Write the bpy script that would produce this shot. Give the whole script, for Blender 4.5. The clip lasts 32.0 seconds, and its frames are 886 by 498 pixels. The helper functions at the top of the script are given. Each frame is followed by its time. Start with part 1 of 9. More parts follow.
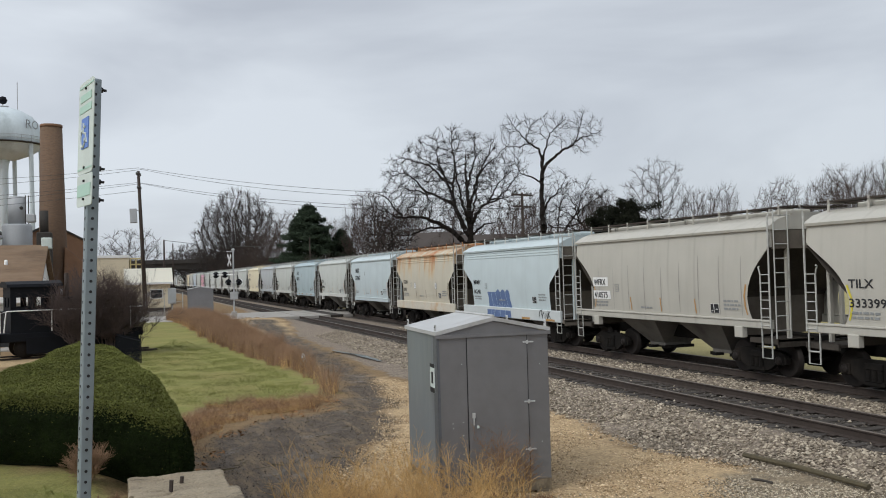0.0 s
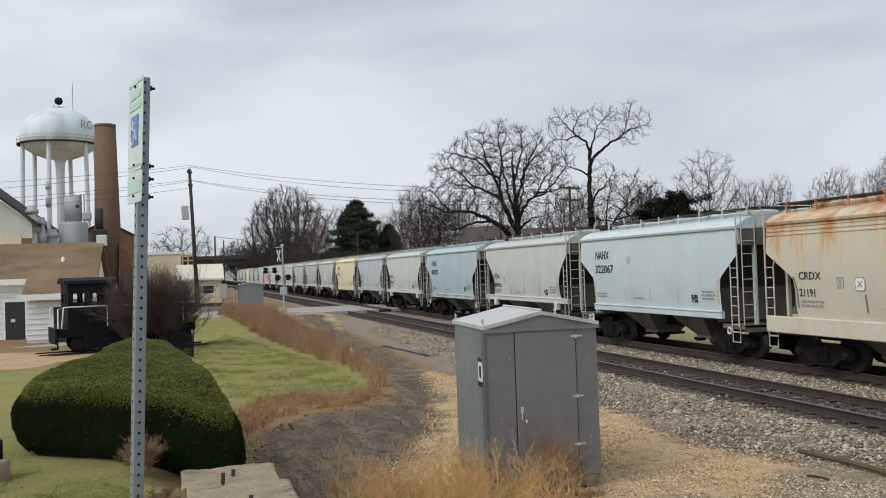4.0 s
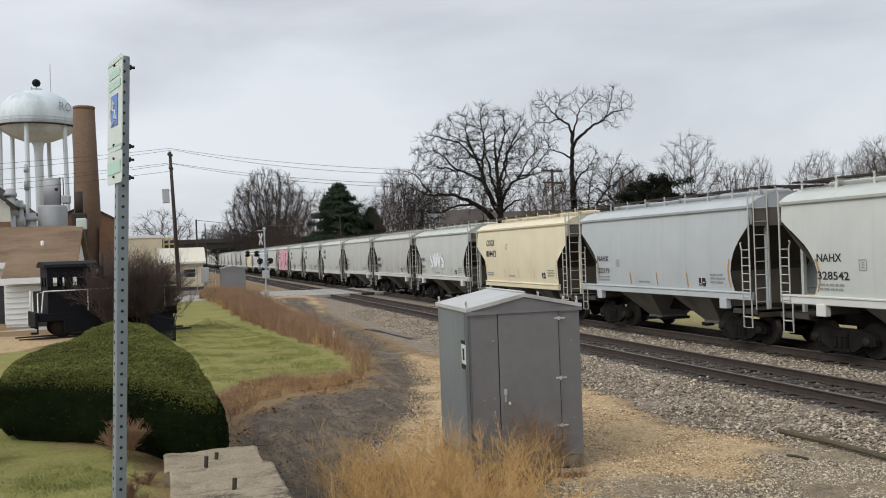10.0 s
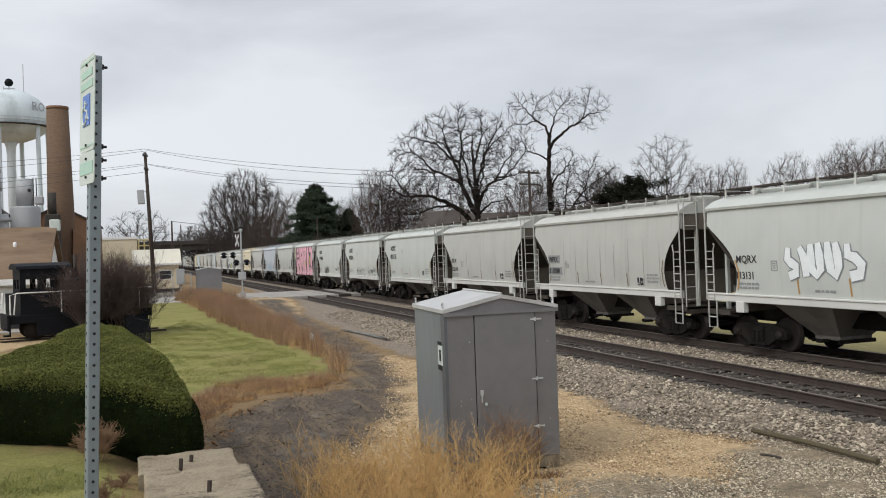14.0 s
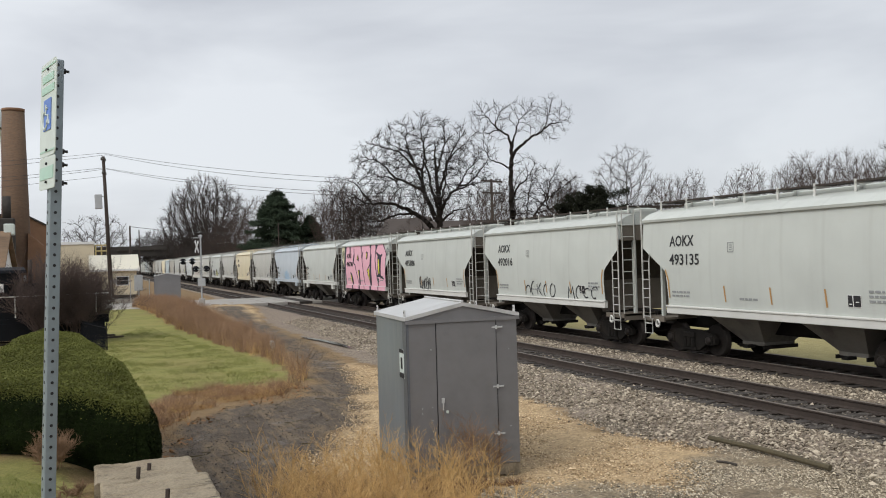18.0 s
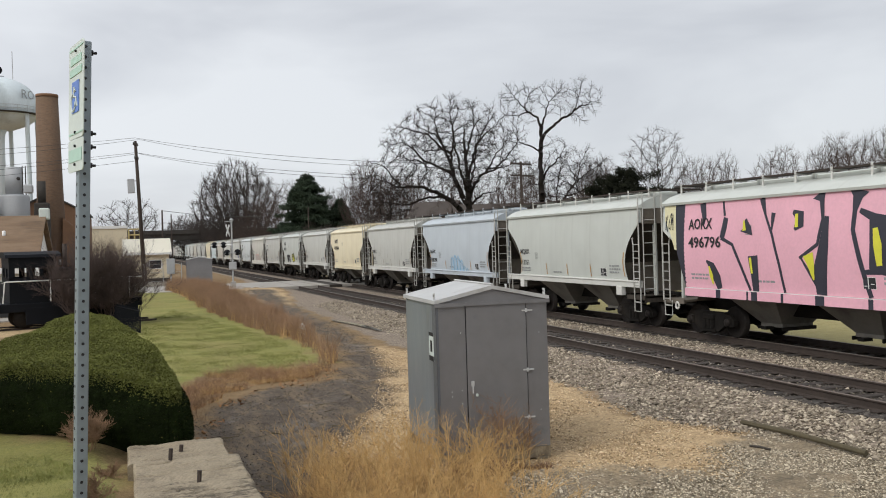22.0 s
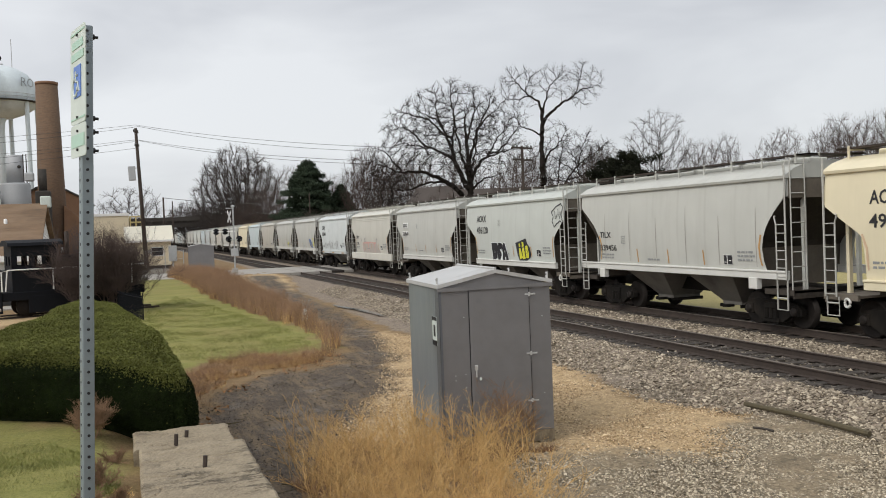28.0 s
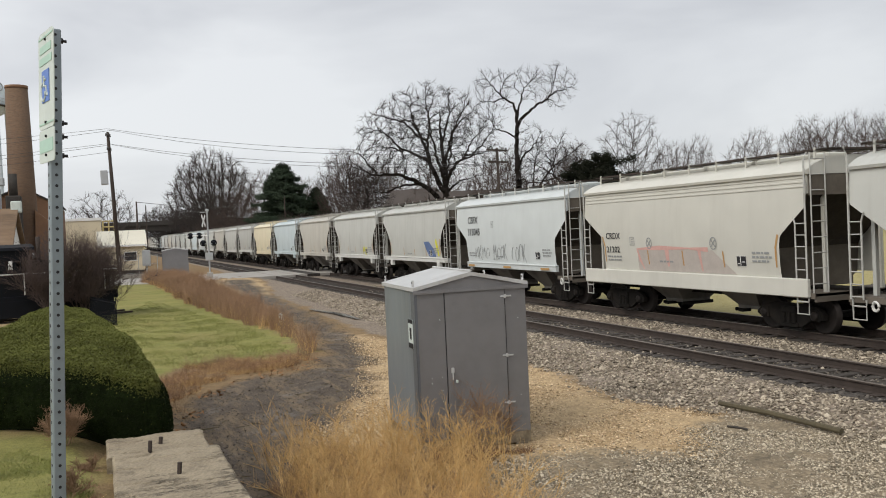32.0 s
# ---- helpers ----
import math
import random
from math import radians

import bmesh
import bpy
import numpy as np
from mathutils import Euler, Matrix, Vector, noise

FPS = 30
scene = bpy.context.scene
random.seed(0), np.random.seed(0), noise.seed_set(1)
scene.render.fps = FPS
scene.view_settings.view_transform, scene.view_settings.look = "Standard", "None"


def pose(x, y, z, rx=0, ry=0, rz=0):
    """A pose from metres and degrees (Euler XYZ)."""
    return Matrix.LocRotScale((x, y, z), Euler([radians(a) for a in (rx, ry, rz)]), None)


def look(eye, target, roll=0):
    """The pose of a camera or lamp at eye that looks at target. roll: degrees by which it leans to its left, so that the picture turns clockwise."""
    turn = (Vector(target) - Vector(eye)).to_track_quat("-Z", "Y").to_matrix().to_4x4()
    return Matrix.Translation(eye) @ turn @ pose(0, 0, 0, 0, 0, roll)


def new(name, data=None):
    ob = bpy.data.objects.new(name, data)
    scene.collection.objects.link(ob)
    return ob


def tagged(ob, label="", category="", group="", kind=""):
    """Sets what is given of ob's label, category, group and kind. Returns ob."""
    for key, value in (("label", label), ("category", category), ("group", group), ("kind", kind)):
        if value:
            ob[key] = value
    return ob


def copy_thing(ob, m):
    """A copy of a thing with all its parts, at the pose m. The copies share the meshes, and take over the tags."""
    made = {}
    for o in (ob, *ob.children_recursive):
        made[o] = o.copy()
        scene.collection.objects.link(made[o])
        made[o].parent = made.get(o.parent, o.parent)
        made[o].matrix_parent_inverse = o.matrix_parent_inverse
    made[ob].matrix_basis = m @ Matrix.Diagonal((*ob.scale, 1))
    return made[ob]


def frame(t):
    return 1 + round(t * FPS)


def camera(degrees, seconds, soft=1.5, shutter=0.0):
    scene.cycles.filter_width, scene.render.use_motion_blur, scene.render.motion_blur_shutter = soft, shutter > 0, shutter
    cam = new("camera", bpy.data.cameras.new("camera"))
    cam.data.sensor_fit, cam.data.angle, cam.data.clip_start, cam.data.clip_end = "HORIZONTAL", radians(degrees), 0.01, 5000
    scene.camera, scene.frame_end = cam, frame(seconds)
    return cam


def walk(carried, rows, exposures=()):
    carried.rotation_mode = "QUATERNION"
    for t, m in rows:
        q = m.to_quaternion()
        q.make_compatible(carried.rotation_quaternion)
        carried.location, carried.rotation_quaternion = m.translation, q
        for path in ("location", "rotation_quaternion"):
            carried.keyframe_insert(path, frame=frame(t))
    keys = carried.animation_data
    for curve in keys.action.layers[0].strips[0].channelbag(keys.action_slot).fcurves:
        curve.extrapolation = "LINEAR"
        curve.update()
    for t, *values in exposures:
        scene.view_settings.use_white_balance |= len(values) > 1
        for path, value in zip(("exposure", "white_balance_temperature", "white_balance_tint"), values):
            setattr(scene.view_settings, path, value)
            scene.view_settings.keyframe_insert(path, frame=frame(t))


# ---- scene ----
cam = camera(53.0, 32.0, soft=1.0)

# seconds, place (x, y, z) and turn (yaw, pitch, roll) of the hand-held camera
SHOT = [
    (0.0, -0.007, -0.036, 3.081, -19.64, 1.49, 1.58),
    (0.5, -0.011, -0.045, 3.083, -18.88, 1.32, 1.52),
    (1.0, -0.014, -0.038, 3.081, -17.94, 1.07, 1.93),
    (1.5, -0.012, -0.030, 3.077, -17.78, 0.46, 2.31),
    (2.0, 0.000, -0.007, 3.077, -17.69, 0.39, 2.41),
    (2.5, 0.008, -0.008, 3.078, -17.23, 0.66, 2.08),
    (3.0, 0.009, -0.012, 3.076, -16.95, 0.77, 2.04),
    (3.5, 0.009, -0.011, 3.078, -16.73, 1.01, 2.04),
    (5.5, -0.007, -0.019, 3.080, -16.34, 1.46, 1.72),
    (6.0, -0.001, -0.016, 3.080, -16.59, 1.50, 1.74),
    (6.5, 0.001, -0.021, 3.080, -16.71, 1.48, 1.56),
    (7.0, -0.001, -0.018, 3.078, -16.55, 1.37, 1.44),
    (7.5, 0.002, -0.020, 3.074, -16.48, 0.87, 1.46),
    (8.0, 0.006, -0.011, 3.071, -16.56, 0.50, 1.48),
    (8.5, 0.004, -0.009, 3.069, -16.59, 0.24, 1.37),
    (9.0, 0.000, -0.002, 3.070, -16.77, -0.09, 1.36),
    (9.5, 0.001, 0.008, 3.065, -17.21, -0.21, 1.61),
    (10.0, 0.004, 0.012, 3.069, -17.70, 0.10, 2.03),
    (10.5, 0.010, 0.001, 3.073, -18.08, 0.60, 2.23),
    (11.0, 0.004, -0.016, 3.077, -18.11, 1.06, 2.00),
    (11.5, 0.003, -0.013, 3.074, -18.40, 1.11, 2.05),
    (12.0, 0.003, -0.009, 3.072, -18.54, 0.90, 2.13),
    (12.5, 0.001, -0.006, 3.073, -18.55, 0.45, 2.03),
    (13.0, 0.003, -0.001, 3.066, -18.64, 0.11, 2.08),
    (13.5, 0.011, 0.006, 3.068, -18.85, 0.16, 2.09),
    (14.0, 0.014, -0.004, 3.066, -19.15, 0.14, 2.05),
    (14.5, 0.019, -0.013, 3.068, -19.87, 0.28, 2.02),
    (15.0, 0.021, -0.015, 3.070, -20.66, 0.46, 1.91),
    (15.5, 0.010, -0.019, 3.071, -20.81, 0.63, 1.76),
    (17.5, -0.007, -0.041, 3.073, -21.77, 0.82, 1.31),
    (18.0, -0.004, -0.035, 3.068, -21.61, 0.56, 1.64),
    (18.5, -0.003, -0.030, 3.069, -21.07, 0.46, 1.79),
    (19.0, -0.002, -0.034, 3.067, -20.78, 0.41, 1.56),
    (19.5, -0.003, -0.021, 3.064, -20.54, -0.03, 1.62),
    (20.0, 0.004, -0.009, 3.057, -20.07, -0.51, 1.73),
    (20.5, 0.009, 0.006, 3.059, -19.55, -0.47, 1.79),
    (21.0, 0.009, 0.006, 3.059, -19.35, -0.23, 1.72),
    (21.5, 0.013, 0.018, 3.064, -19.54, -0.25, 1.65),
    (22.0, 0.016, 0.025, 3.061, -19.72, -0.46, 1.75),
    (22.5, 0.016, 0.023, 3.057, -19.43, -0.45, 1.91),
    (23.0, 0.019, 0.024, 3.059, -19.57, -0.53, 1.85),
    (23.5, 0.016, 0.036, 3.057, -19.41, -0.80, 1.79),
    (24.0, 0.014, 0.031, 3.058, -19.13, -0.86, 1.98),
    (24.5, 0.009, 0.026, 3.057, -19.20, -0.80, 2.14),
    (25.0, 0.001, 0.012, 3.060, -19.23, -0.40, 1.95),
    (25.5, 0.005, 0.014, 3.060, -19.63, -0.35, 1.74),
    (27.5, 0.006, 0.009, 3.059, -19.93, -0.69, 1.76),
    (28.0, 0.004, 0.044, 3.051, -19.63, -1.42, 2.19),
    (28.5, 0.009, 0.067, 3.054, -19.46, -1.72, 2.48),
    (29.0, 0.011, 0.067, 3.052, -19.08, -1.58, 2.73),
    (29.5, 0.007, 0.061, 3.051, -18.66, -1.50, 2.64),
    (30.0, 0.007, 0.058, 3.050, -18.87, -1.67, 2.50),
    (30.5, -0.001, 0.050, 3.050, -19.24, -1.60, 2.43),
    (31.0, 0.003, 0.055, 3.052, -20.02, -1.63, 2.31),
    (31.5, 0.008, 0.034, 3.051, -20.74, -1.52, 2.40),
    (32.0, 0.015, 0.042, 3.055, -21.18, -1.33, 2.59),
]
walk(cam, [(t, pose(x, y, z, 90 + pitch, roll, yaw)) for t, x, y, z, yaw, pitch, roll in SHOT],
     [(0.0, -0.22, 6300, 9), (2.0, -0.17, 6350, 9), (6.0, -0.13, 6400, 9), (12.0, -0.09, 6500, 10), (20.0, -0.07, 6550, 10), (32.0, -0.05, 6700, 10)])

# ---- sky and light: an even overcast winter day ----
SUN_EL, SUN_AZ = radians(43), radians(246)
world = bpy.data.worlds.new("overcast_sky")
scene.world = world
world.use_nodes = True
wn, wl = world.node_tree.nodes, world.node_tree.links
wn.clear()
w_out = wn.new("ShaderNodeOutputWorld")
w_bg = wn.new("ShaderNodeBackground")
w_bg.inputs["Strength"].default_value = 1.0
w_sky = wn.new("ShaderNodeTexSky")
w_sky.sky_type = "NISHITA"
w_sky.sun_disc = False
w_sky.sun_elevation, w_sky.sun_rotation = SUN_EL, SUN_AZ
w_dim = wn.new("ShaderNodeVectorMath")
w_dim.operation = "SCALE"
w_dim.inputs["Scale"].default_value = 0.10
wl.new(w_sky.outputs["Color"], w_dim.inputs[0])
w_co = wn.new("ShaderNodeTexCoord")
w_map = wn.new("ShaderNodeMapping")
w_map.inputs["Scale"].default_value = (1.0, 1.0, 3.4)
w_map.inputs["Rotation"].default_value = (0.10, 0.0, 0.4)
wl.new(w_co.outputs["Generated"], w_map.inputs["Vector"])
w_n1 = wn.new("ShaderNodeTexNoise")
w_n1.inputs["Scale"].default_value = 1.9
w_n1.inputs["Detail"].default_value = 5.0
w_n1.inputs["Roughness"].default_value = 0.5
w_n1.inputs["Distortion"].default_value = 0.35
wl.new(w_map.outputs["Vector"], w_n1.inputs["Vector"])
w_ramp = wn.new("ShaderNodeValToRGB")
w_ramp.color_ramp.elements[0].position, w_ramp.color_ramp.elements[0].color = 0.35, (0.585, 0.613, 0.668, 1)
w_ramp.color_ramp.elements[1].position, w_ramp.color_ramp.elements[1].color = 0.64, (0.84, 0.875, 0.92, 1)
wl.new(w_n1.outputs["Fac"], w_ramp.inputs["Fac"])
# brighter towards the zenith, as under a closed cloud cover
w_sep = wn.new("ShaderNodeSeparateXYZ")
wl.new(w_co.outputs["Generated"], w_sep.inputs["Vector"])
w_el = wn.new("ShaderNodeMapRange")
w_el.inputs["From Min"].default_value, w_el.inputs["From Max"].default_value = 0.30, 1.0
w_el.inputs["To Min"].default_value, w_el.inputs["To Max"].default_value = 1.0, 1.06
wl.new(w_sep.outputs["Z"], w_el.inputs["Value"])
w_mul = wn.new("ShaderNodeVectorMath")
w_mul.operation = "SCALE"
wl.new(w_ramp.outputs["Color"], w_mul.inputs[0])
wl.new(w_el.outputs["Result"], w_mul.inputs["Scale"])
# the cover thins towards the hidden sun
w_dot = wn.new("ShaderNodeVectorMath")
w_dot.operation = "DOT_PRODUCT"
w_dot.inputs[1].default_value = (-0.815, -0.36, 0.455)
wl.new(w_co.outputs["Generated"], w_dot.inputs[0])
w_glow = wn.new("ShaderNodeMapRange")
w_glow.inputs["From Min"].default_value, w_glow.inputs["From Max"].default_value = -0.85, 0.15
w_glow.inputs["To Min"].default_value, w_glow.inputs["To Max"].default_value = 0.95, 1.16
wl.new(w_dot.outputs["Value"], w_glow.inputs["Value"])
w_mul2 = wn.new("ShaderNodeVectorMath")
w_mul2.operation = "SCALE"
wl.new(w_mul.outputs["Vector"], w_mul2.inputs[0])
wl.new(w_glow.outputs["Result"], w_mul2.inputs["Scale"])
w_mix = wn.new("ShaderNodeMixRGB")
w_mix.inputs["Fac"].default_value = 0.90
wl.new(w_dim.outputs["Vector"], w_mix.inputs["Color1"])
wl.new(w_mul2.outputs["Vector"], w_mix.inputs["Color2"])
wl.new(w_mix.outputs["Color"], w_bg.inputs["Color"])
wl.new(w_bg.outputs["Background"], w_out.inputs["Surface"])

sun_data = bpy.data.lights.new("sun", "SUN")
sun_data.energy, sun_data.angle, sun_data.color = 2.1, radians(34), (1.0, 0.97, 0.92)
sun = new("sun", sun_data)
sun.matrix_world = look((-50, -5, 57), (8, 20, 0))

scene.view_settings.exposure = 0.0


# ---- materials ----
def nodes_of(name):
    m = bpy.data.materials.new(name)
    m.use_nodes = True
    n, l = m.node_tree.nodes, m.node_tree.links
    b = n["Principled BSDF"]
    return m, n, l, b


def noise_node(n, l, scale, detail=4, rough=0.55, coord=None, stretch=(1, 1, 1), kind="Object"):
    co = n.new("ShaderNodeTexCoord")
    mp = n.new("ShaderNodeMapping")
    mp.inputs["Scale"].default_value = stretch
    l.new(co.outputs[kind], mp.inputs["Vector"])
    t = n.new("ShaderNodeTexNoise")
    t.inputs["Scale"].default_value = scale
    t.inputs["Detail"].default_value = detail
    t.inputs["Roughness"].default_value = rough
    l.new(mp.outputs["Vector"], t.inputs["Vector"])
    return t.outputs["Fac"]


def ramp_node(n, l, fac, stops):
    r = n.new("ShaderNodeValToRGB")
    e = r.color_ramp.elements
    while len(e) < len(stops):
        e.new(0.5)
    for k, (p, c) in enumerate(stops):
        e[k].position, e[k].color = p, (*c, 1) if len(c) == 3 else c
    l.new(fac, r.inputs["Fac"])
    return r.outputs["Color"]


def mix_node(n, l, fac, a, b, blend="MIX"):
    m = n.new("ShaderNodeMixRGB")
    m.blend_type = blend
    for key, v in (("Fac", fac), ("Color1", a), ("Color2", b)):
        if isinstance(v, (int, float)):
            m.inputs[key].default_value = v
        elif isinstance(v, tuple):
            m.inputs[key].default_value = (*v, 1) if len(v) == 3 else v
        else:
            l.new(v, m.inputs[key])
    return m.outputs["Color"]


def bump_node(n, l, b, height, strength, distance=0.02):
    u = n.new("ShaderNodeBump")
    u.inputs["Strength"].default_value = strength
    u.inputs["Distance"].default_value = distance
    l.new(height, u.inputs["Height"])
    l.new(u.outputs["Normal"], b.inputs["Normal"])


def shade(c, k):
    return tuple(min(1.0, v * k) for v in c[:3])


def surface(name, base, rough=0.7, metal=0.0, scale=2.0, vary=0.18, fine=30.0, bump=0.25, dist=0.01, stretch=(1, 1, 1), dirt=None, dirt_amount=0.5, dirt_scale=1.0, dirt_stretch=(1, 1, 1), per_object=0.0):
    """A worn surface: broad tone, fine grain, and stains of a second colour."""
    m, n, l, b = nodes_of(name)
    broad = noise_node(n, l, scale, 4, 0.6, stretch=stretch)
    grain = noise_node(n, l, fine, 3, 0.6, stretch=stretch)
    col = ramp_node(n, l, broad, [(0.3, shade(base, 1 - vary)), (0.7, shade(base, 1 + vary))])
    col = mix_node(n, l, 0.35, col, ramp_node(n, l, grain, [(0.3, shade(base, 1 - 1.6 * vary)), (0.7, shade(base, 1 + 1.6 * vary))]))
    if dirt:
        d = noise_node(n, l, dirt_scale, 5, 0.65, stretch=dirt_stretch)
        f = ramp_node(n, l, d, [(0.62 - 0.3 * dirt_amount, (0, 0, 0)), (0.78 - 0.15 * dirt_amount, (0.85, 0.85, 0.85))])
        col = mix_node(n, l, f, col, dirt)
    if per_object:
        info = n.new("ShaderNodeObjectInfo")
        tone = ramp_node(n, l, info.outputs["Random"], [(0.0, (1 - per_object,) * 3), (1.0, (1.0,) * 3)])
        col = mix_node(n, l, 1.0, col, tone, "MULTIPLY")
    l.new(col, b.inputs["Base Color"])
    rr = ramp_node(n, l, grain, [(0.2, (max(0.05, rough - 0.12),) * 3), (0.8, (min(1, rough + 0.12),) * 3)])
    l.new(rr, b.inputs["Roughness"])
    b.inputs["Metallic"].default_value = metal
    if bump:
        bump_node(n, l, b, grain, bump, dist)
    return m


def car_paint(name, base, dirt=(0.16, 0.13, 0.10), amount=0.4, rough=0.5, rust=0.0, seam=0.0):
    """Enamel on a freight car: run-down streaks, road dust near the sill, rust where it is bad."""
    m, n, l, b = nodes_of(name)
    broad = noise_node(n, l, 0.6, 4, 0.55)
    col = ramp_node(n, l, broad, [(0.3, shade(base, 0.93)), (0.7, shade(base, 1.05))])
    run = noise_node(n, l, 1.0, 5, 0.7, stretch=(1.6, 1.6, 0.14))
    f = ramp_node(n, l, run, [(0.52, (0, 0, 0)), (0.90, (amount * 0.28,) * 3)])
    col = mix_node(n, l, f, col, dirt)
    speck = noise_node(n, l, 9.0, 5, 0.75)
    f2 = ramp_node(n, l, speck, [(0.60, (0, 0, 0)), (0.85, (amount * 0.30,) * 3)])
    col = mix_node(n, l, f2, col, dirt)
    if rust:
        r1 = noise_node(n, l, 0.8, 6, 0.7, stretch=(1.3, 1.3, 0.30))
        co = n.new("ShaderNodeTexCoord")
        sp, mr, mu = n.new("ShaderNodeSeparateXYZ"), n.new("ShaderNodeMapRange"), n.new("ShaderNodeMath")
        l.new(co.outputs["Object"], sp.inputs["Vector"])
        l.new(sp.outputs["Z"], mr.inputs["Value"])
        mr.inputs["From Min"].default_value, mr.inputs["From Max"].default_value = 2.4, 4.35
        mr.inputs["To Min"].default_value, mr.inputs["To Max"].default_value = -0.07, 0.15
        mu.operation = "ADD"
        l.new(mr.outputs["Result"], mu.inputs[0])
        l.new(r1, mu.inputs[1])
        f3 = ramp_node(n, l, mu.outputs["Value"], [(0.58, (0, 0, 0)), (0.66, (0.45,) * 3), (0.76, (0.95,) * 3)])
        f4 = ramp_node(n, l, mu.outputs["Value"], [(0.50, (0, 0, 0)), (0.62, (0.5,) * 3)])
        col = mix_node(n, l, f4, col, (0.60, 0.42, 0.19))
        col = mix_node(n, l, f3, col, (0.44, 0.145, 0.035))
    if seam:
        # soot that clings along the weld seams between the side sheets
        co = n.new("ShaderNodeTexCoord")
        sp, per, fr, ds, ab = n.new("ShaderNodeSeparateXYZ"), n.new("ShaderNodeMath"), n.new("ShaderNodeMath"), n.new("ShaderNodeMath"), n.new("ShaderNodeMath")
        per.operation, fr.operation, ds.operation, ab.operation = "DIVIDE", "FRACT", "SUBTRACT", "ABSOLUTE"
        per.inputs[1].default_value, ds.inputs[1].default_value = 1.37, 0.5
        l.new(co.outputs["Object"], sp.inputs["Vector"])
        l.new(sp.outputs["Y"], per.inputs[0])
        l.new(per.outputs["Value"], fr.inputs[0])
        l.new(fr.outputs["Value"], ds.inputs[0])
        l.new(ds.outputs["Value"], ab.inputs[0])
        band = ramp_node(n, l, ab.outputs["Value"], [(0.0, (seam,) * 3), (0.018, (seam * 0.7,) * 3), (0.06, (0, 0, 0))])
        patchy = ramp_node(n, l, noise_node(n, l, 0.9, 3), [(0.35, (0.15,) * 3), (0.65, (1.0,) * 3)])
        col = mix_node(n, l, mix_node(n, l, 1.0, band, patchy, "MULTIPLY"), col, shade(dirt, 0.8))
    info = n.new("ShaderNodeObjectInfo")
    tone = ramp_node(n, l, info.outputs["Random"], [(0.0, (0.92,) * 3), (1.0, (1.0,) * 3)])
    col = mix_node(n, l, 1.0, col, tone, "MULTIPLY")
    l.new(col, b.inputs["Base Color"])
    rr = ramp_node(n, l, run, [(0.3, (rough - 0.08,) * 3), (0.8, (rough + 0.2,) * 3)])
    l.new(rr, b.inputs["Roughness"])
    bump_node(n, l, b, broad, 0.12, 0.03)
    return m


def plain(name, base, rough=0.6, metal=0.0, vary=0.1, fine=40.0):
    return surface(name, base, rough, metal, 4.0, vary, fine, 0.15, 0.005)


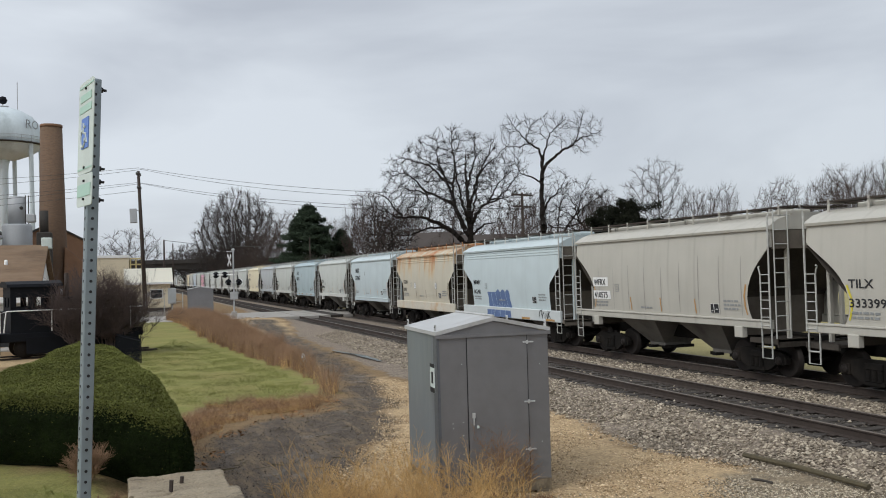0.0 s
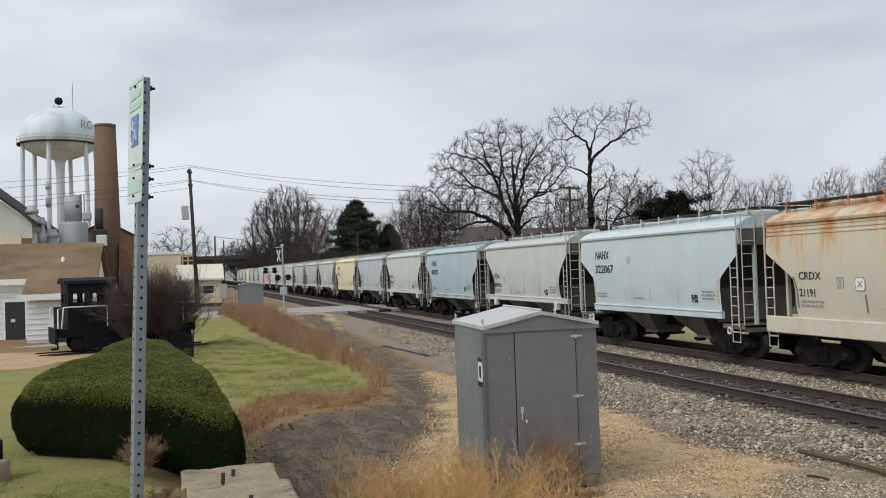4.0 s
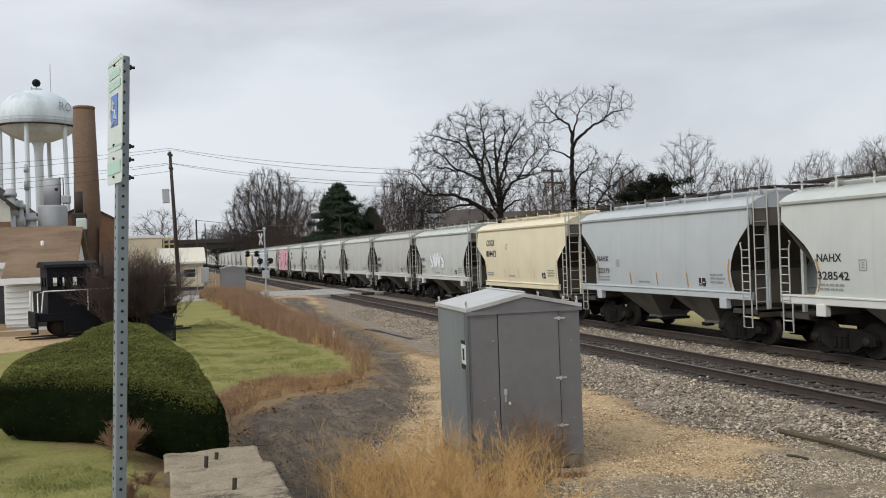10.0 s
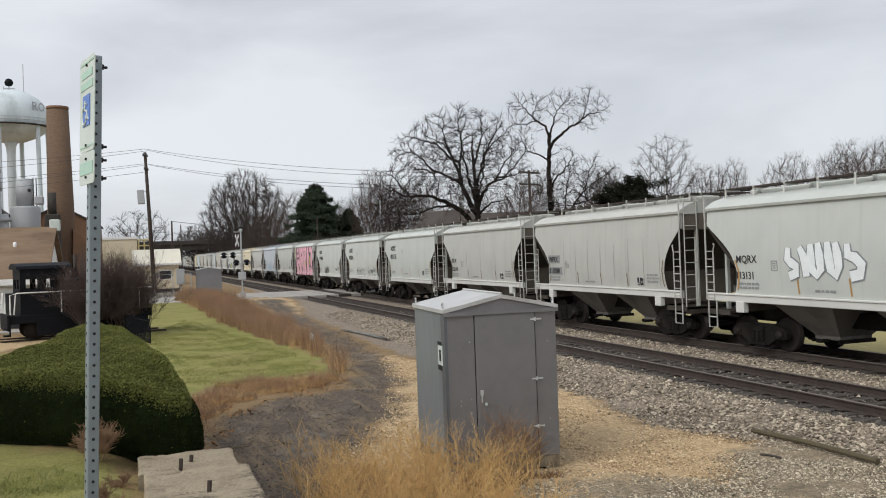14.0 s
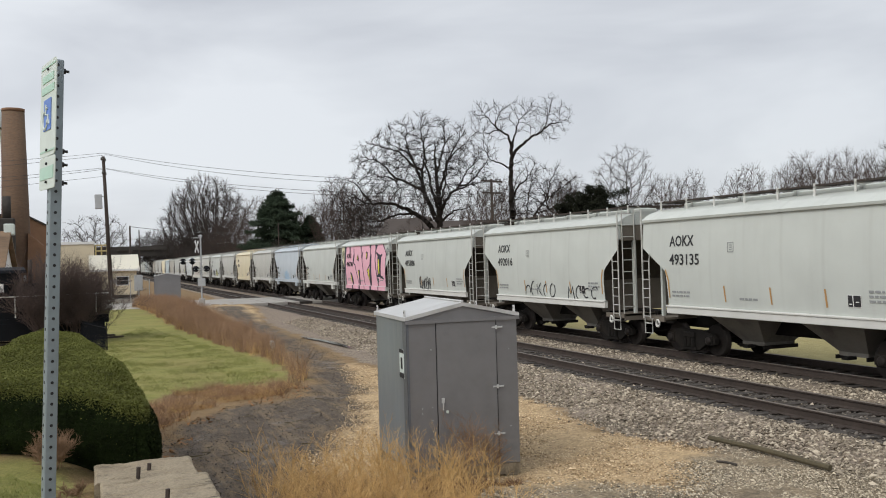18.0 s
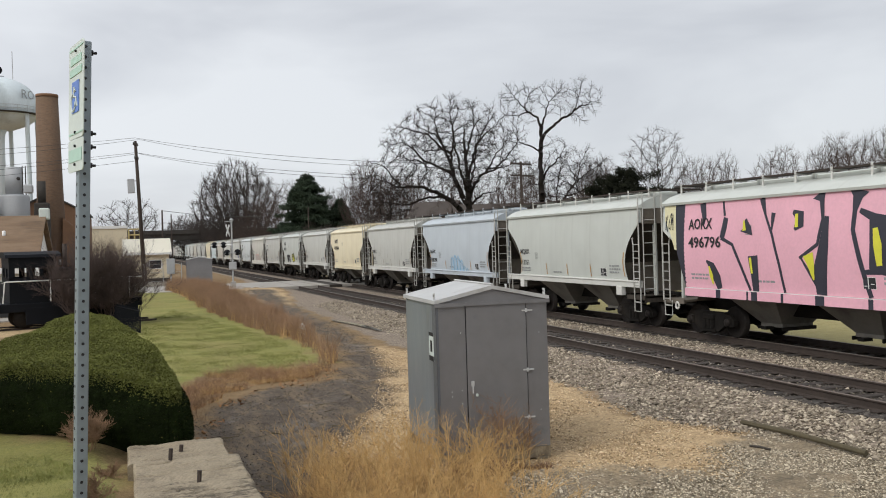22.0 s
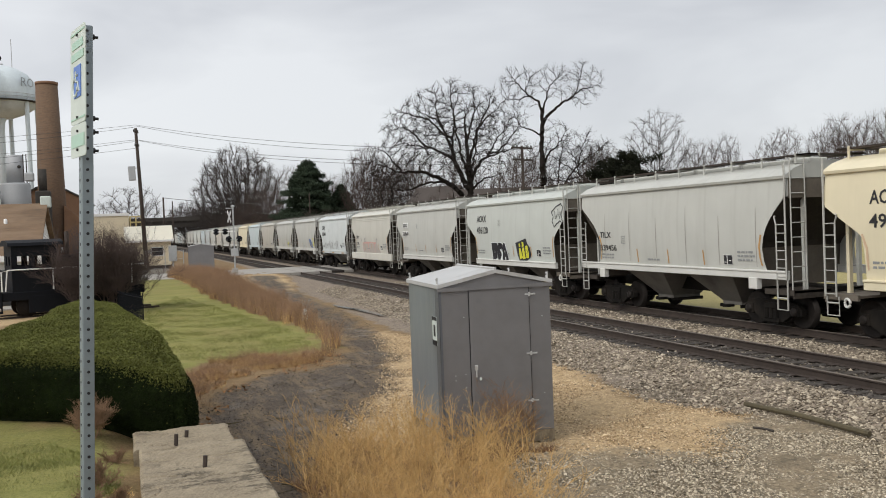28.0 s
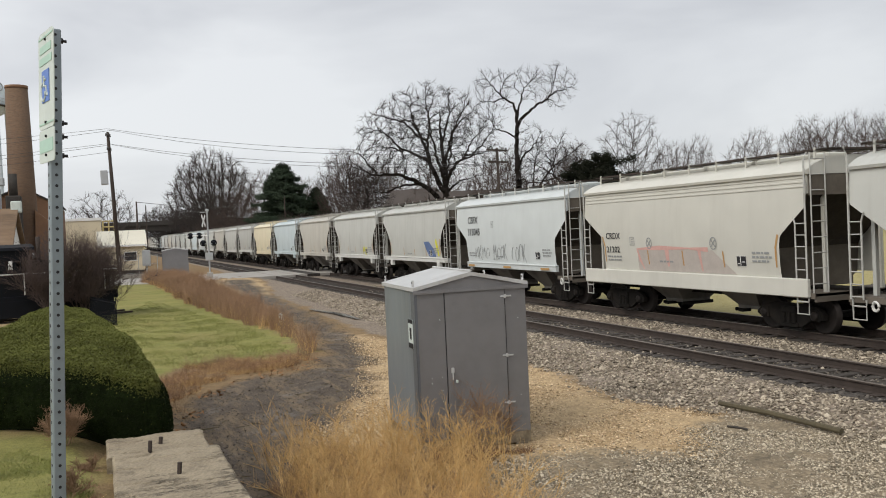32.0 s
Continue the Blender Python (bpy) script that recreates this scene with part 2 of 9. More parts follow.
M = {
    "grey_green": car_paint("pale grey-green car paint", (0.52, 0.545, 0.51), amount=0.4, seam=0.10),
    "grey": car_paint("weathered grey car paint", (0.485, 0.49, 0.455), amount=0.6, seam=0.12),
    "beige": car_paint("grey-beige car paint", (0.47, 0.45, 0.395), amount=0.65, seam=0.2),
    "white": car_paint("off-white car paint", (0.55, 0.585, 0.58), amount=0.35),
    "ice": car_paint("ice-blue car paint", (0.525, 0.60, 0.615), amount=0.35, seam=0.05),
    "blue": car_paint("light blue car paint", (0.415, 0.51, 0.535), amount=0.4, seam=0.08),
    "blue_grey": car_paint("blue-grey car paint", (0.455, 0.485, 0.495), amount=0.5, seam=0.1),
    "yellow": car_paint("pale yellow car paint", (0.74, 0.665, 0.475), amount=0.35),
    "rusty": car_paint("cream car paint with rust", (0.55, 0.51, 0.41), amount=0.5, rust=1.0),
    "cream_car": car_paint("cream-grey car paint", (0.57, 0.56, 0.50), amount=0.5),
    "pale_sill": car_paint("pale sill paint", (0.62, 0.62, 0.585), amount=0.4),
    # grime plus the shade under the sloped end, both in this colour
    "end_shaded": surface("grimy slope sheet, darkened for shade", (0.060, 0.052, 0.044), 0.8, 0, 1.5, 0.25, 12),
    "under": surface("black grimed underframe", (0.012, 0.011, 0.010), 0.9, 0.0, 3.0, 0.3, 30, dirt=(0.028, 0.023, 0.019)),
    "bay": surface("dusty hopper outlet", (0.17, 0.158, 0.138), 0.75, 0, 2.0, 0.2, 20, dirt=(0.05, 0.045, 0.04)),
    "wheel": surface("worn wheel steel", (0.03, 0.026, 0.024), 0.6, 0.4, 6, 0.25, 30),
    "rail_side": surface("rusty rail web", (0.050, 0.037, 0.030), 0.8, 0.2, 4, 0.3, 40),
    "rail_top": surface("worn rail head", (0.15, 0.125, 0.105), 0.5, 0.3, 6, 0.2, 50),
    "tie": surface("creosoted sleeper", (0.042, 0.034, 0.028), 0.9, 0, 3, 0.35, 20, 0.5, 0.01, (1, 1, 1), (0.12, 0.105, 0.09), 0.4, 2.0, per_object=0.3),
    "stone": None,
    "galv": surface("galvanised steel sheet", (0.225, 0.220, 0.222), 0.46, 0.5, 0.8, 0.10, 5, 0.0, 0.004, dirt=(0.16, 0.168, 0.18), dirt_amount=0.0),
    # same sheet with runs, sky reflection painted in as a paler blue
    "galv_sky": surface("galvanised sheet with runs, sky reflection tone", (0.255, 0.285, 0.305), 0.42, 0.45, 0.5, 0.09, 4, 0.0, 0.004, (1.2, 1.2, 0.4), dirt=(0.19, 0.215, 0.23), dirt_amount=0.25, dirt_scale=0.8, dirt_stretch=(3, 3, 0.3)),
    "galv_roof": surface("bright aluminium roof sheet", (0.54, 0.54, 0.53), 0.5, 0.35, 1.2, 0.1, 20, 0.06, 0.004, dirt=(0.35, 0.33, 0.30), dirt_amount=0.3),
    "concrete": surface("weathered concrete", (0.30, 0.245, 0.165), 0.92, 0, 2.2, 0.28, 26, 0.7, 0.012, dirt=(0.13, 0.105, 0.075), dirt_amount=0.55, dirt_scale=3.2),
    "concrete_far": surface("road concrete", (0.33, 0.31, 0.28), 0.9, 0, 0.5, 0.15, 10),
    "brick_tan": None,
    "white_wall": surface("white clapboard paint", (0.78, 0.78, 0.76), 0.6, 0, 1.0, 0.05, 10),
    "shingle": surface("brown asphalt shingle", (0.150, 0.096, 0.056), 0.9, 0, 0.5, 0.3, 5, 0.4, 0.02, (0.5, 1, 1.6), dirt=(0.24, 0.165, 0.105), dirt_amount=0.5, dirt_scale=0.6, dirt_stretch=(0.4, 1, 1.5)),
    "black_paint": surface("black enamel", (0.008, 0.009, 0.012), 0.6, 0, 2, 0.2, 20),
    "dark_door": surface("dark grey door paint", (0.02, 0.021, 0.023), 0.5, 0, 2, 0.15, 20),
    "cream": surface("cream painted metal siding", (0.66, 0.58, 0.42), 0.65, 0, 0.6, 0.06, 8),
    "cream_roof": surface("pale metal roof", (0.72, 0.68, 0.56), 0.6, 0, 0.6, 0.05, 8),
    "brick_wall": surface("brown brick", (0.19, 0.105, 0.06), 0.9, 0, 0.8, 0.2, 9),
    "tank": surface("grey painted tank steel", (0.40, 0.41, 0.42), 0.6, 0.1, 0.5, 0.08, 6),
    "tower": surface("weathered pale blue-white tower paint", (0.60, 0.665, 0.69), 0.55, 0, 0.10, 0.08, 2, dirt=(0.36, 0.41, 0.42), dirt_amount=0.5, dirt_scale=0.25, dirt_stretch=(1, 1, 0.2)),
    "pole": surface("dark treated pole wood", (0.045, 0.032, 0.025), 0.9, 0, 2, 0.3, 20, stretch=(4, 4, 0.4)),
    "wire": plain("cable", (0.03, 0.03, 0.03)),
    "bridge": surface("dark weathered bridge steel", (0.06, 0.055, 0.05), 0.85, 0, 0.2, 0.25, 3),
    "bark": surface("grey-brown bark", (0.022, 0.018, 0.016), 0.95, 0, 1.5, 0.3, 15, 0.6, 0.03, stretch=(3, 3, 0.6)),
    "twig": surface("bare twigs", (0.026, 0.021, 0.019), 0.95, 0, 1.0, 0.3, 8, 0),
    "shrub": surface("grey-brown shrub twigs", (0.108, 0.082, 0.075), 0.95, 0, 1.0, 0.3, 8, 0),
    "twig_mid": surface("grey-brown bare twigs", (0.050, 0.040, 0.036), 0.95, 0, 1.0, 0.3, 8, 0),
    "twig_pale": surface("pale bare twigs", (0.075, 0.057, 0.050), 0.95, 0, 1.0, 0.3, 8, 0),
    "needle": surface("dark spruce needles", (0.050, 0.070, 0.044), 0.95, 0, 0.8, 0.4, 6, 0, per_object=0.2),
    "juniper": surface("dark juniper foliage", (0.015, 0.017, 0.010), 0.95, 0, 0.8, 0.4, 6, 0),
    # yew sides and core near black, top pale: shade and skylight as colour
    "hedge": surface("clipped yew foliage, shaded side tone", (0.011, 0.018, 0.004), 1.0, 0, 1.5, 0.5, 12, 0),
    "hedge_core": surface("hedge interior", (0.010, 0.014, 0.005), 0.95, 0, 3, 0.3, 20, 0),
    "hedge_skylit": surface("yew foliage, sky-lit tone", (0.120, 0.128, 0.034), 0.95, 0, 1.5, 0.35, 12, 0),
    "dry_grass": surface("dry tan grass", (0.60, 0.395, 0.172), 0.9, 0, 0.8, 0.3, 8, 0),
    "dry_reed": surface("dry russet grass", (0.300, 0.192, 0.120), 0.9, 0, 0.6, 0.35, 8, 0),
    "russet": surface("dark russet stems", (0.165, 0.085, 0.045), 0.9, 0, 0.6, 0.35, 8, 0),
    "mossy": surface("mossy grey-brown timber", (0.085, 0.070, 0.040), 0.95, 0, 1.2, 0.35, 14, 0.01),
    "puddle": plain("standing rain water", (0.05, 0.045, 0.038), 0.08),
    "dead_leaf": surface("fallen leaves", (0.26, 0.13, 0.05), 0.9, 0, 2, 0.4, 8, 0),
    "blade": surface("lawn blades", (0.195, 0.205, 0.055), 0.8, 0, 0.5, 0.3, 6, 0),
    "sign_white": plain("sign face, weathered white", (0.56, 0.615, 0.575), 0.5),
    "sign_green": plain("faded green sign print", (0.40, 0.585, 0.49), 0.5),
    "sign_blue": plain("blue sign print", (0.10, 0.20, 0.55), 0.5),
    "sign_back": plain("sign edge, dull aluminium", (0.16, 0.17, 0.17), 0.5, 0.5),
    "flashing": surface("dull corner flashing", (0.145, 0.155, 0.17), 0.45, 0.4, 1.0, 0.12, 20),
    "post": surface("galvanised sign post", (0.24, 0.28, 0.30), 0.5, 0.4, 3, 0.12, 25),
    "hole": plain("post hole, dark", (0.01, 0.01, 0.012)),
    "white_trim": plain("white trim paint", (0.78, 0.78, 0.76), 0.5),
    "glass": None,
    # dust plus the dimness between the cars, both in this colour
    "bulkhead": surface("dusty end bulkhead, toned down for shade", (0.14, 0.120, 0.096), 0.8, 0, 1.5, 0.2, 14, dirt=(0.09, 0.073, 0.056), dirt_amount=0.5),
    "ladder_paint": surface("dirty pale ladder paint", (0.43, 0.43, 0.40), 0.6, 0, 1.5, 0.15, 12, 0.1, 0.004, dirt=(0.22, 0.19, 0.16), dirt_amount=0.3),
    "rust_sill": surface("cream sill stained with rust", (0.56, 0.52, 0.43), 0.6, 0, 0.7, 0.12, 10, dirt=(0.46, 0.27, 0.12), dirt_amount=0.4, dirt_scale=0.7),
    "pale_blue": car_paint("pale sky-blue car paint", (0.475, 0.525, 0.565), amount=0.35, seam=0.06),
    "strip_lime": plain("yellow-green reflective strip", (0.60, 0.52, 0.05), 0.5),
    "pale_strip": plain("faded reflective strip", (0.56, 0.40, 0.27), 0.6),
    "grime": plain("seam soot", (0.30, 0.285, 0.26), 0.8),
    "g_dark": plain("blue-black spray paint", (0.030, 0.030, 0.045), 0.6),
    "g_cream": plain("pale yellow spray paint", (0.66, 0.62, 0.40), 0.6),
    "g_grey": plain("grey spray outline", (0.22, 0.24, 0.25), 0.6),
    "g_pale_blue": plain("pale blue spray line", (0.42, 0.52, 0.66), 0.6),
    "g_haze": plain("pale blue spray haze", (0.36, 0.47, 0.58), 0.6),
    "ink": plain("black stencil paint", (0.02, 0.02, 0.022), 0.6),
    "ink_pale": plain("faded stencil paint", (0.26, 0.27, 0.27), 0.6),
    "old_strip": plain("browned reflective strip", (0.20, 0.15, 0.10), 0.7),
    "stripe": plain("yellow reflective strip", (0.42, 0.24, 0.085), 0.5),
    "placard": plain("white placard", (0.75, 0.75, 0.73), 0.5),
    "pink": surface("pink spray paint", (0.74, 0.40, 0.48), 0.6, 0, 0.8, 0.08, 12),
    "g_sky": plain("light blue spray paint", (0.20, 0.42, 0.60), 0.6),
    "g_blue": surface("blue spray paint", (0.10, 0.155, 0.30), 0.6, 0, 1.2, 0.2, 12),
    "g_black": plain("black spray paint", (0.02, 0.02, 0.025), 0.6),
    "g_white": plain("white spray paint", (0.74, 0.78, 0.78), 0.6),
    "g_yellow": plain("acid yellow spray paint", (0.62, 0.60, 0.05), 0.6),
    "g_red": plain("washed red spray paint", (0.56, 0.33, 0.29), 0.6),
    "g_brown": plain("brown spray haze", (0.42, 0.375, 0.34), 0.6),
    "yellow_rail": plain("yellow railing paint", (0.44, 0.36, 0.16), 0.6),
    "silver": surface("aluminium signal paint", (0.42, 0.43, 0.43), 0.5, 0.4, 3, 0.12, 20),
    "red_lens": plain("dull red lens", (0.10, 0.015, 0.012), 0.2),
    "sage": surface("pale siding", (0.55, 0.56, 0.50), 0.7, 0, 0.3, 0.1, 4),
    "house_roof": surface("dark house roof", (0.075, 0.062, 0.055), 0.9, 0, 0.4, 0.2, 5),
    "house_wall": surface("grey-brown house wall", (0.22, 0.20, 0.18), 0.8, 0, 0.4, 0.15, 5),
    "rotten": surface("mossy rotten timber", (0.12, 0.095, 0.05), 0.95, 0, 3, 0.3, 20, 0.6, 0.01),
}


def stone_material(name, dark, mid, pale):
    m, n, l, b = nodes_of(name)
    g = n.new("ShaderNodeNewGeometry")
    col = ramp_node(n, l, g.outputs["Random Per Island"], [(0.0, dark), (0.45, mid), (0.85, pale), (1.0, shade(pale, 1.35))])
    fine = noise_node(n, l, 60, 3)
    col = mix_node(n, l, 0.3, col, ramp_node(n, l, fine, [(0.3, dark), (0.7, pale)]))
    l.new(col, b.inputs["Base Color"])
    b.inputs["Roughness"].default_value = 0.85
    return m


M["dirt_stone"] = stone_material("muddy clod", (0.035, 0.029, 0.024), (0.085, 0.070, 0.056), (0.22, 0.175, 0.125))
M["dark_stone"] = stone_material("oily ballast stone", (0.03, 0.026, 0.023), (0.075, 0.064, 0.055), (0.16, 0.14, 0.12))
M["stone"] = stone_material("grey ballast stone", (0.048, 0.037, 0.026), (0.205, 0.165, 0.118), (0.50, 0.43, 0.33))
M["grit_stone"] = stone_material("grey-brown gravel", (0.055, 0.044, 0.031), (0.215, 0.172, 0.115), (0.60, 0.52, 0.39))
M["pebble"] = stone_material("tan gravel", (0.11, 0.070, 0.036), (0.45, 0.305, 0.155), (0.74, 0.59, 0.39))


def slab_material():
    """Old concrete: flaked tone, fine grit, dark cracks that wander across."""
    m, n, l, b = nodes_of("cracked old concrete")
    broad, grain = noise_node(n, l, 2.4, 5, 0.65), noise_node(n, l, 34, 4, 0.7)
    col = mix_node(n, l, 0.45, ramp_node(n, l, broad, [(0.32, (0.20, 0.158, 0.105)), (0.68, (0.355, 0.295, 0.205))]), ramp_node(n, l, grain, [(0.3, (0.15, 0.12, 0.08)), (0.7, (0.41, 0.345, 0.245))]))
    lines = noise_node(n, l, 1.6, 7, 0.72, stretch=(0.55, 1.9, 1))
    f = ramp_node(n, l, lines, [(0.470, (0, 0, 0)), (0.495, (0.9,) * 3), (0.505, (0.9,) * 3), (0.530, (0, 0, 0))])
    patchy = ramp_node(n, l, noise_node(n, l, 1.1, 3), [(0.45, (0, 0, 0)), (0.58, (1, 1, 1))])
    f = mix_node(n, l, 1.0, f, patchy, "MULTIPLY")
    col = mix_node(n, l, f, col, (0.060, 0.048, 0.034))
    stain = ramp_node(n, l, noise_node(n, l, 3.4, 5, 0.7), [(0.58, (0, 0, 0)), (0.70, (0.65,) * 3)])
    col = mix_node(n, l, stain, col, (0.125, 0.102, 0.072))
    l.new(col, b.inputs["Base Color"])
    b.inputs["Roughness"].default_value = 0.93
    bump_node(n, l, b, mix_node(n, l, f, grain, (0, 0, 0)), 0.8, 0.015)
    return m


M["slab"] = slab_material()


def brick_material():
    m, n, l, b = nodes_of("tan chimney brick")
    co = n.new("ShaderNodeTexCoord")
    t = n.new("ShaderNodeTexBrick")
    t.inputs["Scale"].default_value = 1.0
    t.inputs["Brick Width"].default_value, t.inputs["Row Height"].default_value, t.inputs["Mortar Size"].default_value = 0.24, 0.08, 0.012
    t.inputs["Color1"].default_value, t.inputs["Color2"].default_value, t.inputs["Mortar"].default_value = (0.165, 0.098, 0.056, 1), (0.115, 0.066, 0.040, 1), (0.15, 0.105, 0.07, 1)
    sp, cb, ad = n.new("ShaderNodeSeparateXYZ"), n.new("ShaderNodeCombineXYZ"), n.new("ShaderNodeMath")
    l.new(co.outputs["Object"], sp.inputs["Vector"])
    l.new(sp.outputs["X"], ad.inputs[0])
    l.new(sp.outputs["Y"], ad.inputs[1])
    l.new(ad.outputs["Value"], cb.inputs["X"])
    l.new(sp.outputs["Z"], cb.inputs["Y"])
    l.new(cb.outputs["Vector"], t.inputs["Vector"])
    big = noise_node(n, l, 0.3, 4, stretch=(1, 1, 0.25))
    col = mix_node(n, l, ramp_node(n, l, big, [(0.35, (0, 0, 0)), (0.75, (0.7,) * 3)]), t.outputs["Color"], (0.075, 0.045, 0.030))
    l.new(col, b.inputs["Base Color"])
    b.inputs["Roughness"].default_value = 0.9
    return m


M["brick_tan"] = brick_material()


def glass_material():
    m, n, l, b = nodes_of("window glass")
    b.inputs["Base Color"].default_value = (0.02, 0.025, 0.03, 1)
    b.inputs["Roughness"].default_value = 0.06
    b.inputs["Specular IOR Level"].default_value = 0.8
    return m


M["glass"] = glass_material()
for key in ("black_paint", "hedge", "hedge_skylit", "hedge_core", "needle", "juniper", "bark", "twig", "twig_pale", "shrub", "dry_grass", "dry_reed", "under", "wheel", "bridge", "end_shaded"):
    M[key].node_tree.nodes["Principled BSDF"].inputs["Specular IOR Level"].default_value = 0.12


# ---- mesh helpers ----
def to_mesh(name, bm, material):
    me = bpy.data.meshes.new(name)
    bm.to_mesh(me)
    bm.free()
    if material is not None:
        me.materials.append(M[material] if isinstance(material, str) else material)
    return me


def part(name, bm, material, parent=None, label="", at=None):
    """One mesh object, linked under its thing."""
    me = bm if isinstance(bm, bpy.types.Mesh) else to_mesh(name, bm, material)
    ob = new(name, me)
    if parent is not None:
        ob.parent = parent
    if at is not None:
        ob.matrix_basis = at
    if label:
        ob["label"] = label
    return ob


def thing(name, label, category, m=None, group="", kind=""):
    ob = new(name)
    ob.empty_display_size = 0.3
    if m is not None:
        ob.matrix_basis = m
    return tagged(ob, label, category, group, kind)


def box(bm, x0, x1, y0, y1, z0, z1, bevel=0.0):
    vs = [bm.verts.new((x, y, z)) for z in (z0, z1) for y in (y0, y1) for x in (x0, x1)]
    fs = [bm.faces.new([vs[k] for k in q]) for q in ((0, 2, 3, 1), (4, 5, 7, 6), (0, 1, 5, 4), (2, 6, 7, 3), (0, 4, 6, 2), (1, 3, 7, 5))]
    if bevel:
        edges = {e for f in fs for e in f.edges}
        bmesh.ops.bevel(bm, geom=list(edges), offset=bevel, segments=1, affect="EDGES", profile=0.7)
    return bm


def boxes(*specs, bevel=0.0):
    bm = bmesh.new()
    for s in specs:
        box(bm, *s, bevel=bevel)
    return bm


def tube(bm, pts, radii, sides=6, cap=True):
    """A tube along points."""
    pts = [Vector(p) for p in pts]
    if isinstance(radii, (int, float)):
        radii = [radii] * len(pts)
    rings = []
    for k, p in enumerate(pts):
        d = (pts[min(k + 1, len(pts) - 1)] - pts[max(k - 1, 0)]).normalized()
        a = d.orthogonal().normalized() if abs(d.z) > 0.9 else d.cross(Vector((0, 0, 1))).normalized()
        c = d.cross(a)
        rings.append([bm.verts.new(p + (a * math.cos(2 * math.pi * j / sides) + c * math.sin(2 * math.pi * j / sides)) * radii[k]) for j in range(sides)])
    for r0, r1 in zip(rings, rings[1:]):
        for j in range(sides):
            bm.faces.new((r0[j], r0[(j + 1) % sides], r1[(j + 1) % sides], r1[j]))
    if cap:
        bm.faces.new(rings[0][::-1])
        bm.faces.new(rings[-1])
    return bm


def tubes(paths, radius, sides=6):
    bm = bmesh.new()
    for p in paths:
        tube(bm, p, radius, sides)
    return bm


def lathe(profile, sides=24, axis="z"):
    """A turned body from (radius, height) pairs."""
    bm = bmesh.new()
    rings = []
    for r, z in profile:
        ring = []
        for j in range(sides):
            a = 2 * math.pi * j / sides
            p = (r * math.cos(a), r * math.sin(a), z)
            if axis == "x":
                p = (p[2], p[0], p[1])
            if axis == "y":
                p = (p[1], p[2], p[0])
            ring.append(bm.verts.new(p))
        rings.append(ring)
    for r0, r1 in zip(rings, rings[1:]):
        for j in range(sides):
            f = bm.faces.new((r0[j], r0[(j + 1) % sides], r1[(j + 1) % sides], r1[j]))
            f.smooth = True
    bm.faces.new(rings[0][::-1])
    bm.faces.new(rings[-1])
    return bm


def prism(poly, lo, hi, axis="y"):
    """A polygon swept along an axis. poly in the other two axes, in order."""
    bm = bmesh.new()

    def place(a, b, c):
        return {"x": (c, a, b), "y": (a, c, b), "z": (a, b, c)}[axis]

    v0 = [bm.verts.new(place(a, b, lo)) for a, b in poly]
    v1 = [bm.verts.new(place(a, b, hi)) for a, b in poly]
    bm.faces.new(v0)
    bm.faces.new(v1[::-1])
    k = len(poly)
    for j in range(k):
        bm.faces.new((v0[j], v1[j], v1[(j + 1) % k], v0[(j + 1) % k]))
    bmesh.ops.recalc_face_normals(bm, faces=bm.faces)
    return bm


def soup(name, verts, faces, material, smooth=False):
    me = bpy.data.meshes.new(name)
    me.from_pydata([tuple(v) for v in verts], [], faces)
    if material is not None:
        me.materials.append(M[material] if isinstance(material, str) else material)
    if smooth:
        me.polygons.foreach_set("use_smooth", [True] * len(me.polygons))
    me.update()
    return me


def lettering(text, size, material, bold=0.0):
    """Built-in font as a thin mesh, in the xy plane, left edge at 0."""
    cu = bpy.data.curves.new("lettering", "FONT")
    cu.body, cu.size, cu.extrude, cu.offset = text, size, 0.002, bold
    cu.resolution_u = 2
    ob = new("lettering", cu)
    me = bpy.data.meshes.new_from_object(ob.evaluated_get(bpy.context.evaluated_depsgraph_get()))
    bpy.data.objects.remove(ob)
    bpy.data.curves.remove(cu)
    me.materials.clear()
    me.materials.append(M[material])
    return me


def smooth01(a, b, v):
    t = np.clip((v - a) / (b - a), 0, 1)
    return t * t * (3 - 2 * t)


# ---- the ground, one sheet out to the horizon ----
RAIL_NEAR, RAIL_FAR = 13.32, 17.54      # centre lines of the two tracks
rng = np.random.default_rng(7)


def wobble(x, y, size, seed=0.0):
    """Cheap smooth noise in -1..1."""
    a = np.sin(x * 2.1 / size + 1.7 * np.sin(y * 1.3 / size + seed) + seed * 3.1)
    b = np.sin(y * 2.7 / size + 1.9 * np.sin(x * 1.7 / size - seed) + seed * 1.3)
    c = np.sin((x + y) * 4.3 / size + seed * 2.3) * np.sin((x - y) * 3.7 / size - seed)
    return (a + b + c) / 3


def inside(poly, x, y):
    """Signed distance to a polygon, positive inside."""
    d = np.full(x.shape, 1e9)
    odd = np.zeros(x.shape, bool)
    for (x0, y0), (x1, y1) in zip(poly, poly[1:] + poly[:1]):
        ex, ey = x1 - x0, y1 - y0
        t = np.clip(((x - x0) * ex + (y - y0) * ey) / (ex * ex + ey * ey), 0, 1)
        d = np.minimum(d, np.hypot(x - x0 - t * ex, y - y0 - t * ey))
        odd ^= ((y0 > y) != (y1 > y)) & (x < ex * (y - y0) / (ey if ey else 1e-9) + x0)
    return np.where(odd, d, -d)


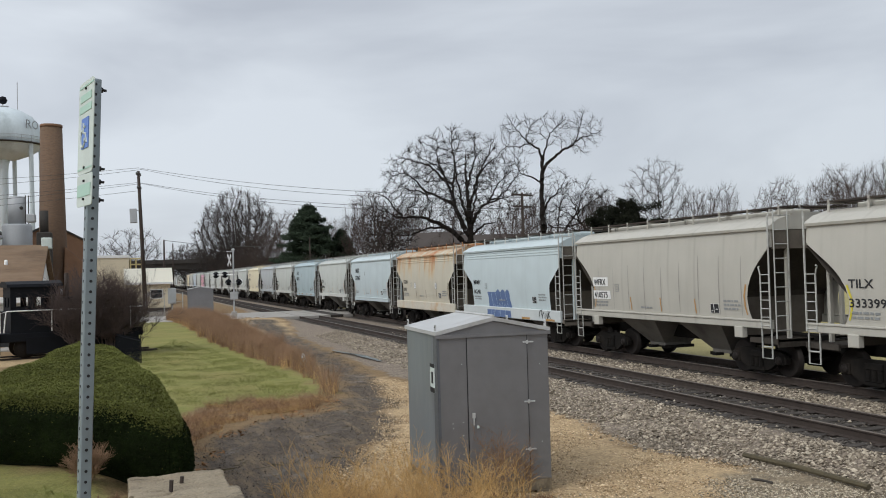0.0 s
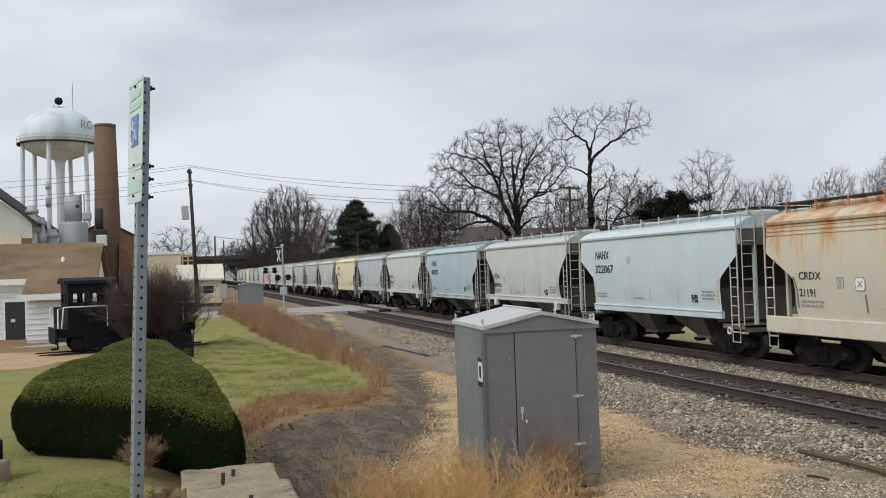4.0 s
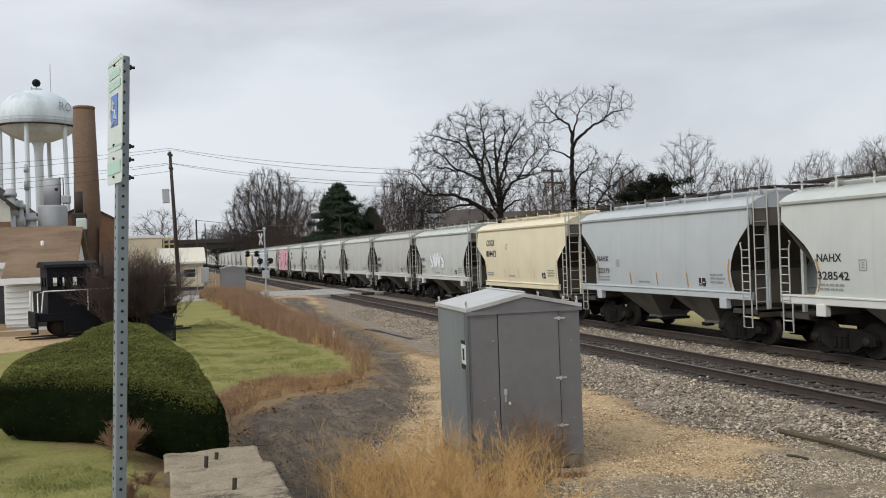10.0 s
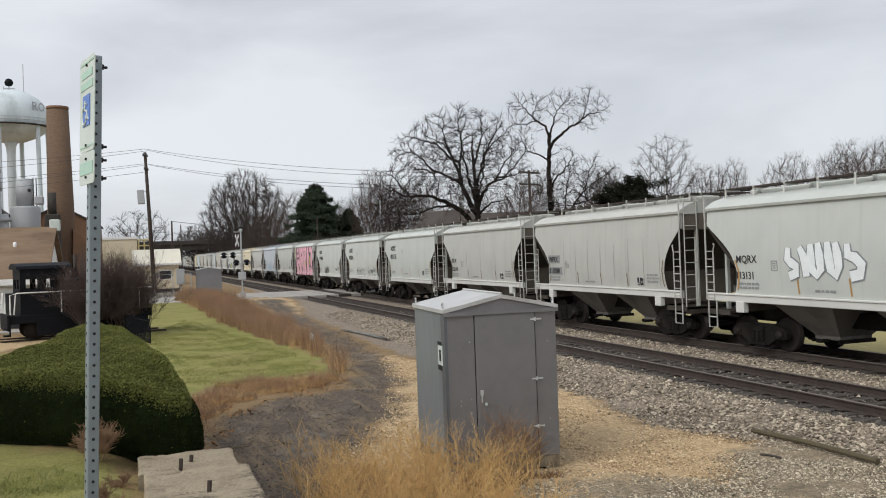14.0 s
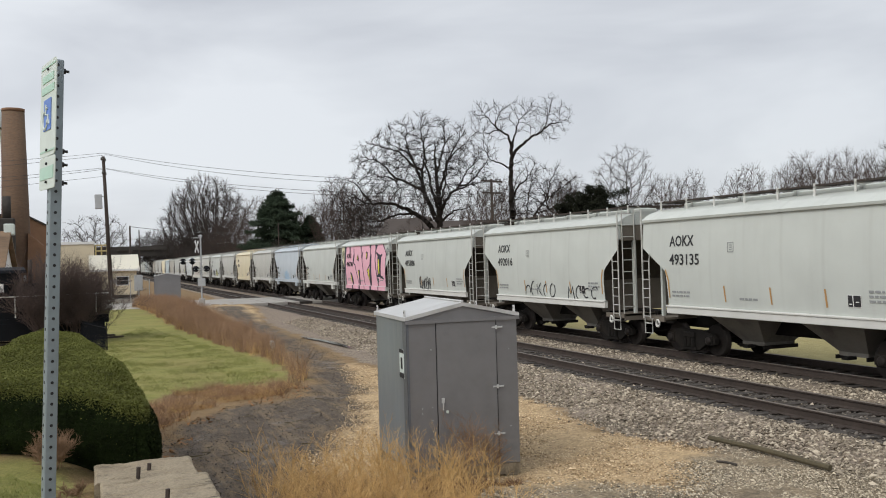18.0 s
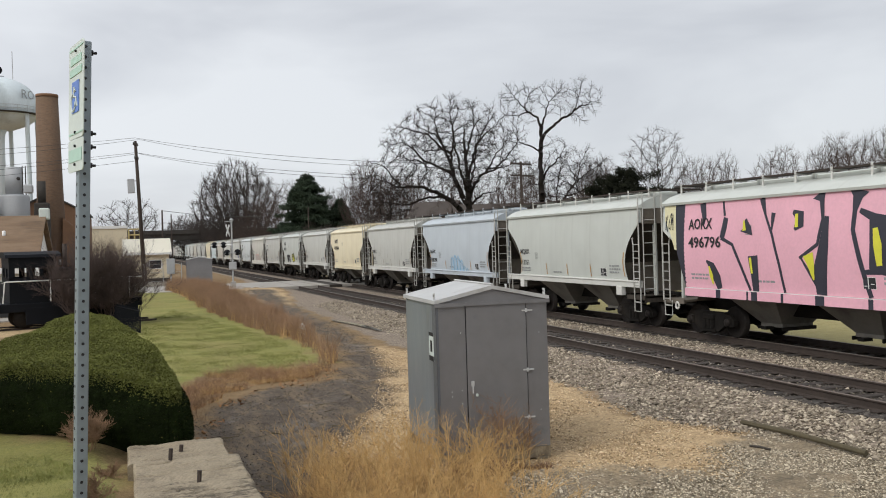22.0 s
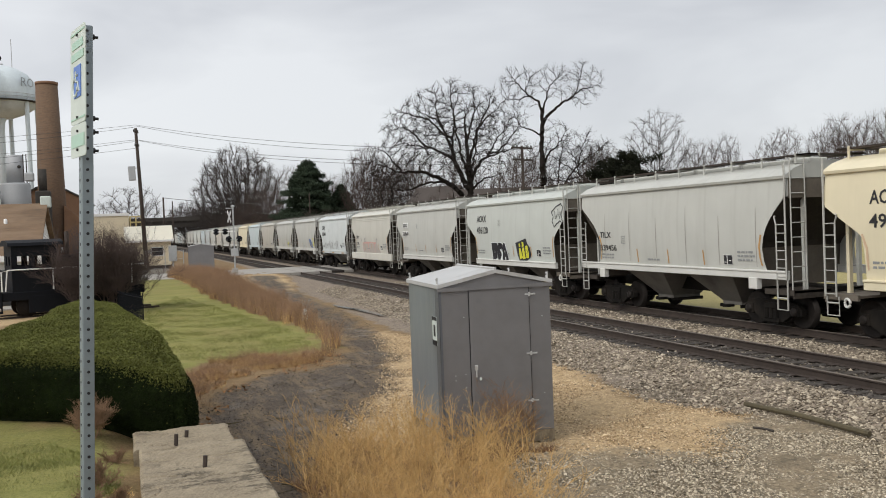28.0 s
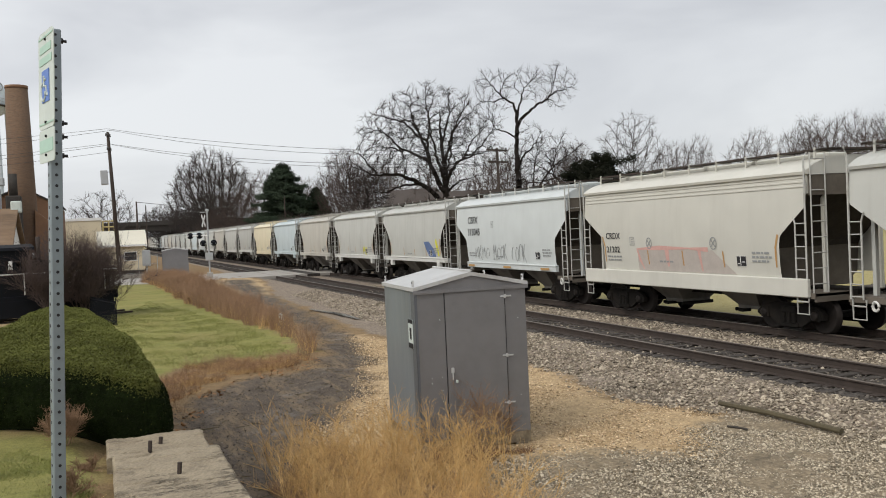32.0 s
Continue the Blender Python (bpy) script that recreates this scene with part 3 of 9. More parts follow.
LAWN = [(1.0, 92), (4.0, 58), (5.6, 38), (6.1, 31), (5.8, 26.6), (4.5, 25.0), (3.2, 25.6), (1.9, 25.0), (0.4, 22), (-0.5, 16), (-1.0, 12), (-14, 12), (-14, 38), (-6.5, 38.5), (-4, 41), (-0.5, 44), (0.2, 60), (-1, 92)]
NEAR_LAWN = [(-12, -4), (-12, 14), (-1.9, 12.6), (-0.4, 11.2), (-0.05, 9.9), (-0.1, 5), (-0.1, -4)]
LANE = [(3.3, 22.2), (2.0, 20.2), (1.2, 17.8), (1.1, 13.8), (1.15, 5), (2.3, 5), (2.5, 12.0), (3.5, 15.7), (5.2, 18.6), (6.9, 23.6), (8.2, 33), (9.0, 45), (10, 66), (7.9, 66), (7.7, 54), (7.6, 43), (7.3, 34), (6.3, 25.6), (4.6, 22.2)]
GRAVEL = [(2.6, 2), (10.6, 2), (10.5, 11.5), (9.9, 13.5), (9.2, 15.2), (9.9, 18.4), (9.4, 21), (8.6, 27), (7.9, 30), (6.7, 23.6), (5.1, 18.6), (3.5, 15.7), (2.6, 12)]
WEEDS = [(1.65, 7.0), (1.8, 10.2), (1.95, 12.2), (2.3, 13.8), (3.4, 14.4), (3.9, 13.8), (4.2, 12.8), (4.7, 12.4), (5.0, 12.3), (5.15, 11.9), (4.9, 11.2), (4.8, 10.2), (4.4, 9.0), (4.2, 7.0)]
GRIT = [(4.9, 12.3), (5.6, 12.2), (6.9, 11.85), (7.7, 11.1), (8.0, 10.85), (8.9, 11.9), (9.3, 12.5), (10.4, 12.7), (13, 10.5), (13, 2), (4, 2), (4.2, 9)]
VERGE = [(6.6, 57), (8.6, 50), (10.2, 58), (10.6, 67.5), (5.6, 67.5)]
YARD = [(-24, 39.5), (-6.2, 39.2), (-4.2, 42.5), (-3.2, 47.5), (-24, 50)]


def toe(y):
    return np.interp(y, [0, 9, 11.5, 13.5, 15.2, 18.4, 21, 31, 41, 62, 90, 400], [10.8, 10.9, 10.7, 9.9, 9.3, 9.9, 9.6, 9.6, 10.1, 10.8, 11.2, 11.2])


def ground_z(x, y):
    x, y = np.asarray(x, float), np.asarray(y, float)
    z = np.full(np.broadcast(x, y).shape, -0.45)
    z = z + 0.45 * smooth01(50, 66, y) * smooth01(95, 70, y) * (x < 60)               # up to the road
    z = z + 0.30 * smooth01(84, 100, y)
    t = toe(y)
    near = smooth01(t - 0.2, 11.9, x)
    bed = -0.215 * near * smooth01(21.5, 19.4, x) + z * (1 - near * smooth01(21.5, 19.4, x))
    z = np.where((x > t - 0.3) & (x < 21.6), bed, z)
    z = z + 0.9 * smooth01(22, 34, x) * smooth01(8, 20, y)
    # raised ground behind the old platform wall, falling away beyond the hedge
    hill = 1.34 + 0.50 * smooth01(8.0, 2.5, y) - 0.10 * smooth01(-0.5, 0.0, x) * smooth01(11, 10, y)
    across = np.where(y < 10.2, smooth01(1.16, 1.10, x), smooth01(2.6, -0.6, x + 0.12 * (y - 10.2)))
    along = smooth01(27.0, 12.5, y)
    z = z + hill * across * along
    z = z + 0.15 * smooth01(-4, -12, x) * smooth01(30, 40, y)
    return z


def spread(lo, hi, step, far_lo, far_hi, grow=1.16):
    v = list(np.arange(lo, hi, step))
    s, p = step, hi
    while p < far_hi:
        v.append(p)
        s *= grow
        p += s
    v.append(far_hi)
    s, p = step, lo
    w = []
    while p > far_lo:
        s *= grow
        p -= s
        w.append(max(p, far_lo))
    return np.array(w[::-1] + v)


def build_ground():
    xs = spread(-4.0, 14.0, 0.13, -1500, 1500)
    ys = spread(5.0, 34.0, 0.15, -300, 2500, 1.05)
    gx, gy = np.meshgrid(xs, ys, indexing="xy")
    z = ground_z(gx, gy)
    lane = inside(LANE, gx, gy) + 0.45 * wobble(gx, gy, 1.3, 1) + 0.2 * wobble(gx, gy, 0.35, 2)
    lane_w = smooth01(-0.35, 0.35, lane)
    close = (np.abs(gx) < 30) & (gy < 90)
    z = z + np.where(close, 0.025 * wobble(gx, gy, 1.1, 3) + 0.010 * wobble(gx, gy, 0.31, 4), 0)
    # wheel ruts in the mud
    z = z - 0.06 * lane_w * (0.5 + 0.5 * np.sin((gx - 0.33 * gy) * 3.6 + 0.6 * wobble(gx, gy, 2.2, 5)))
    lawn = np.maximum(inside(LAWN, gx, gy), inside(NEAR_LAWN, gx, gy)) + 0.35 * wobble(gx, gy, 1.0, 6) + 0.15 * wobble(gx, gy, 0.3, 7)
    lawn_w = smooth01(-0.3, 0.4, lawn)
    tan = inside(GRAVEL, gx, gy) + 0.3 * wobble(gx, gy, 0.8, 8) + 0.12 * wobble(gx, gy, 0.25, 9)
    tan = np.maximum(tan, inside(VERGE, gx, gy) + 0.5 * wobble(gx, gy, 1.2, 2))
    tan = np.maximum(tan, inside(YARD, gx, gy) + 0.4 * wobble(gx, gy, 1.4, 4))
    tan_w = smooth01(-0.2, 0.25, tan) * (1 - 0.9 * smooth01(-0.2, 0.4, inside(WEEDS, gx, gy) + 0.3 * wobble(gx, gy, 0.7, 3)))
    lower = smooth01(24, 30, gy)
    grit_w = smooth01(-0.25, 0.3, inside(GRIT, gx, gy) + 0.35 * wobble(gx, gy, 0.7, 5) + 0.2 * wobble(gx, gy, 0.22, 8))
    bal = (gx - toe(gy)) + 1.0 * lower * smooth01(66, 50, gy) + 0.25 * wobble(gx, gy, 0.9, 10) + 0.12 * wobble(gx, gy, 0.25, 11)
    bal_w = smooth01(-0.12, 0.2, bal) * smooth01(20.4, 19.6, gx)
    ny, nx = gx.shape
    verts = np.stack([gx, gy, z], -1).reshape(-1, 3)
    idx = np.arange(nx * ny).reshape(ny, nx)
    faces = np.stack([idx[:-1, :-1], idx[:-1, 1:], idx[1:, 1:], idx[1:, :-1]], -1).reshape(-1, 4)
    me = bpy.data.meshes.new("ground")
    me.from_pydata(verts.tolist(), [], faces.tolist())
    me.polygons.foreach_set("use_smooth", [True] * len(me.polygons))
    oil = np.maximum(smooth01(1.55, 1.15, np.abs(gx - RAIL_NEAR)), smooth01(1.75, 1.25, np.abs(gx - RAIL_FAR)))
    for key, w in (("lawn", lawn_w), ("mud", lane_w), ("gravel", tan_w), ("grit", grit_w), ("ballast", bal_w), ("oil", oil), ("straw", smooth01(19.6, 20.4, gx))):
        a = me.attributes.new(key, "FLOAT", "POINT")
        a.data.foreach_set("value", w.reshape(-1).astype(np.float32))
    m, n, l, b = nodes_of("ground")
    fine = noise_node(n, l, 26, 5, 0.7)
    mid = noise_node(n, l, 3.0, 5, 0.65)
    big = noise_node(n, l, 0.35, 4, 0.6)
    pebble = n.new("ShaderNodeTexVoronoi")
    co = n.new("ShaderNodeTexCoord")
    l.new(co.outputs["Object"], pebble.inputs["Vector"])
    pebble.inputs["Scale"].default_value = 17.0

    def weight(key):
        a = n.new("ShaderNodeAttribute")
        a.attribute_name = key
        return a.outputs["Fac"]

    litter = mix_node(n, l, 0.5, ramp_node(n, l, mid, [(0.3, (0.16, 0.10, 0.05)), (0.7, (0.30, 0.20, 0.10))]), ramp_node(n, l, fine, [(0.3, (0.10, 0.065, 0.035)), (0.7, (0.36, 0.25, 0.13))]))
    green = mix_node(n, l, 0.45, ramp_node(n, l, mid, [(0.3, (0.095, 0.115, 0.024)), (0.7, (0.235, 0.232, 0.060))]), ramp_node(n, l, fine, [(0.3, (0.070, 0.085, 0.016)), (0.7, (0.46, 0.42, 0.14))]))
    green = mix_node(n, l, ramp_node(n, l, noise_node(n, l, 1.0, 3, 0.6, stretch=(0.25, 1.3, 1)), [(0.42, (0, 0, 0)), (0.62, (0.5,) * 3)]), green, (0.31, 0.29, 0.095))
    green = mix_node(n, l, ramp_node(n, l, big, [(0.42, (0, 0, 0)), (0.68, (0.6,) * 3)]), green, (0.27, 0.22, 0.085))
    mud = mix_node(n, l, 0.5, ramp_node(n, l, mid, [(0.3, (0.050, 0.040, 0.031)), (0.72, (0.175, 0.138, 0.104))]), ramp_node(n, l, fine, [(0.3, (0.026, 0.021, 0.017)), (0.75, (0.19, 0.152, 0.117))]))
    mud = mix_node(n, l, ramp_node(n, l, noise_node(n, l, 1.0, 6, 0.75, stretch=(3.2, 0.55, 1)), [(0.48, (0, 0, 0)), (0.64, (0.75,) * 3)]), mud, (0.25, 0.182, 0.112))
    mud = mix_node(n, l, ramp_node(n, l, noise_node(n, l, 5.0, 5, 0.8, stretch=(1.6, 0.7, 1)), [(0.60, (0, 0, 0)), (0.70, (0.6,) * 3)]), mud, (0.025, 0.022, 0.019))
    tan_c = mix_node(n, l, 0.55, ramp_node(n, l, pebble.outputs["Color"], [(0.1, (0.25, 0.170, 0.090)), (0.9, (0.66, 0.480, 0.270))]), ramp_node(n, l, fine, [(0.3, (0.22, 0.150, 0.082)), (0.7, (0.72, 0.54, 0.32))]))
    tan_c = mix_node(n, l, ramp_node(n, l, noise_node(n, l, 0.55, 5, 0.65), [(0.54, (0, 0, 0)), (0.68, (0.45,) * 3)]), tan_c, (0.22, 0.165, 0.112))
    grey = mix_node(n, l, 0.5, ramp_node(n, l, pebble.outputs["Color"], [(0.1, (0.070, 0.057, 0.046)), (0.9, (0.40, 0.325, 0.25))]), ramp_node(n, l, fine, [(0.3, (0.045, 0.037, 0.030)), (0.7, (0.44, 0.355, 0.275))]))
    straw = mix_node(n, l, 0.5, ramp_node(n, l, mid, [(0.3, (0.26, 0.23, 0.09)), (0.7, (0.44, 0.37, 0.17))]), ramp_node(n, l, fine, [(0.3, (0.22, 0.19, 0.08)), (0.7, (0.46, 0.40, 0.20))]))
    litter = mix_node(n, l, weight("straw"), litter, straw)
    col = mix_node(n, l, weight("lawn"), litter, green)
    col = mix_node(n, l, weight("gravel"), col, tan_c)
    grit = mix_node(n, l, 0.55, ramp_node(n, l, pebble.outputs["Color"], [(0.1, (0.115, 0.088, 0.056)), (0.9, (0.44, 0.34, 0.215))]), ramp_node(n, l, fine, [(0.3, (0.070, 0.056, 0.040)), (0.72, (0.40, 0.33, 0.23))]))
    grit = mix_node(n, l, ramp_node(n, l, noise_node(n, l, 0.9, 4, 0.6), [(0.54, (0, 0, 0)), (0.68, (0.7,) * 3)]), grit, (0.085, 0.070, 0.052))
    col = mix_node(n, l, weight("grit"), col, grit)
    col = mix_node(n, l, weight("mud"), col, mud)
    col = mix_node(n, l, weight("ballast"), col, grey)
    col = mix_node(n, l, weight("oil"), col, ramp_node(n, l, fine, [(0.3, (0.028, 0.024, 0.021)), (0.7, (0.10, 0.085, 0.07))]))
    l.new(col, b.inputs["Base Color"])
    wet = ramp_node(n, l, noise_node(n, l, 0.9, 4, 0.6), [(0.54, (0.95,) * 3), (0.66, (0.55,) * 3)])
    l.new(mix_node(n, l, weight("mud"), (0.95, 0.95, 0.95), wet), b.inputs["Roughness"])
    b.inputs["Specular IOR Level"].default_value = 0.3
    bump_node(n, l, b, mix_node(n, l, 0.6, fine, noise_node(n, l, 7.0, 5, 0.7)), 1.0, 0.06)
    me.materials.append(m)
    return tagged(new("ground", me), "lawn, mud lane, tan gravel and ballast ground", "ground", kind="structure")


build_ground()


# ---- loose stones ----
def stones(name, n, pick, size, material, label):
    base = np.array([(1, 0, 0), (0, 1, 0), (-1, 0, 0), (0, -1, 0), (0, 0, 0.8), (0, 0, -0.8)], float)
    tri = np.array([(0, 1, 4), (1, 2, 4), (2, 3, 4), (3, 0, 4), (1, 0, 5), (2, 1, 5), (3, 2, 5), (0, 3, 5)])
    x, y = pick(n)
    n = len(x)
    z = ground_z(x, y)
    s = size * rng.lognormal(0, 0.28, n)
    v = base[None] * (1 + 0.45 * rng.uniform(-1, 1, (n, 6, 3))) + 0.25 * rng.uniform(-1, 1, (n, 6, 3))
    a = rng.uniform(0, 2 * np.pi, n)
    ca, sa = np.cos(a)[:, None], np.sin(a)[:, None]
    vx, vy, vz = v[..., 0] * ca - v[..., 1] * sa, v[..., 0] * sa + v[..., 1] * ca, v[..., 2] * 0.75
    tilt = rng.uniform(-0.7, 0.7, (n, 1))
    vy, vz = vy * np.cos(tilt) - vz * np.sin(tilt), vy * np.sin(tilt) + vz * np.cos(tilt)
    p = np.stack([vx * s[:, None] + x[:, None], vy * s[:, None] + y[:, None], vz * s[:, None] + (z + 0.25 * s)[:, None]], -1)
    f = (tri[None] + 6 * np.arange(n)[:, None, None]).reshape(-1, 3)
    return tagged(new(name, soup(name, p.reshape(-1, 3).tolist(), f.tolist(), material)), label, "gravel", kind="stuff")


def ballast_spots(n):
    y = 8 + 44 * rng.uniform(0, 1, n) ** 1.7
    x = rng.uniform(9.0, 16.7, n)
    keep = (x > toe(y) + 0.3 * rng.normal(0, 0.5, n)) & ((np.abs(x - RAIL_NEAR) > 1.25) | (rng.uniform(0, 1, n) < 0.06)) & (x < RAIL_FAR - 1.2)
    return x[keep], y[keep]


def gravel_spots(n):
    y = 8.5 + 20 * rng.uniform(0, 1, n) ** 1.6
    x = rng.uniform(2.6, 11.0, n)
    keep = (inside(GRAVEL, x, y) > 0.15 - 0.4 * rng.uniform(0, 1, n)) & (inside(GRIT, x, y) < 0.5 * rng.normal(0, 0.5, n))
    return x[keep], y[keep]


def grit_spots(n):
    y = 8.0 + 5 * rng.uniform(0, 1, n) ** 1.2
    x = rng.uniform(4.2, 12.2, n)
    keep = (inside(GRIT, x, y) > 0.4 * rng.normal(0, 0.5, n)) & (x < toe(y) + 0.3)
    return x[keep], y[keep]


def stray_spots(n):
    y = rng.uniform(9, 40, n)
    x = rng.uniform(1.2, 9, n)
    keep = inside(LANE, x, y) > -0.3
    return x[keep], y[keep]


stones("ballast_stones", 88000, ballast_spots, 0.029, "stone", "angular grey ballast stones beside the rails")
def bed_spots(n):
    y = 8 + 40 * rng.uniform(0, 1, n) ** 1.6
    x = RAIL_NEAR + rng.uniform(-1.35, 1.35, n)
    return x, y


stones("bed_stones", 9000, bed_spots, 0.030, "dark_stone", "dark oily ballast between the rails")
stones("gravel_stones", 90000, gravel_spots, 0.014, "pebble", "tan gravel strewn over the ground")
stones("grit_stones", 60000, grit_spots, 0.015, "grit_stone", "grey-brown gravel with pale flecks")
stones("lane_stones", 24000, stray_spots, 0.013, "dirt_stone", "dark clods and pebbles on the mud lane")


# ---- the two tracks ----
def rail_mesh(y0, y1):
    h = 0.186
    poly = [(-0.076, -h), (0.076, -h), (0.076, -h + 0.012), (0.012, -h + 0.035), (0.010, -0.045), (0.036, -0.035), (0.037, -0.008), (0.030, 0.0), (-0.030, 0.0), (-0.037, -0.008), (-0.036, -0.035), (-0.010, -0.045), (-0.012, -h + 0.035), (-0.076, -h + 0.012)]
    me = to_mesh("rail", prism(poly, y0, y1), "rail_side")
    me.materials.append(M["rail_top"])
    for f in me.polygons:
        if f.normal.z > 0.5 and f.center.z > -0.02:
            f.material_index = 1
    return me


def tie_mesh():
    return to_mesh("tie", boxes((-1.3, 1.3, -0.11, 0.11, -0.36, -0.188), bevel=0.012), "tie")


def build_track(x, label):
    track = thing("railway_track", label, "railway track", pose(x, 0, 0), "parallel tracks", "structure")
    long_rail = rail_mesh(-60, 620)
    for side in (-0.7525, 0.7525):
        part("rail", long_rail, None, track, at=pose(side, 0, 0))
    tie, plate = tie_mesh(), to_mesh("tie_plate", boxes((-0.18, 0.18, -0.09, 0.09, -0.188, -0.172)), "rail_side")
    y = 4.0
    while y < 66.5:
        t = part("tie", tie, None, track, at=pose(rng.uniform(-0.04, 0.04), y, 0, 0, 0, rng.uniform(-1.2, 1.2)))
        y += 0.53 + rng.uniform(-0.02, 0.02)
    rest = bmesh.new()
    for k in range(420):
        yy = -58 + 0.53 * k if k < 116 else 78 + 0.53 * (k - 116)
        box(rest, -1.3, 1.3, yy - 0.11, yy + 0.11, -0.36, -0.188)
    tagged(part("ties_far", rest, "tie", track), kind="stuff")
    plates = bmesh.new()
    for k in range(110):
        for side in (-0.7525, 0.7525):
            box(plates, side - 0.18, side + 0.18, 4 + 0.55 * k - 0.09, 4 + 0.55 * k + 0.09, -0.19, -0.172)
    tagged(part("tie_plates", plates, "rail_side", track), kind="stuff")
    return track


build_track(RAIL_NEAR, "empty rusty railway track on dark timber sleepers")
build_track(RAIL_FAR, "railway track under the freight train")


# ---- the freight train ----
# end of each gap between the cars at the start, along the track
GAPS = [-29.44, -17.46, -5.48, 6.5, 18.48, 30.51, 42.34, 53.97, 66.06, 78.01, 90.0, 101.99, 113.89, 126.03, 137.87, 149.74, 161.54, 173.5, 185.44, 197.32, 209.28, 221.33, 233.27, 245.27, 257.11, 269.32, 281.17, 293.29, 305.1, 317.12, 328.93]
while len(GAPS) < 56:
    GAPS.append(GAPS[-1] + 11.95)
RUN = [(0, 0.0), (2, 15.81), (4, 31.75), (6, 48.08), (8, 64.55), (10, 81.23), (12, 97.98), (14, 114.93), (16, 132.09), (18, 149.39), (20, 166.9), (22, 184.55), (24, 202.41), (26, 220.77), (28, 239.16), (30, 257.85), (32, 277.02)]

SILL, EAVE = 1.42, 4.02
SET = -0.20                             # the running gear stands a little ahead of the body
WHEEL_R = 0.457


def side_x(z):
    """Half width of the bowed side sheet."""
    u = (z - SILL) / (EAVE - SILL)
    return 1.47 + 0.11 * math.sin(math.pi * min(max(0.12 + 0.84 * u, 0), 1))


CUTS = {
    "round": ((1.42, 0.78), (1.60, 1.02), (1.85, 1.12), (2.15, 1.16), (2.45, 1.08), (2.70, 0.94), (2.92, 0.76), (3.17, 0.48), (3.40, 0.20), (3.56, 0.02)),
    "straight": ((1.42, 1.07), (1.70, 1.08), (2.20, 1.07), (2.46, 1.02), (2.54, 0.94), (2.88, 0.46), (3.18, 0.04), (3.24, 0.0)),
}


def end_cut(z, cut, rear):
    """How far the side sheet stands back from the car's end at a height."""
    zs, cs = zip(*CUTS[cut])
    c = float(np.interp(z, zs, cs))
    return c * (1.22 if rear else 0.80) if cut == "round" else c * (1.15 if rear else 0.88)


def slope_in(z):
    """The slope sheet runs in under the end, down to an upright bulkhead."""
    return 0.02 if z > 3.5 else 0.02 + 1.42 * min(1.0, (3.5 - z) / 1.28)


LEVELS = [SILL, 1.5, 1.6, 1.72, 1.85, 2.0, 2.15, 2.3, 2.45, 2.54, 2.7, 2.88, 3.02, 3.18, 3.3, 3.4, 3.5, 3.57, 3.62, 3.8, EAVE]


def body_mesh(half, cut):
    """Side sheets, sloped ends and top end panels as one shell."""
    verts, faces = [], []

    def grid(rows):
        w = len(rows[0])
        o = len(verts)
        for r in rows:
            verts.extend(r)
        for i in range(len(rows) - 1):
            for j in range(w - 1):
                faces.append((o + i * w + j, o + i * w + j + 1, o + (i + 1) * w + j + 1, o + (i + 1) * w + j))

    for s in (-1, 1):
        rows = []
        for z in LEVELS:
            e0, e1 = -half + end_cut(z, cut, False), half - end_cut(z, cut, True)
            rows.append([(s * side_x(z), e0 + (e1 - e0) * k / 16, z) for k in range(17)])
        grid(rows)
    n_side = len(faces)
    for s in (-1, 1):
        rows = []
        for z in [1.08, 1.3] + LEVELS:
            e = s * (half - slope_in(z))
            x = (side_x(z) if z > 1.4 else 1.36) - 0.012
            rows.append([(-x, e, z), (-0.5 * x, e, z), (0.5 * x, e, z), (x, e, z)])
        grid(rows)
    me = soup("body", verts, faces, None)
    return me, n_side


BODY = {}


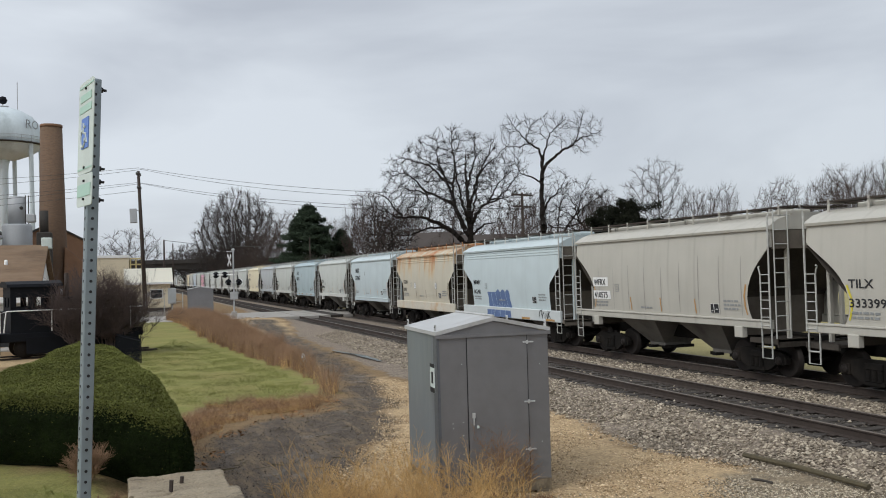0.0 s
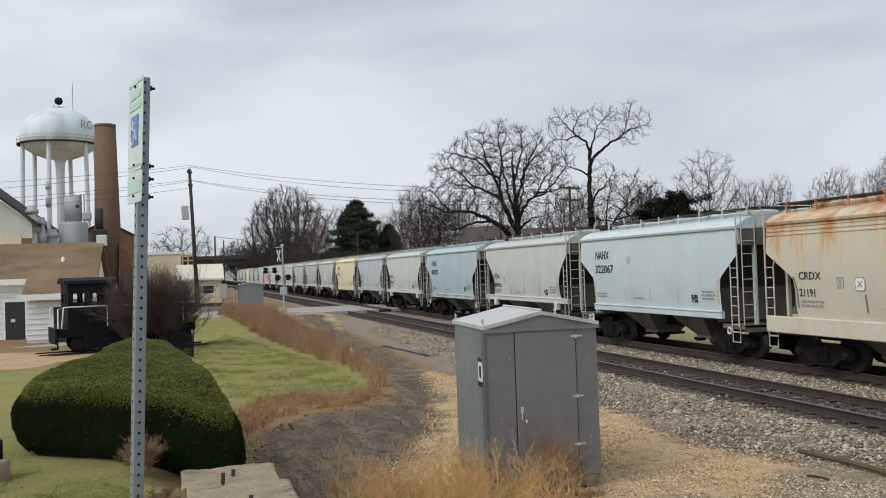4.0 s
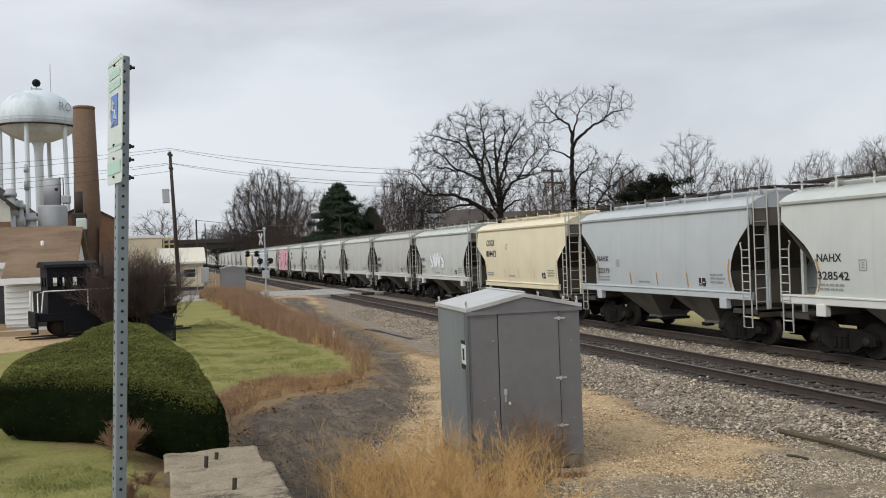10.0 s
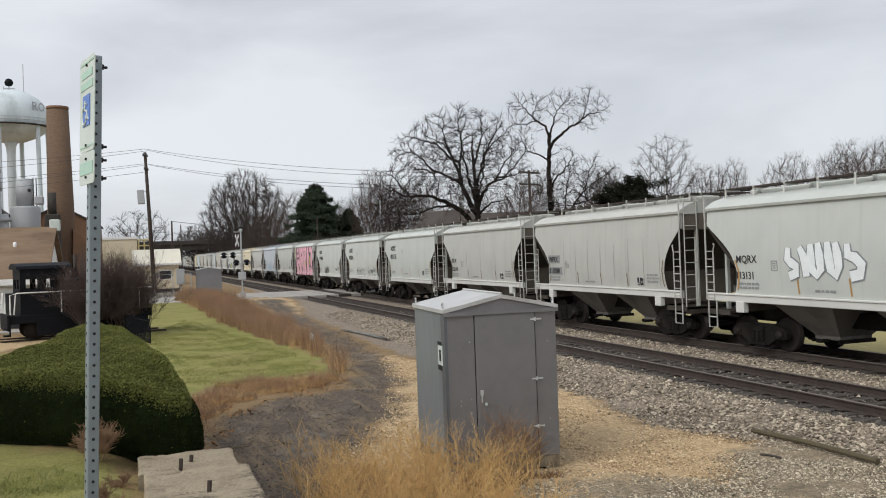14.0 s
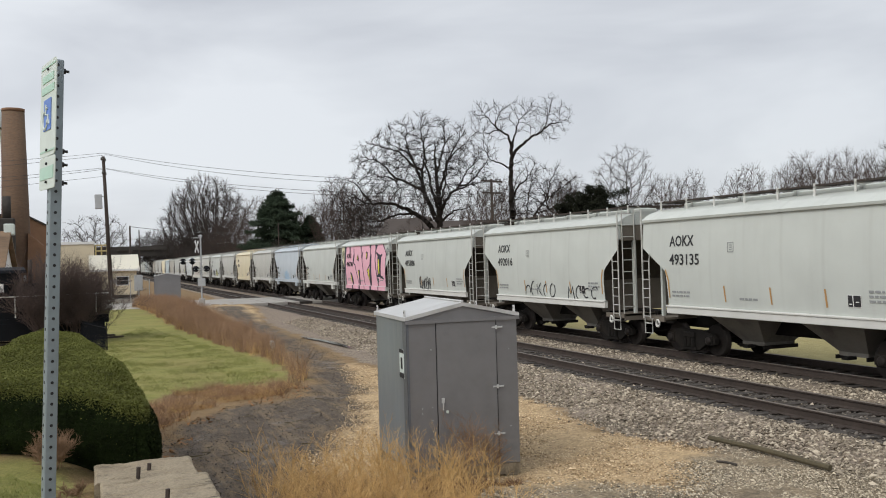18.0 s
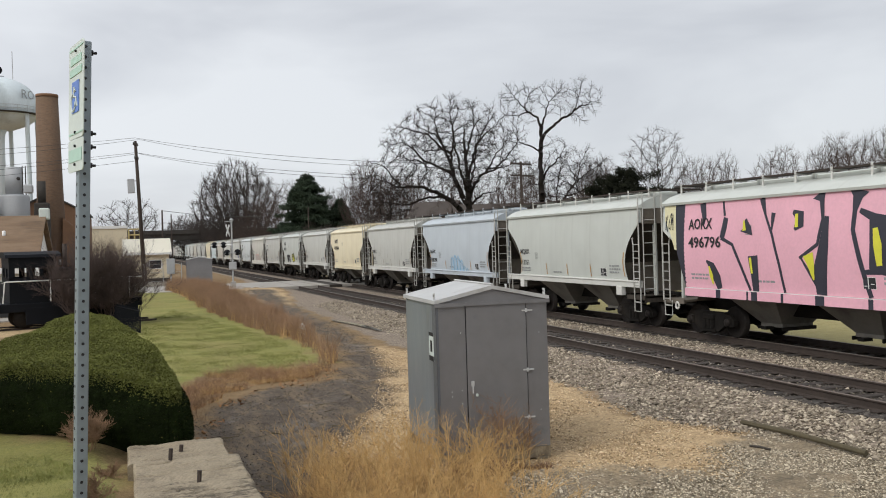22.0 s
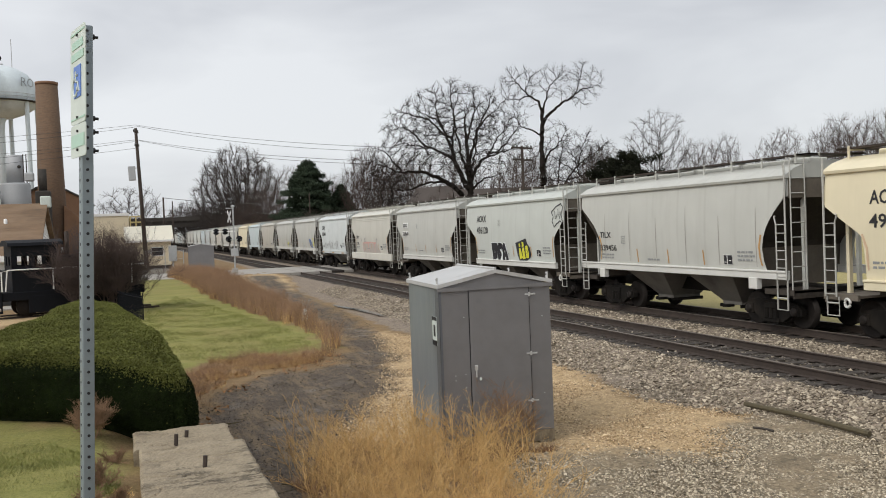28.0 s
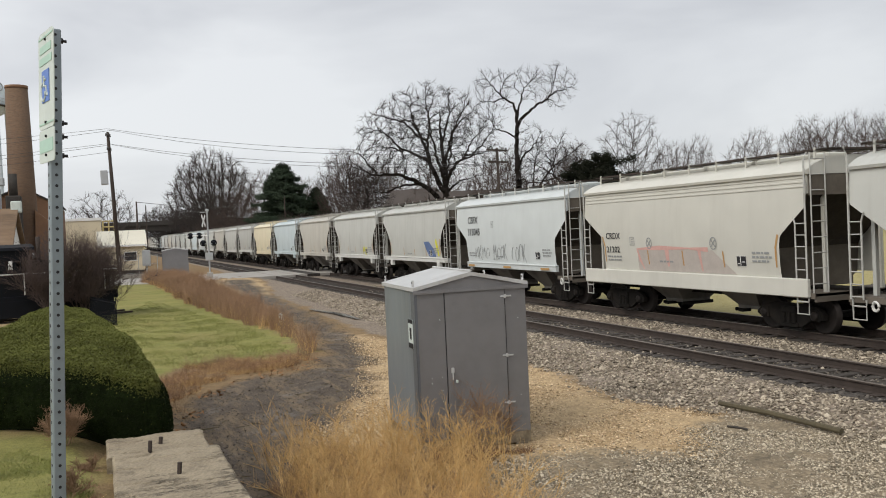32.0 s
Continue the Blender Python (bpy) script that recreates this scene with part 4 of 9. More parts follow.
def hopper_meshes(length, cut):
    key = (round(length, 1), cut)
    if key in BODY:
        return BODY[key]
    half = key[0] / 2
    body, n_side = body_mesh(half, cut)
    body.materials.append(M["grey"])
    body.materials.append(M["end_shaded"])
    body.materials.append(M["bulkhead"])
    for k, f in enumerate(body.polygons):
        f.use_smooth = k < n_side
        # darkest on the slope sheet's underside: recess shade set as colour
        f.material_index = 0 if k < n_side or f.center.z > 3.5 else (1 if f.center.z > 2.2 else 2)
    # roof: low arch with a lipped eave
    arch = [(-1.56, EAVE - 0.05), (-1.58, EAVE + 0.02), (-1.52, EAVE + 0.06), (-1.25, EAVE + 0.22), (-0.8, EAVE + 0.36), (0, EAVE + 0.42), (0.8, EAVE + 0.36), (1.25, EAVE + 0.22), (1.52, EAVE + 0.06), (1.58, EAVE + 0.02), (1.56, EAVE - 0.05), (0, EAVE - 0.04)]
    roof = prism(arch, -half - 0.02, half + 0.02)
    hatch = boxes((-0.33, 0.33, -half + 0.5, half - 0.5, EAVE + 0.36, EAVE + 0.52), bevel=0.03)
    for k in range(5):
        y = -half + 1.0 + k * (2 * half - 2.0) / 4
        box(hatch, -0.40, 0.40, y - 0.06, y + 0.06, EAVE + 0.38, EAVE + 0.56)
    walks = boxes((-0.98, -0.50, -half - 0.15, half + 0.15, 4.56, 4.60), (0.50, 0.98, -half - 0.15, half + 0.15, 4.56, 4.60), (-0.98, 0.98, -half - 0.15, -half + 0.3, 4.555, 4.595), (-0.98, 0.98, half - 0.3, half + 0.15, 4.555, 4.595))
    stands = bmesh.new()
    box(stands, -1.0, -0.97, -0.028, 0.028, EAVE + 0.24, 4.63)
    box(stands, -1.0, -0.50, -0.02, 0.02, 4.52, 4.56)
    # side sill, deep web with a flange and jacking pads
    low, high = (1.34, 1.57) if cut == "round" else (1.22, 1.46)
    rear, fore = (half - 0.03, -half + 0.03) if cut == "round" else (half - 1.18, -half + 0.92)
    sill = boxes((-1.57, -1.44, fore, rear, low, high), (-1.60, -1.44, fore, rear, high - 0.05, high + 0.005), bevel=0.012)
    pads = []
    if cut == "round":
        for y in (-half + 1.32, half - 1.50):
            pads.append(to_mesh("jacking_pad", boxes((-1.60, -1.42, y - 0.17, y + 0.17, 1.05, 1.36), bevel=0.015), "grey"))
    # end platform, centre sill and end posts
    frame_bm = boxes((-0.30, 0.30, -half - 0.28, half + 0.28, 0.72, 1.12))
    # discharge bays
    bays = []
    for c in (-1.86, 1.62):
        verts, w = [], 1.08
        ring = [(x, c + y, z) for x0, y0, z in ((1.34, w, 1.34), (0.52, 0.44, 0.50), (0.52, 0.44, 0.40)) for x, y in ((-x0, -y0), (x0, -y0), (x0, y0), (-x0, y0))]
        faces = [(0, 1, 2, 3), (8, 11, 10, 9)]
        for o in (0, 4):
            for j in range(4):
                faces.append((o + j, o + 4 + j, o + 4 + (j + 1) % 4, o + (j + 1) % 4))
        bays.append(soup("hopper_bay", ring, faces, "bay"))
    gate = to_mesh("outlet_gate", boxes((-0.60, 0.60, -0.50, -0.44, 0.32, 0.42), (-0.60, 0.60, 0.44, 0.50, 0.32, 0.42), (-0.82, -0.52, -0.10, 0.10, 0.34, 0.42), bevel=0.01), "under")
    made = dict(half=half, body=body, roof=to_mesh("roof", roof, "grey"), hatch=to_mesh("hatch", hatch, "grey"), walks=to_mesh("running_board", walks, "rail_side"), stands=to_mesh("walk_support", stands, "galv_roof"), sill=to_mesh("side_sill", sill, "grey"), frame=to_mesh("underframe", frame_bm, "grey"), bays=bays, gate=gate, pads=pads)
    BODY[key] = made
    return made


def ladder_mesh(low):
    """Corner ladder on the side: a tall stile at the end and a short one, with rungs."""
    bm = bmesh.new()
    tube(bm, [(0, 0.03, low), (0, 0.03, 4.30), (0.10, 0.03, 4.50)], 0.026, 5)
    tube(bm, [(0, 0.38, low), (0, 0.38, 2.78), (0.03, 0.48, 2.98), (0.08, 0.50, 3.0)], 0.022, 5)
    for k in range(7):
        z = low + 0.06 + (2.72 - low) * k / 6
        tube(bm, [(0, 0.03, z), (0, 0.38, z)], 0.014, 4)
    return bm


def end_ladder_mesh():
    bm = bmesh.new()
    for x in (0, 0.46):
        tube(bm, [(x, 0, 1.0), (x, 0, 4.5)], 0.020, 5)
    for k in range(9):
        tube(bm, [(0, 0, 1.3 + 0.38 * k), (0.46, 0, 1.3 + 0.38 * k)], 0.014, 4)
    return bm


def end_panel_mesh():
    return boxes((-1.44, 1.44, -0.025, 0.025, 3.50, EAVE + 0.05), (-1.44, 1.44, -0.05, 0.05, 3.46, 3.54))


def wheelset_mesh():
    bm = bmesh.new()
    prof = [(0.10, -0.82), (0.30, -0.80), (0.42, -0.82), (0.455, -0.82), (WHEEL_R, -0.72), (0.485, -0.70), (0.485, -0.68), (0.40, -0.69), (0.15, -0.72), (0.09, -0.68), (0.085, 0.68), (0.15, 0.72), (0.40, 0.69), (0.485, 0.68), (0.485, 0.70), (WHEEL_R, 0.72), (0.455, 0.82), (0.42, 0.82), (0.30, 0.80), (0.10, 0.82)]
    prof = [(0.07, -1.0), (0.07, -0.82)] + prof + [(0.07, 0.82), (0.07, 1.0)]
    return lathe(prof, 28, "x")


def side_frame_mesh():
    """Cast truck side: arched top, dropped spring seat, journal boxes."""
    top = [(-1.13, 0.52), (-0.98, 0.66), (-0.55, 0.74), (0.55, 0.74), (0.98, 0.66), (1.13, 0.52)]
    low = [(1.13, 0.36), (0.75, 0.36), (0.42, 0.16), (-0.42, 0.16), (-0.75, 0.36), (-1.13, 0.36)]
    bm = prism(top + low, -0.07, 0.07, "x")
    for s in (-1, 1):
        box(bm, -0.11, 0.11, s * 0.89 - 0.15, s * 0.89 + 0.15, 0.32, 0.60, 0.02)
    box(bm, -0.12, 0.12, -0.30, 0.30, 0.12, 0.24, 0.02)
    for k in (-0.18, 0.0, 0.18):
        tube(bm, [(-0.09, k, 0.24), (-0.09, k, 0.50)], 0.07, 8)
    box(bm, -0.13, 0.05, -0.26, 0.26, 0.50, 0.66, 0.02)
    return bm


def bearing_mesh():
    return lathe([(0.05, -0.03), (0.115, -0.03), (0.115, 0.05), (0.08, 0.07), (0.03, 0.075)], 14, "x")


def coupler_mesh():
    return boxes((-0.09, 0.09, 0.0, 0.42, 0.78, 0.98), (-0.20, 0.12, 0.36, 0.62, 0.72, 1.04), bevel=0.02)


def brake_mesh():
    bm = lathe([(0.05, -0.03), (0.24, -0.03), (0.27, 0.0), (0.24, 0.03), (0.05, 0.03)], 16, "y")
    return bm


LADDER = {"round": to_mesh("ladder", ladder_mesh(1.36), "grey"), "straight": to_mesh("ladder", ladder_mesh(1.02), "grey")}
END_LADDER = to_mesh("end_ladder", end_ladder_mesh(), "grey")
END_PANEL = to_mesh("end_panel", end_panel_mesh(), "grey")
WHEELSET = to_mesh("wheelset", wheelset_mesh(), "wheel")
SIDE_FRAME = to_mesh("side_frame", side_frame_mesh(), "under")
BEARING = to_mesh("bearing_cap", bearing_mesh(), "wheel")
COUPLER = to_mesh("coupler", coupler_mesh(), "under")
BRAKE = to_mesh("brake_wheel", brake_mesh(), "under")
STEP = {key: to_mesh("sill_step", tubes([[(0, 0, top), (0, 0, 0.56), (0, 0.38, 0.56), (0, 0.38, top)], [(0, 0, 0.86), (0, 0.38, 0.86)]], 0.022, 4), "grey") for key, top in (("round", 1.38), ("straight", 1.02))}
TOW = to_mesh("tow_loop", tubes([[(0, 0.085 * math.cos(radians(a)), 0.88 + 0.10 * math.sin(radians(a))) for a in range(0, 361, 30)]], 0.034, 5), "pale_sill")
BOLSTER = to_mesh("bolster", boxes((-1.0, 1.0, -0.20, 0.20, 0.42, 0.66), (-0.9, 0.9, -1.05, -0.95, 0.40, 0.50), bevel=0.02), "under")

PLATFORM = to_mesh("end_platform", boxes((-1.46, 1.46, -0.95, 0.14, 1.00, 1.06), (-1.50, -1.44, -0.95, 0.14, 0.94, 1.08), (1.44, 1.50, -0.95, 0.14, 0.94, 1.08), (-1.46, 1.46, 0.08, 0.14, 0.86, 1.08)), "grey")
END_POST = to_mesh("end_post", boxes((-0.05, 0.05, -0.05, 0.05, 1.06, 3.52)), "grey")
SKIRT = {}


def skirt_mesh(half):
    """Deep pale side sill of the older cars, with ribs under the eave."""
    if half not in SKIRT:
        bm = boxes((-1.615, -1.50, -half - 0.02, half - 0.02, 0.97, 1.43), bevel=0.02)
        SKIRT[half] = (to_mesh("side_skirt", bm, "grey"), [to_mesh("eave_rib", boxes((-side_x(z) - 0.022, -side_x(z) + 0.01, -half + 0.05, half - 0.05, z - 0.025, z + 0.025), bevel=0.008), "grey") for z in (EAVE - 0.12, EAVE - 0.23, EAVE - 0.34)])
    return SKIRT[half]


WHEELS = []


def recolour(ob, material, slot=0):
    ob.material_slots[slot].link = "OBJECT"
    ob.material_slots[slot].material = M[material]
    return ob


def build_truck(car, y):
    truck = part("truck", BOLSTER, None, car, at=pose(0, y, 0))
    for x in (-1.0, 1.0):
        part("side_frame", SIDE_FRAME, None, truck, at=pose(x, 0, 0, 0, 0, 0 if x < 0 else 180))
        for s in (-0.89, 0.89):
            part("bearing_cap", BEARING, None, truck, at=pose(1.09 * x + 0.03 * (x > 0), s, WHEEL_R, 0, 0, 180 if x < 0 else 0))
    for s in (-0.89, 0.89):
        w = part("wheelset", WHEELSET, None, truck)
        w.matrix_parent_inverse = pose(0, s, WHEEL_R)
        WHEELS.append(w)
    return truck


def mark(car, mesh, y, z, material=None, label="", name="lettering", out=0.012):
    """A thin sheet of paint on the side that faces the road. Its x runs towards the car's front."""
    lean = math.degrees(math.atan2(side_x(z + 0.1) - side_x(z - 0.1), 0.2))
    at = Matrix.Translation((-side_x(z) - out, y, z)) @ Euler((0, radians(-lean), 0)).to_matrix().to_4x4() @ Matrix(((0, 0, -1, 0), (-1, 0, 0, 0), (0, 1, 0, 0), (0, 0, 0, 1)))
    return part(name, mesh, material, car, label, at)


TEXT = {}


def words(text, size, material="ink", width=0.0, bold=0.0):
    """Stencilled letters, drawn in to a given width."""
    key = (text, size, material, width, bold)
    if key not in TEXT:
        me = lettering(text, size, material, bold)
        if width:
            xs = [v.co.x for v in me.vertices]
            lo, k = min(xs), width / (max(xs) - min(xs))
            for v in me.vertices:
                v.co.x = (v.co.x - lo) * k
        TEXT[key] = me
    return TEXT[key]


def sheet(w, h, material, bars=()):
    """A flat rectangle of paint."""
    key = ("sheet", w, h, material)
    if key not in TEXT:
        TEXT[key] = to_mesh("paint_patch", boxes((0, w, 0, h, 0, 0.004)), material)
    return TEXT[key]


def small_print(w, rows, material="ink_pale"):
    key = ("print", w, rows, material)
    if key not in TEXT:
        bm = bmesh.new()
        for k in range(rows):
            x = 0.0
            r = random.Random(k * 7 + rows)
            while x < w * (0.7 + 0.3 * r.random()):
                d = r.uniform(0.06, 0.2)
                box(bm, x, min(w, x + d), -0.11 * k, -0.11 * k + 0.055, 0, 0.003)
                x += d + 0.04
        TEXT[key] = to_mesh("small_print", bm, material)
    return TEXT[key]


def row_width(text, unit):
    """Narrow letters take less room."""
    return round(unit * sum(0.45 if ch in "I1" else 1.0 for ch in text), 3)


def data_plate(car, y, z):
    """Black stencil panel with white lines, 0.36 m wide."""
    mark(car, sheet(0.38, 0.28, "placard"), y + 0.01, z - 0.01, name="plate_border", label="white plate border", out=0.009)
    mark(car, sheet(0.36, 0.26, "ink"), y, z, name="data_plate", label="black stencilled data panel", out=0.014)
    for dy, dz, w, h in ((0.14, 0.0, 0.02, 0.26), (0.22, 0.10, 0.10, 0.02), (0.03, 0.05, 0.08, 0.02)):
        mark(car, sheet(w, h, "placard"), y - dy, z + dz, name="plate_line", out=0.019)


def build_car(n, y0, y1, colour, cut="round", mark_text=None, big=False, stripes=True, label="", placard="", fascia=None, ribbed=False, text_out=0.012, strip="stripe", seams=0):
    length = (y1 - y0) - 1.32
    g = hopper_meshes(length, cut)
    half = g["half"]
    car = thing("covered_hopper_car", label, "freight car", pose(RAIL_FAR, (y0 + y1) / 2, 0), "train of covered hopper cars")
    trim = "pale_sill" if colour in ("grey_green", "grey", "cream_car", "rusty") else colour
    recolour(part("body", g["body"], None, car), colour)
    recolour(part("roof", g["roof"], None, car), colour)
    recolour(part("hatch", g["hatch"], None, car), colour)
    part("running_board", g["walks"], None, car, "rusty grating walkway")
    for k in range(9):
        y = -half + 0.25 + k * (2 * half - 0.5) / 8
        recolour(part("walk_support", g["stands"], None, car, at=pose(0, y, 0)), "pale_sill" if colour in ("grey_green", "white", "ice") else colour)
    if ribbed:
        skirt, ribs = skirt_mesh(half)
        recolour(part("side_skirt", skirt, None, car), fascia or "pale_sill")
        for rib in ribs:
            recolour(part("eave_rib", rib, None, car), colour)
    else:
        for turn in (0, 180):
            recolour(part("side_sill", g["sill"], None, car, at=pose(0, 0, 0, 0, 0, turn)), fascia or trim)
    for pad in g["pads"]:
        recolour(part("jacking_pad", pad, None, car), trim)
    recolour(part("underframe", g["frame"], None, car), "under")
    for b in g["bays"]:
        part("hopper_bay", b, None, car)
    for y in (-1.86, 1.62):
        part("outlet_gate", g["gate"], None, car, at=pose(0, y, 0))
    for s in (-1, 1):
        # platforms and panels coloured darker for the shade between cars
        recolour(part("end_platform", PLATFORM, None, car, at=pose(0, s * half, 0, 0, 0, 0 if s > 0 else 180)), "bulkhead" if cut == "straight" else "end_shaded")
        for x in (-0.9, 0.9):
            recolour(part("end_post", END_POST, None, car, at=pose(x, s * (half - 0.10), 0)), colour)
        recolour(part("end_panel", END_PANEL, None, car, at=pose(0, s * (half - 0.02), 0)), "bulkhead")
        recolour(part("end_ladder", END_LADDER, None, car, at=pose(-1.44 if s < 0 else 0.98, s * (half + 0.05), 0)), "ladder_paint")
        for side in (-1, 1):
            recolour(part("ladder", LADDER[cut], None, car, at=pose(side * 1.58, s * (half + 0.02), 0, 0, 0, 0 if s < 0 else 180)), "ladder_paint")
            recolour(part("sill_step", STEP[cut], None, car, at=pose(side * 1.54, s * (half - 0.02) - (0.38 if s > 0 else 0), 0)), "ladder_paint")
        if cut == "straight" and not ribbed:
            part("tow_loop", TOW, None, car, at=pose(-1.50, s * (half - 0.62), 0))
        build_truck(car, s * (half - 1.40) + SET)
        part("coupler", COUPLER, None, car, at=pose(0, s * (half + 0.05), 0, 0, 0, 0 if s > 0 else 180))
    part("brake_wheel", BRAKE, None, car, at=pose(0.35, half + 0.14, 2.1))
    rear, fore = half - end_cut(2.0, cut, True), -half + end_cut(2.0, cut, False)
    r = random.Random(n)
    for k in range(seams):
        y = rear - 0.35 - k * (rear - fore - 0.6) / max(1, seams - 1)
        top = r.uniform(3.0, 3.4)
        spray(car, [[(y, top, 0.012), (y - 0.01, 2.6, 0.034), (y, 2.0, 0.03), (y + 0.02, 1.65, 0.014)]], "grime", "soot along a weld seam", 0.006, name="seam_stain")
    back = half - 1.42              # lettering stands near the rear end of the side
    if mark_text:
        a, b = mark_text
        size, wide, z1, z2 = (0.44, 0.28, 3.21, 2.67) if big else (0.29, 0.215, 2.45, 2.0)
        if placard:
            z1, z2 = (3.12, 2.62) if big else (2.47, 2.02)
            size, wide = 0.30, 0.20
            mark(car, sheet(1.03, 0.32, placard), back + 0.08, z1 - 0.05, label="painted number patch", name="placard", out=0.008)
            mark(car, sheet(1.18, 0.30, placard), back + 0.08, z2 - 0.05, label="painted number patch", name="placard", out=0.008)
        out = 0.024 if placard else text_out
        bold = 0.006 if big else 0.003
        mark(car, words(a, size, "ink", row_width(a, wide), bold), back, z1, out=out)
        mark(car, words(b, size, "ink", row_width(b, wide * (0.90 if big else 0.84)), bold), back, z2, out=out)
        mark(car, small_print(0.85, 2), back - 0.05, 1.84, name="small_print")
        mark(car, frame_print(), half - (4.0 if big else 2.85), 3.0 if big else 2.24, name="inspection_mark", label="small pale inspection mark")
    mark(car, small_print(0.75, 3), -half + 1.95, 2.02, name="small_print")
    mark(car, small_print(0.8, 1), half - 4.4, 1.72, name="small_print")
    data_plate(car, -half + 2.55, 1.69)
    if stripes:
        edge = [(2.52, 0.065), (2.2, 0.065), (1.9, 0.065), (1.68, 0.05)]
        spray(car, [[(half - end_cut(z, cut, True) - 0.09, z, w) for z, w in edge]], strip, "reflective strip", 0.010, name="reflector_strip")
        spray(car, [[(-half + end_cut(z, cut, False) + 0.12, z, w) for z, w in edge]], strip, "reflective strip", 0.010, name="reflector_strip")
        for y in (half - 3.8, half - 5.56, half - 7.38):
            spray(car, [[(y, 2.08, 0.055), (y - 0.03, 1.64, 0.055)]], strip, "reflective strip", 0.010, name="reflector_strip")
    return car


def frame_print():
    if "frame" not in TEXT:
        TEXT["frame"] = to_mesh("inspection_mark", boxes((0, 0.24, 0, 0.015, 0, 0.003), (0, 0.24, 0.25, 0.265, 0, 0.003), (0, 0.015, 0.015, 0.25, 0, 0.003), (0.225, 0.24, 0.015, 0.25, 0, 0.003), (0.07, 0.17, 0.06, 0.08, 0, 0.003), (0.07, 0.17, 0.12, 0.14, 0, 0.003), (0.07, 0.17, 0.18, 0.20, 0, 0.003)), "ink_pale")
    return TEXT["frame"]


def over_x(z, skirt):
    """Where paint lies: on the bowed side, or on the deep sill below it."""
    return -1.615 if skirt and z < 1.43 else -side_x(z)


def spray(car, strokes, material, label, out=0.014, name="graffiti", skirt=False):
    """Tapered spray strokes, each a part of its own: (along the car, height, width) points that follow the bowed side."""
    for st in strokes:
        verts, faces, pts = [], [], []
        for a, b in zip(st, st[1:]):
            k = max(1, int(math.hypot(b[0] - a[0], b[1] - a[1]) / 0.16))
            pts += [tuple(p + (q - p) * j / k for p, q in zip(a, b)) for j in range(k)]
        pts.append(st[-1])
        for k, (y, z, w) in enumerate(pts):
            a, b = pts[max(k - 1, 0)], pts[min(k + 1, len(pts) - 1)]
            d = math.hypot(b[0] - a[0], b[1] - a[1]) or 1
            ny, nz = -(b[1] - a[1]) / d * w / 2, (b[0] - a[0]) / d * w / 2
            for q in (-1, 0, 1):
                h = min(max(z + q * nz, 0.98 if skirt else SILL + 0.02), EAVE - 0.03)
                verts.append((over_x(h, skirt) - out, y + q * ny, h))
        for k in range(len(pts) - 1):
            for j in (0, 1):
                faces.append((3 * k + j, 3 * k + j + 1, 3 * k + j + 4, 3 * k + j + 3))
        part(name, soup("spray_stroke", verts, faces, material), None, car, label)


def fill(car, outline, material, label, out=0.012, skirt=False, name="graffiti"):
    """A patch of paint between level rows, its ends given as (height, rear end, front end)."""
    verts, faces = [], []
    rows = []
    for (z0, a0, b0), (z1, a1, b1) in zip(outline, outline[1:]):
        k = max(1, int(abs(z1 - z0) / 0.12))
        rows += [(z0 + (z1 - z0) * j / k, a0 + (a1 - a0) * j / k, b0 + (b1 - b0) * j / k) for j in range(k)]
    rows.append(outline[-1])
    for z, a, b in rows:
        verts += [(over_x(z, skirt) - out, a, z), (over_x(z, skirt) - out, b, z)]
    for k in range(len(rows) - 1):
        faces.append((2 * k, 2 * k + 1, 2 * k + 3, 2 * k + 2))
    part(name, soup("spray_fill", verts, faces, material), None, car, label)


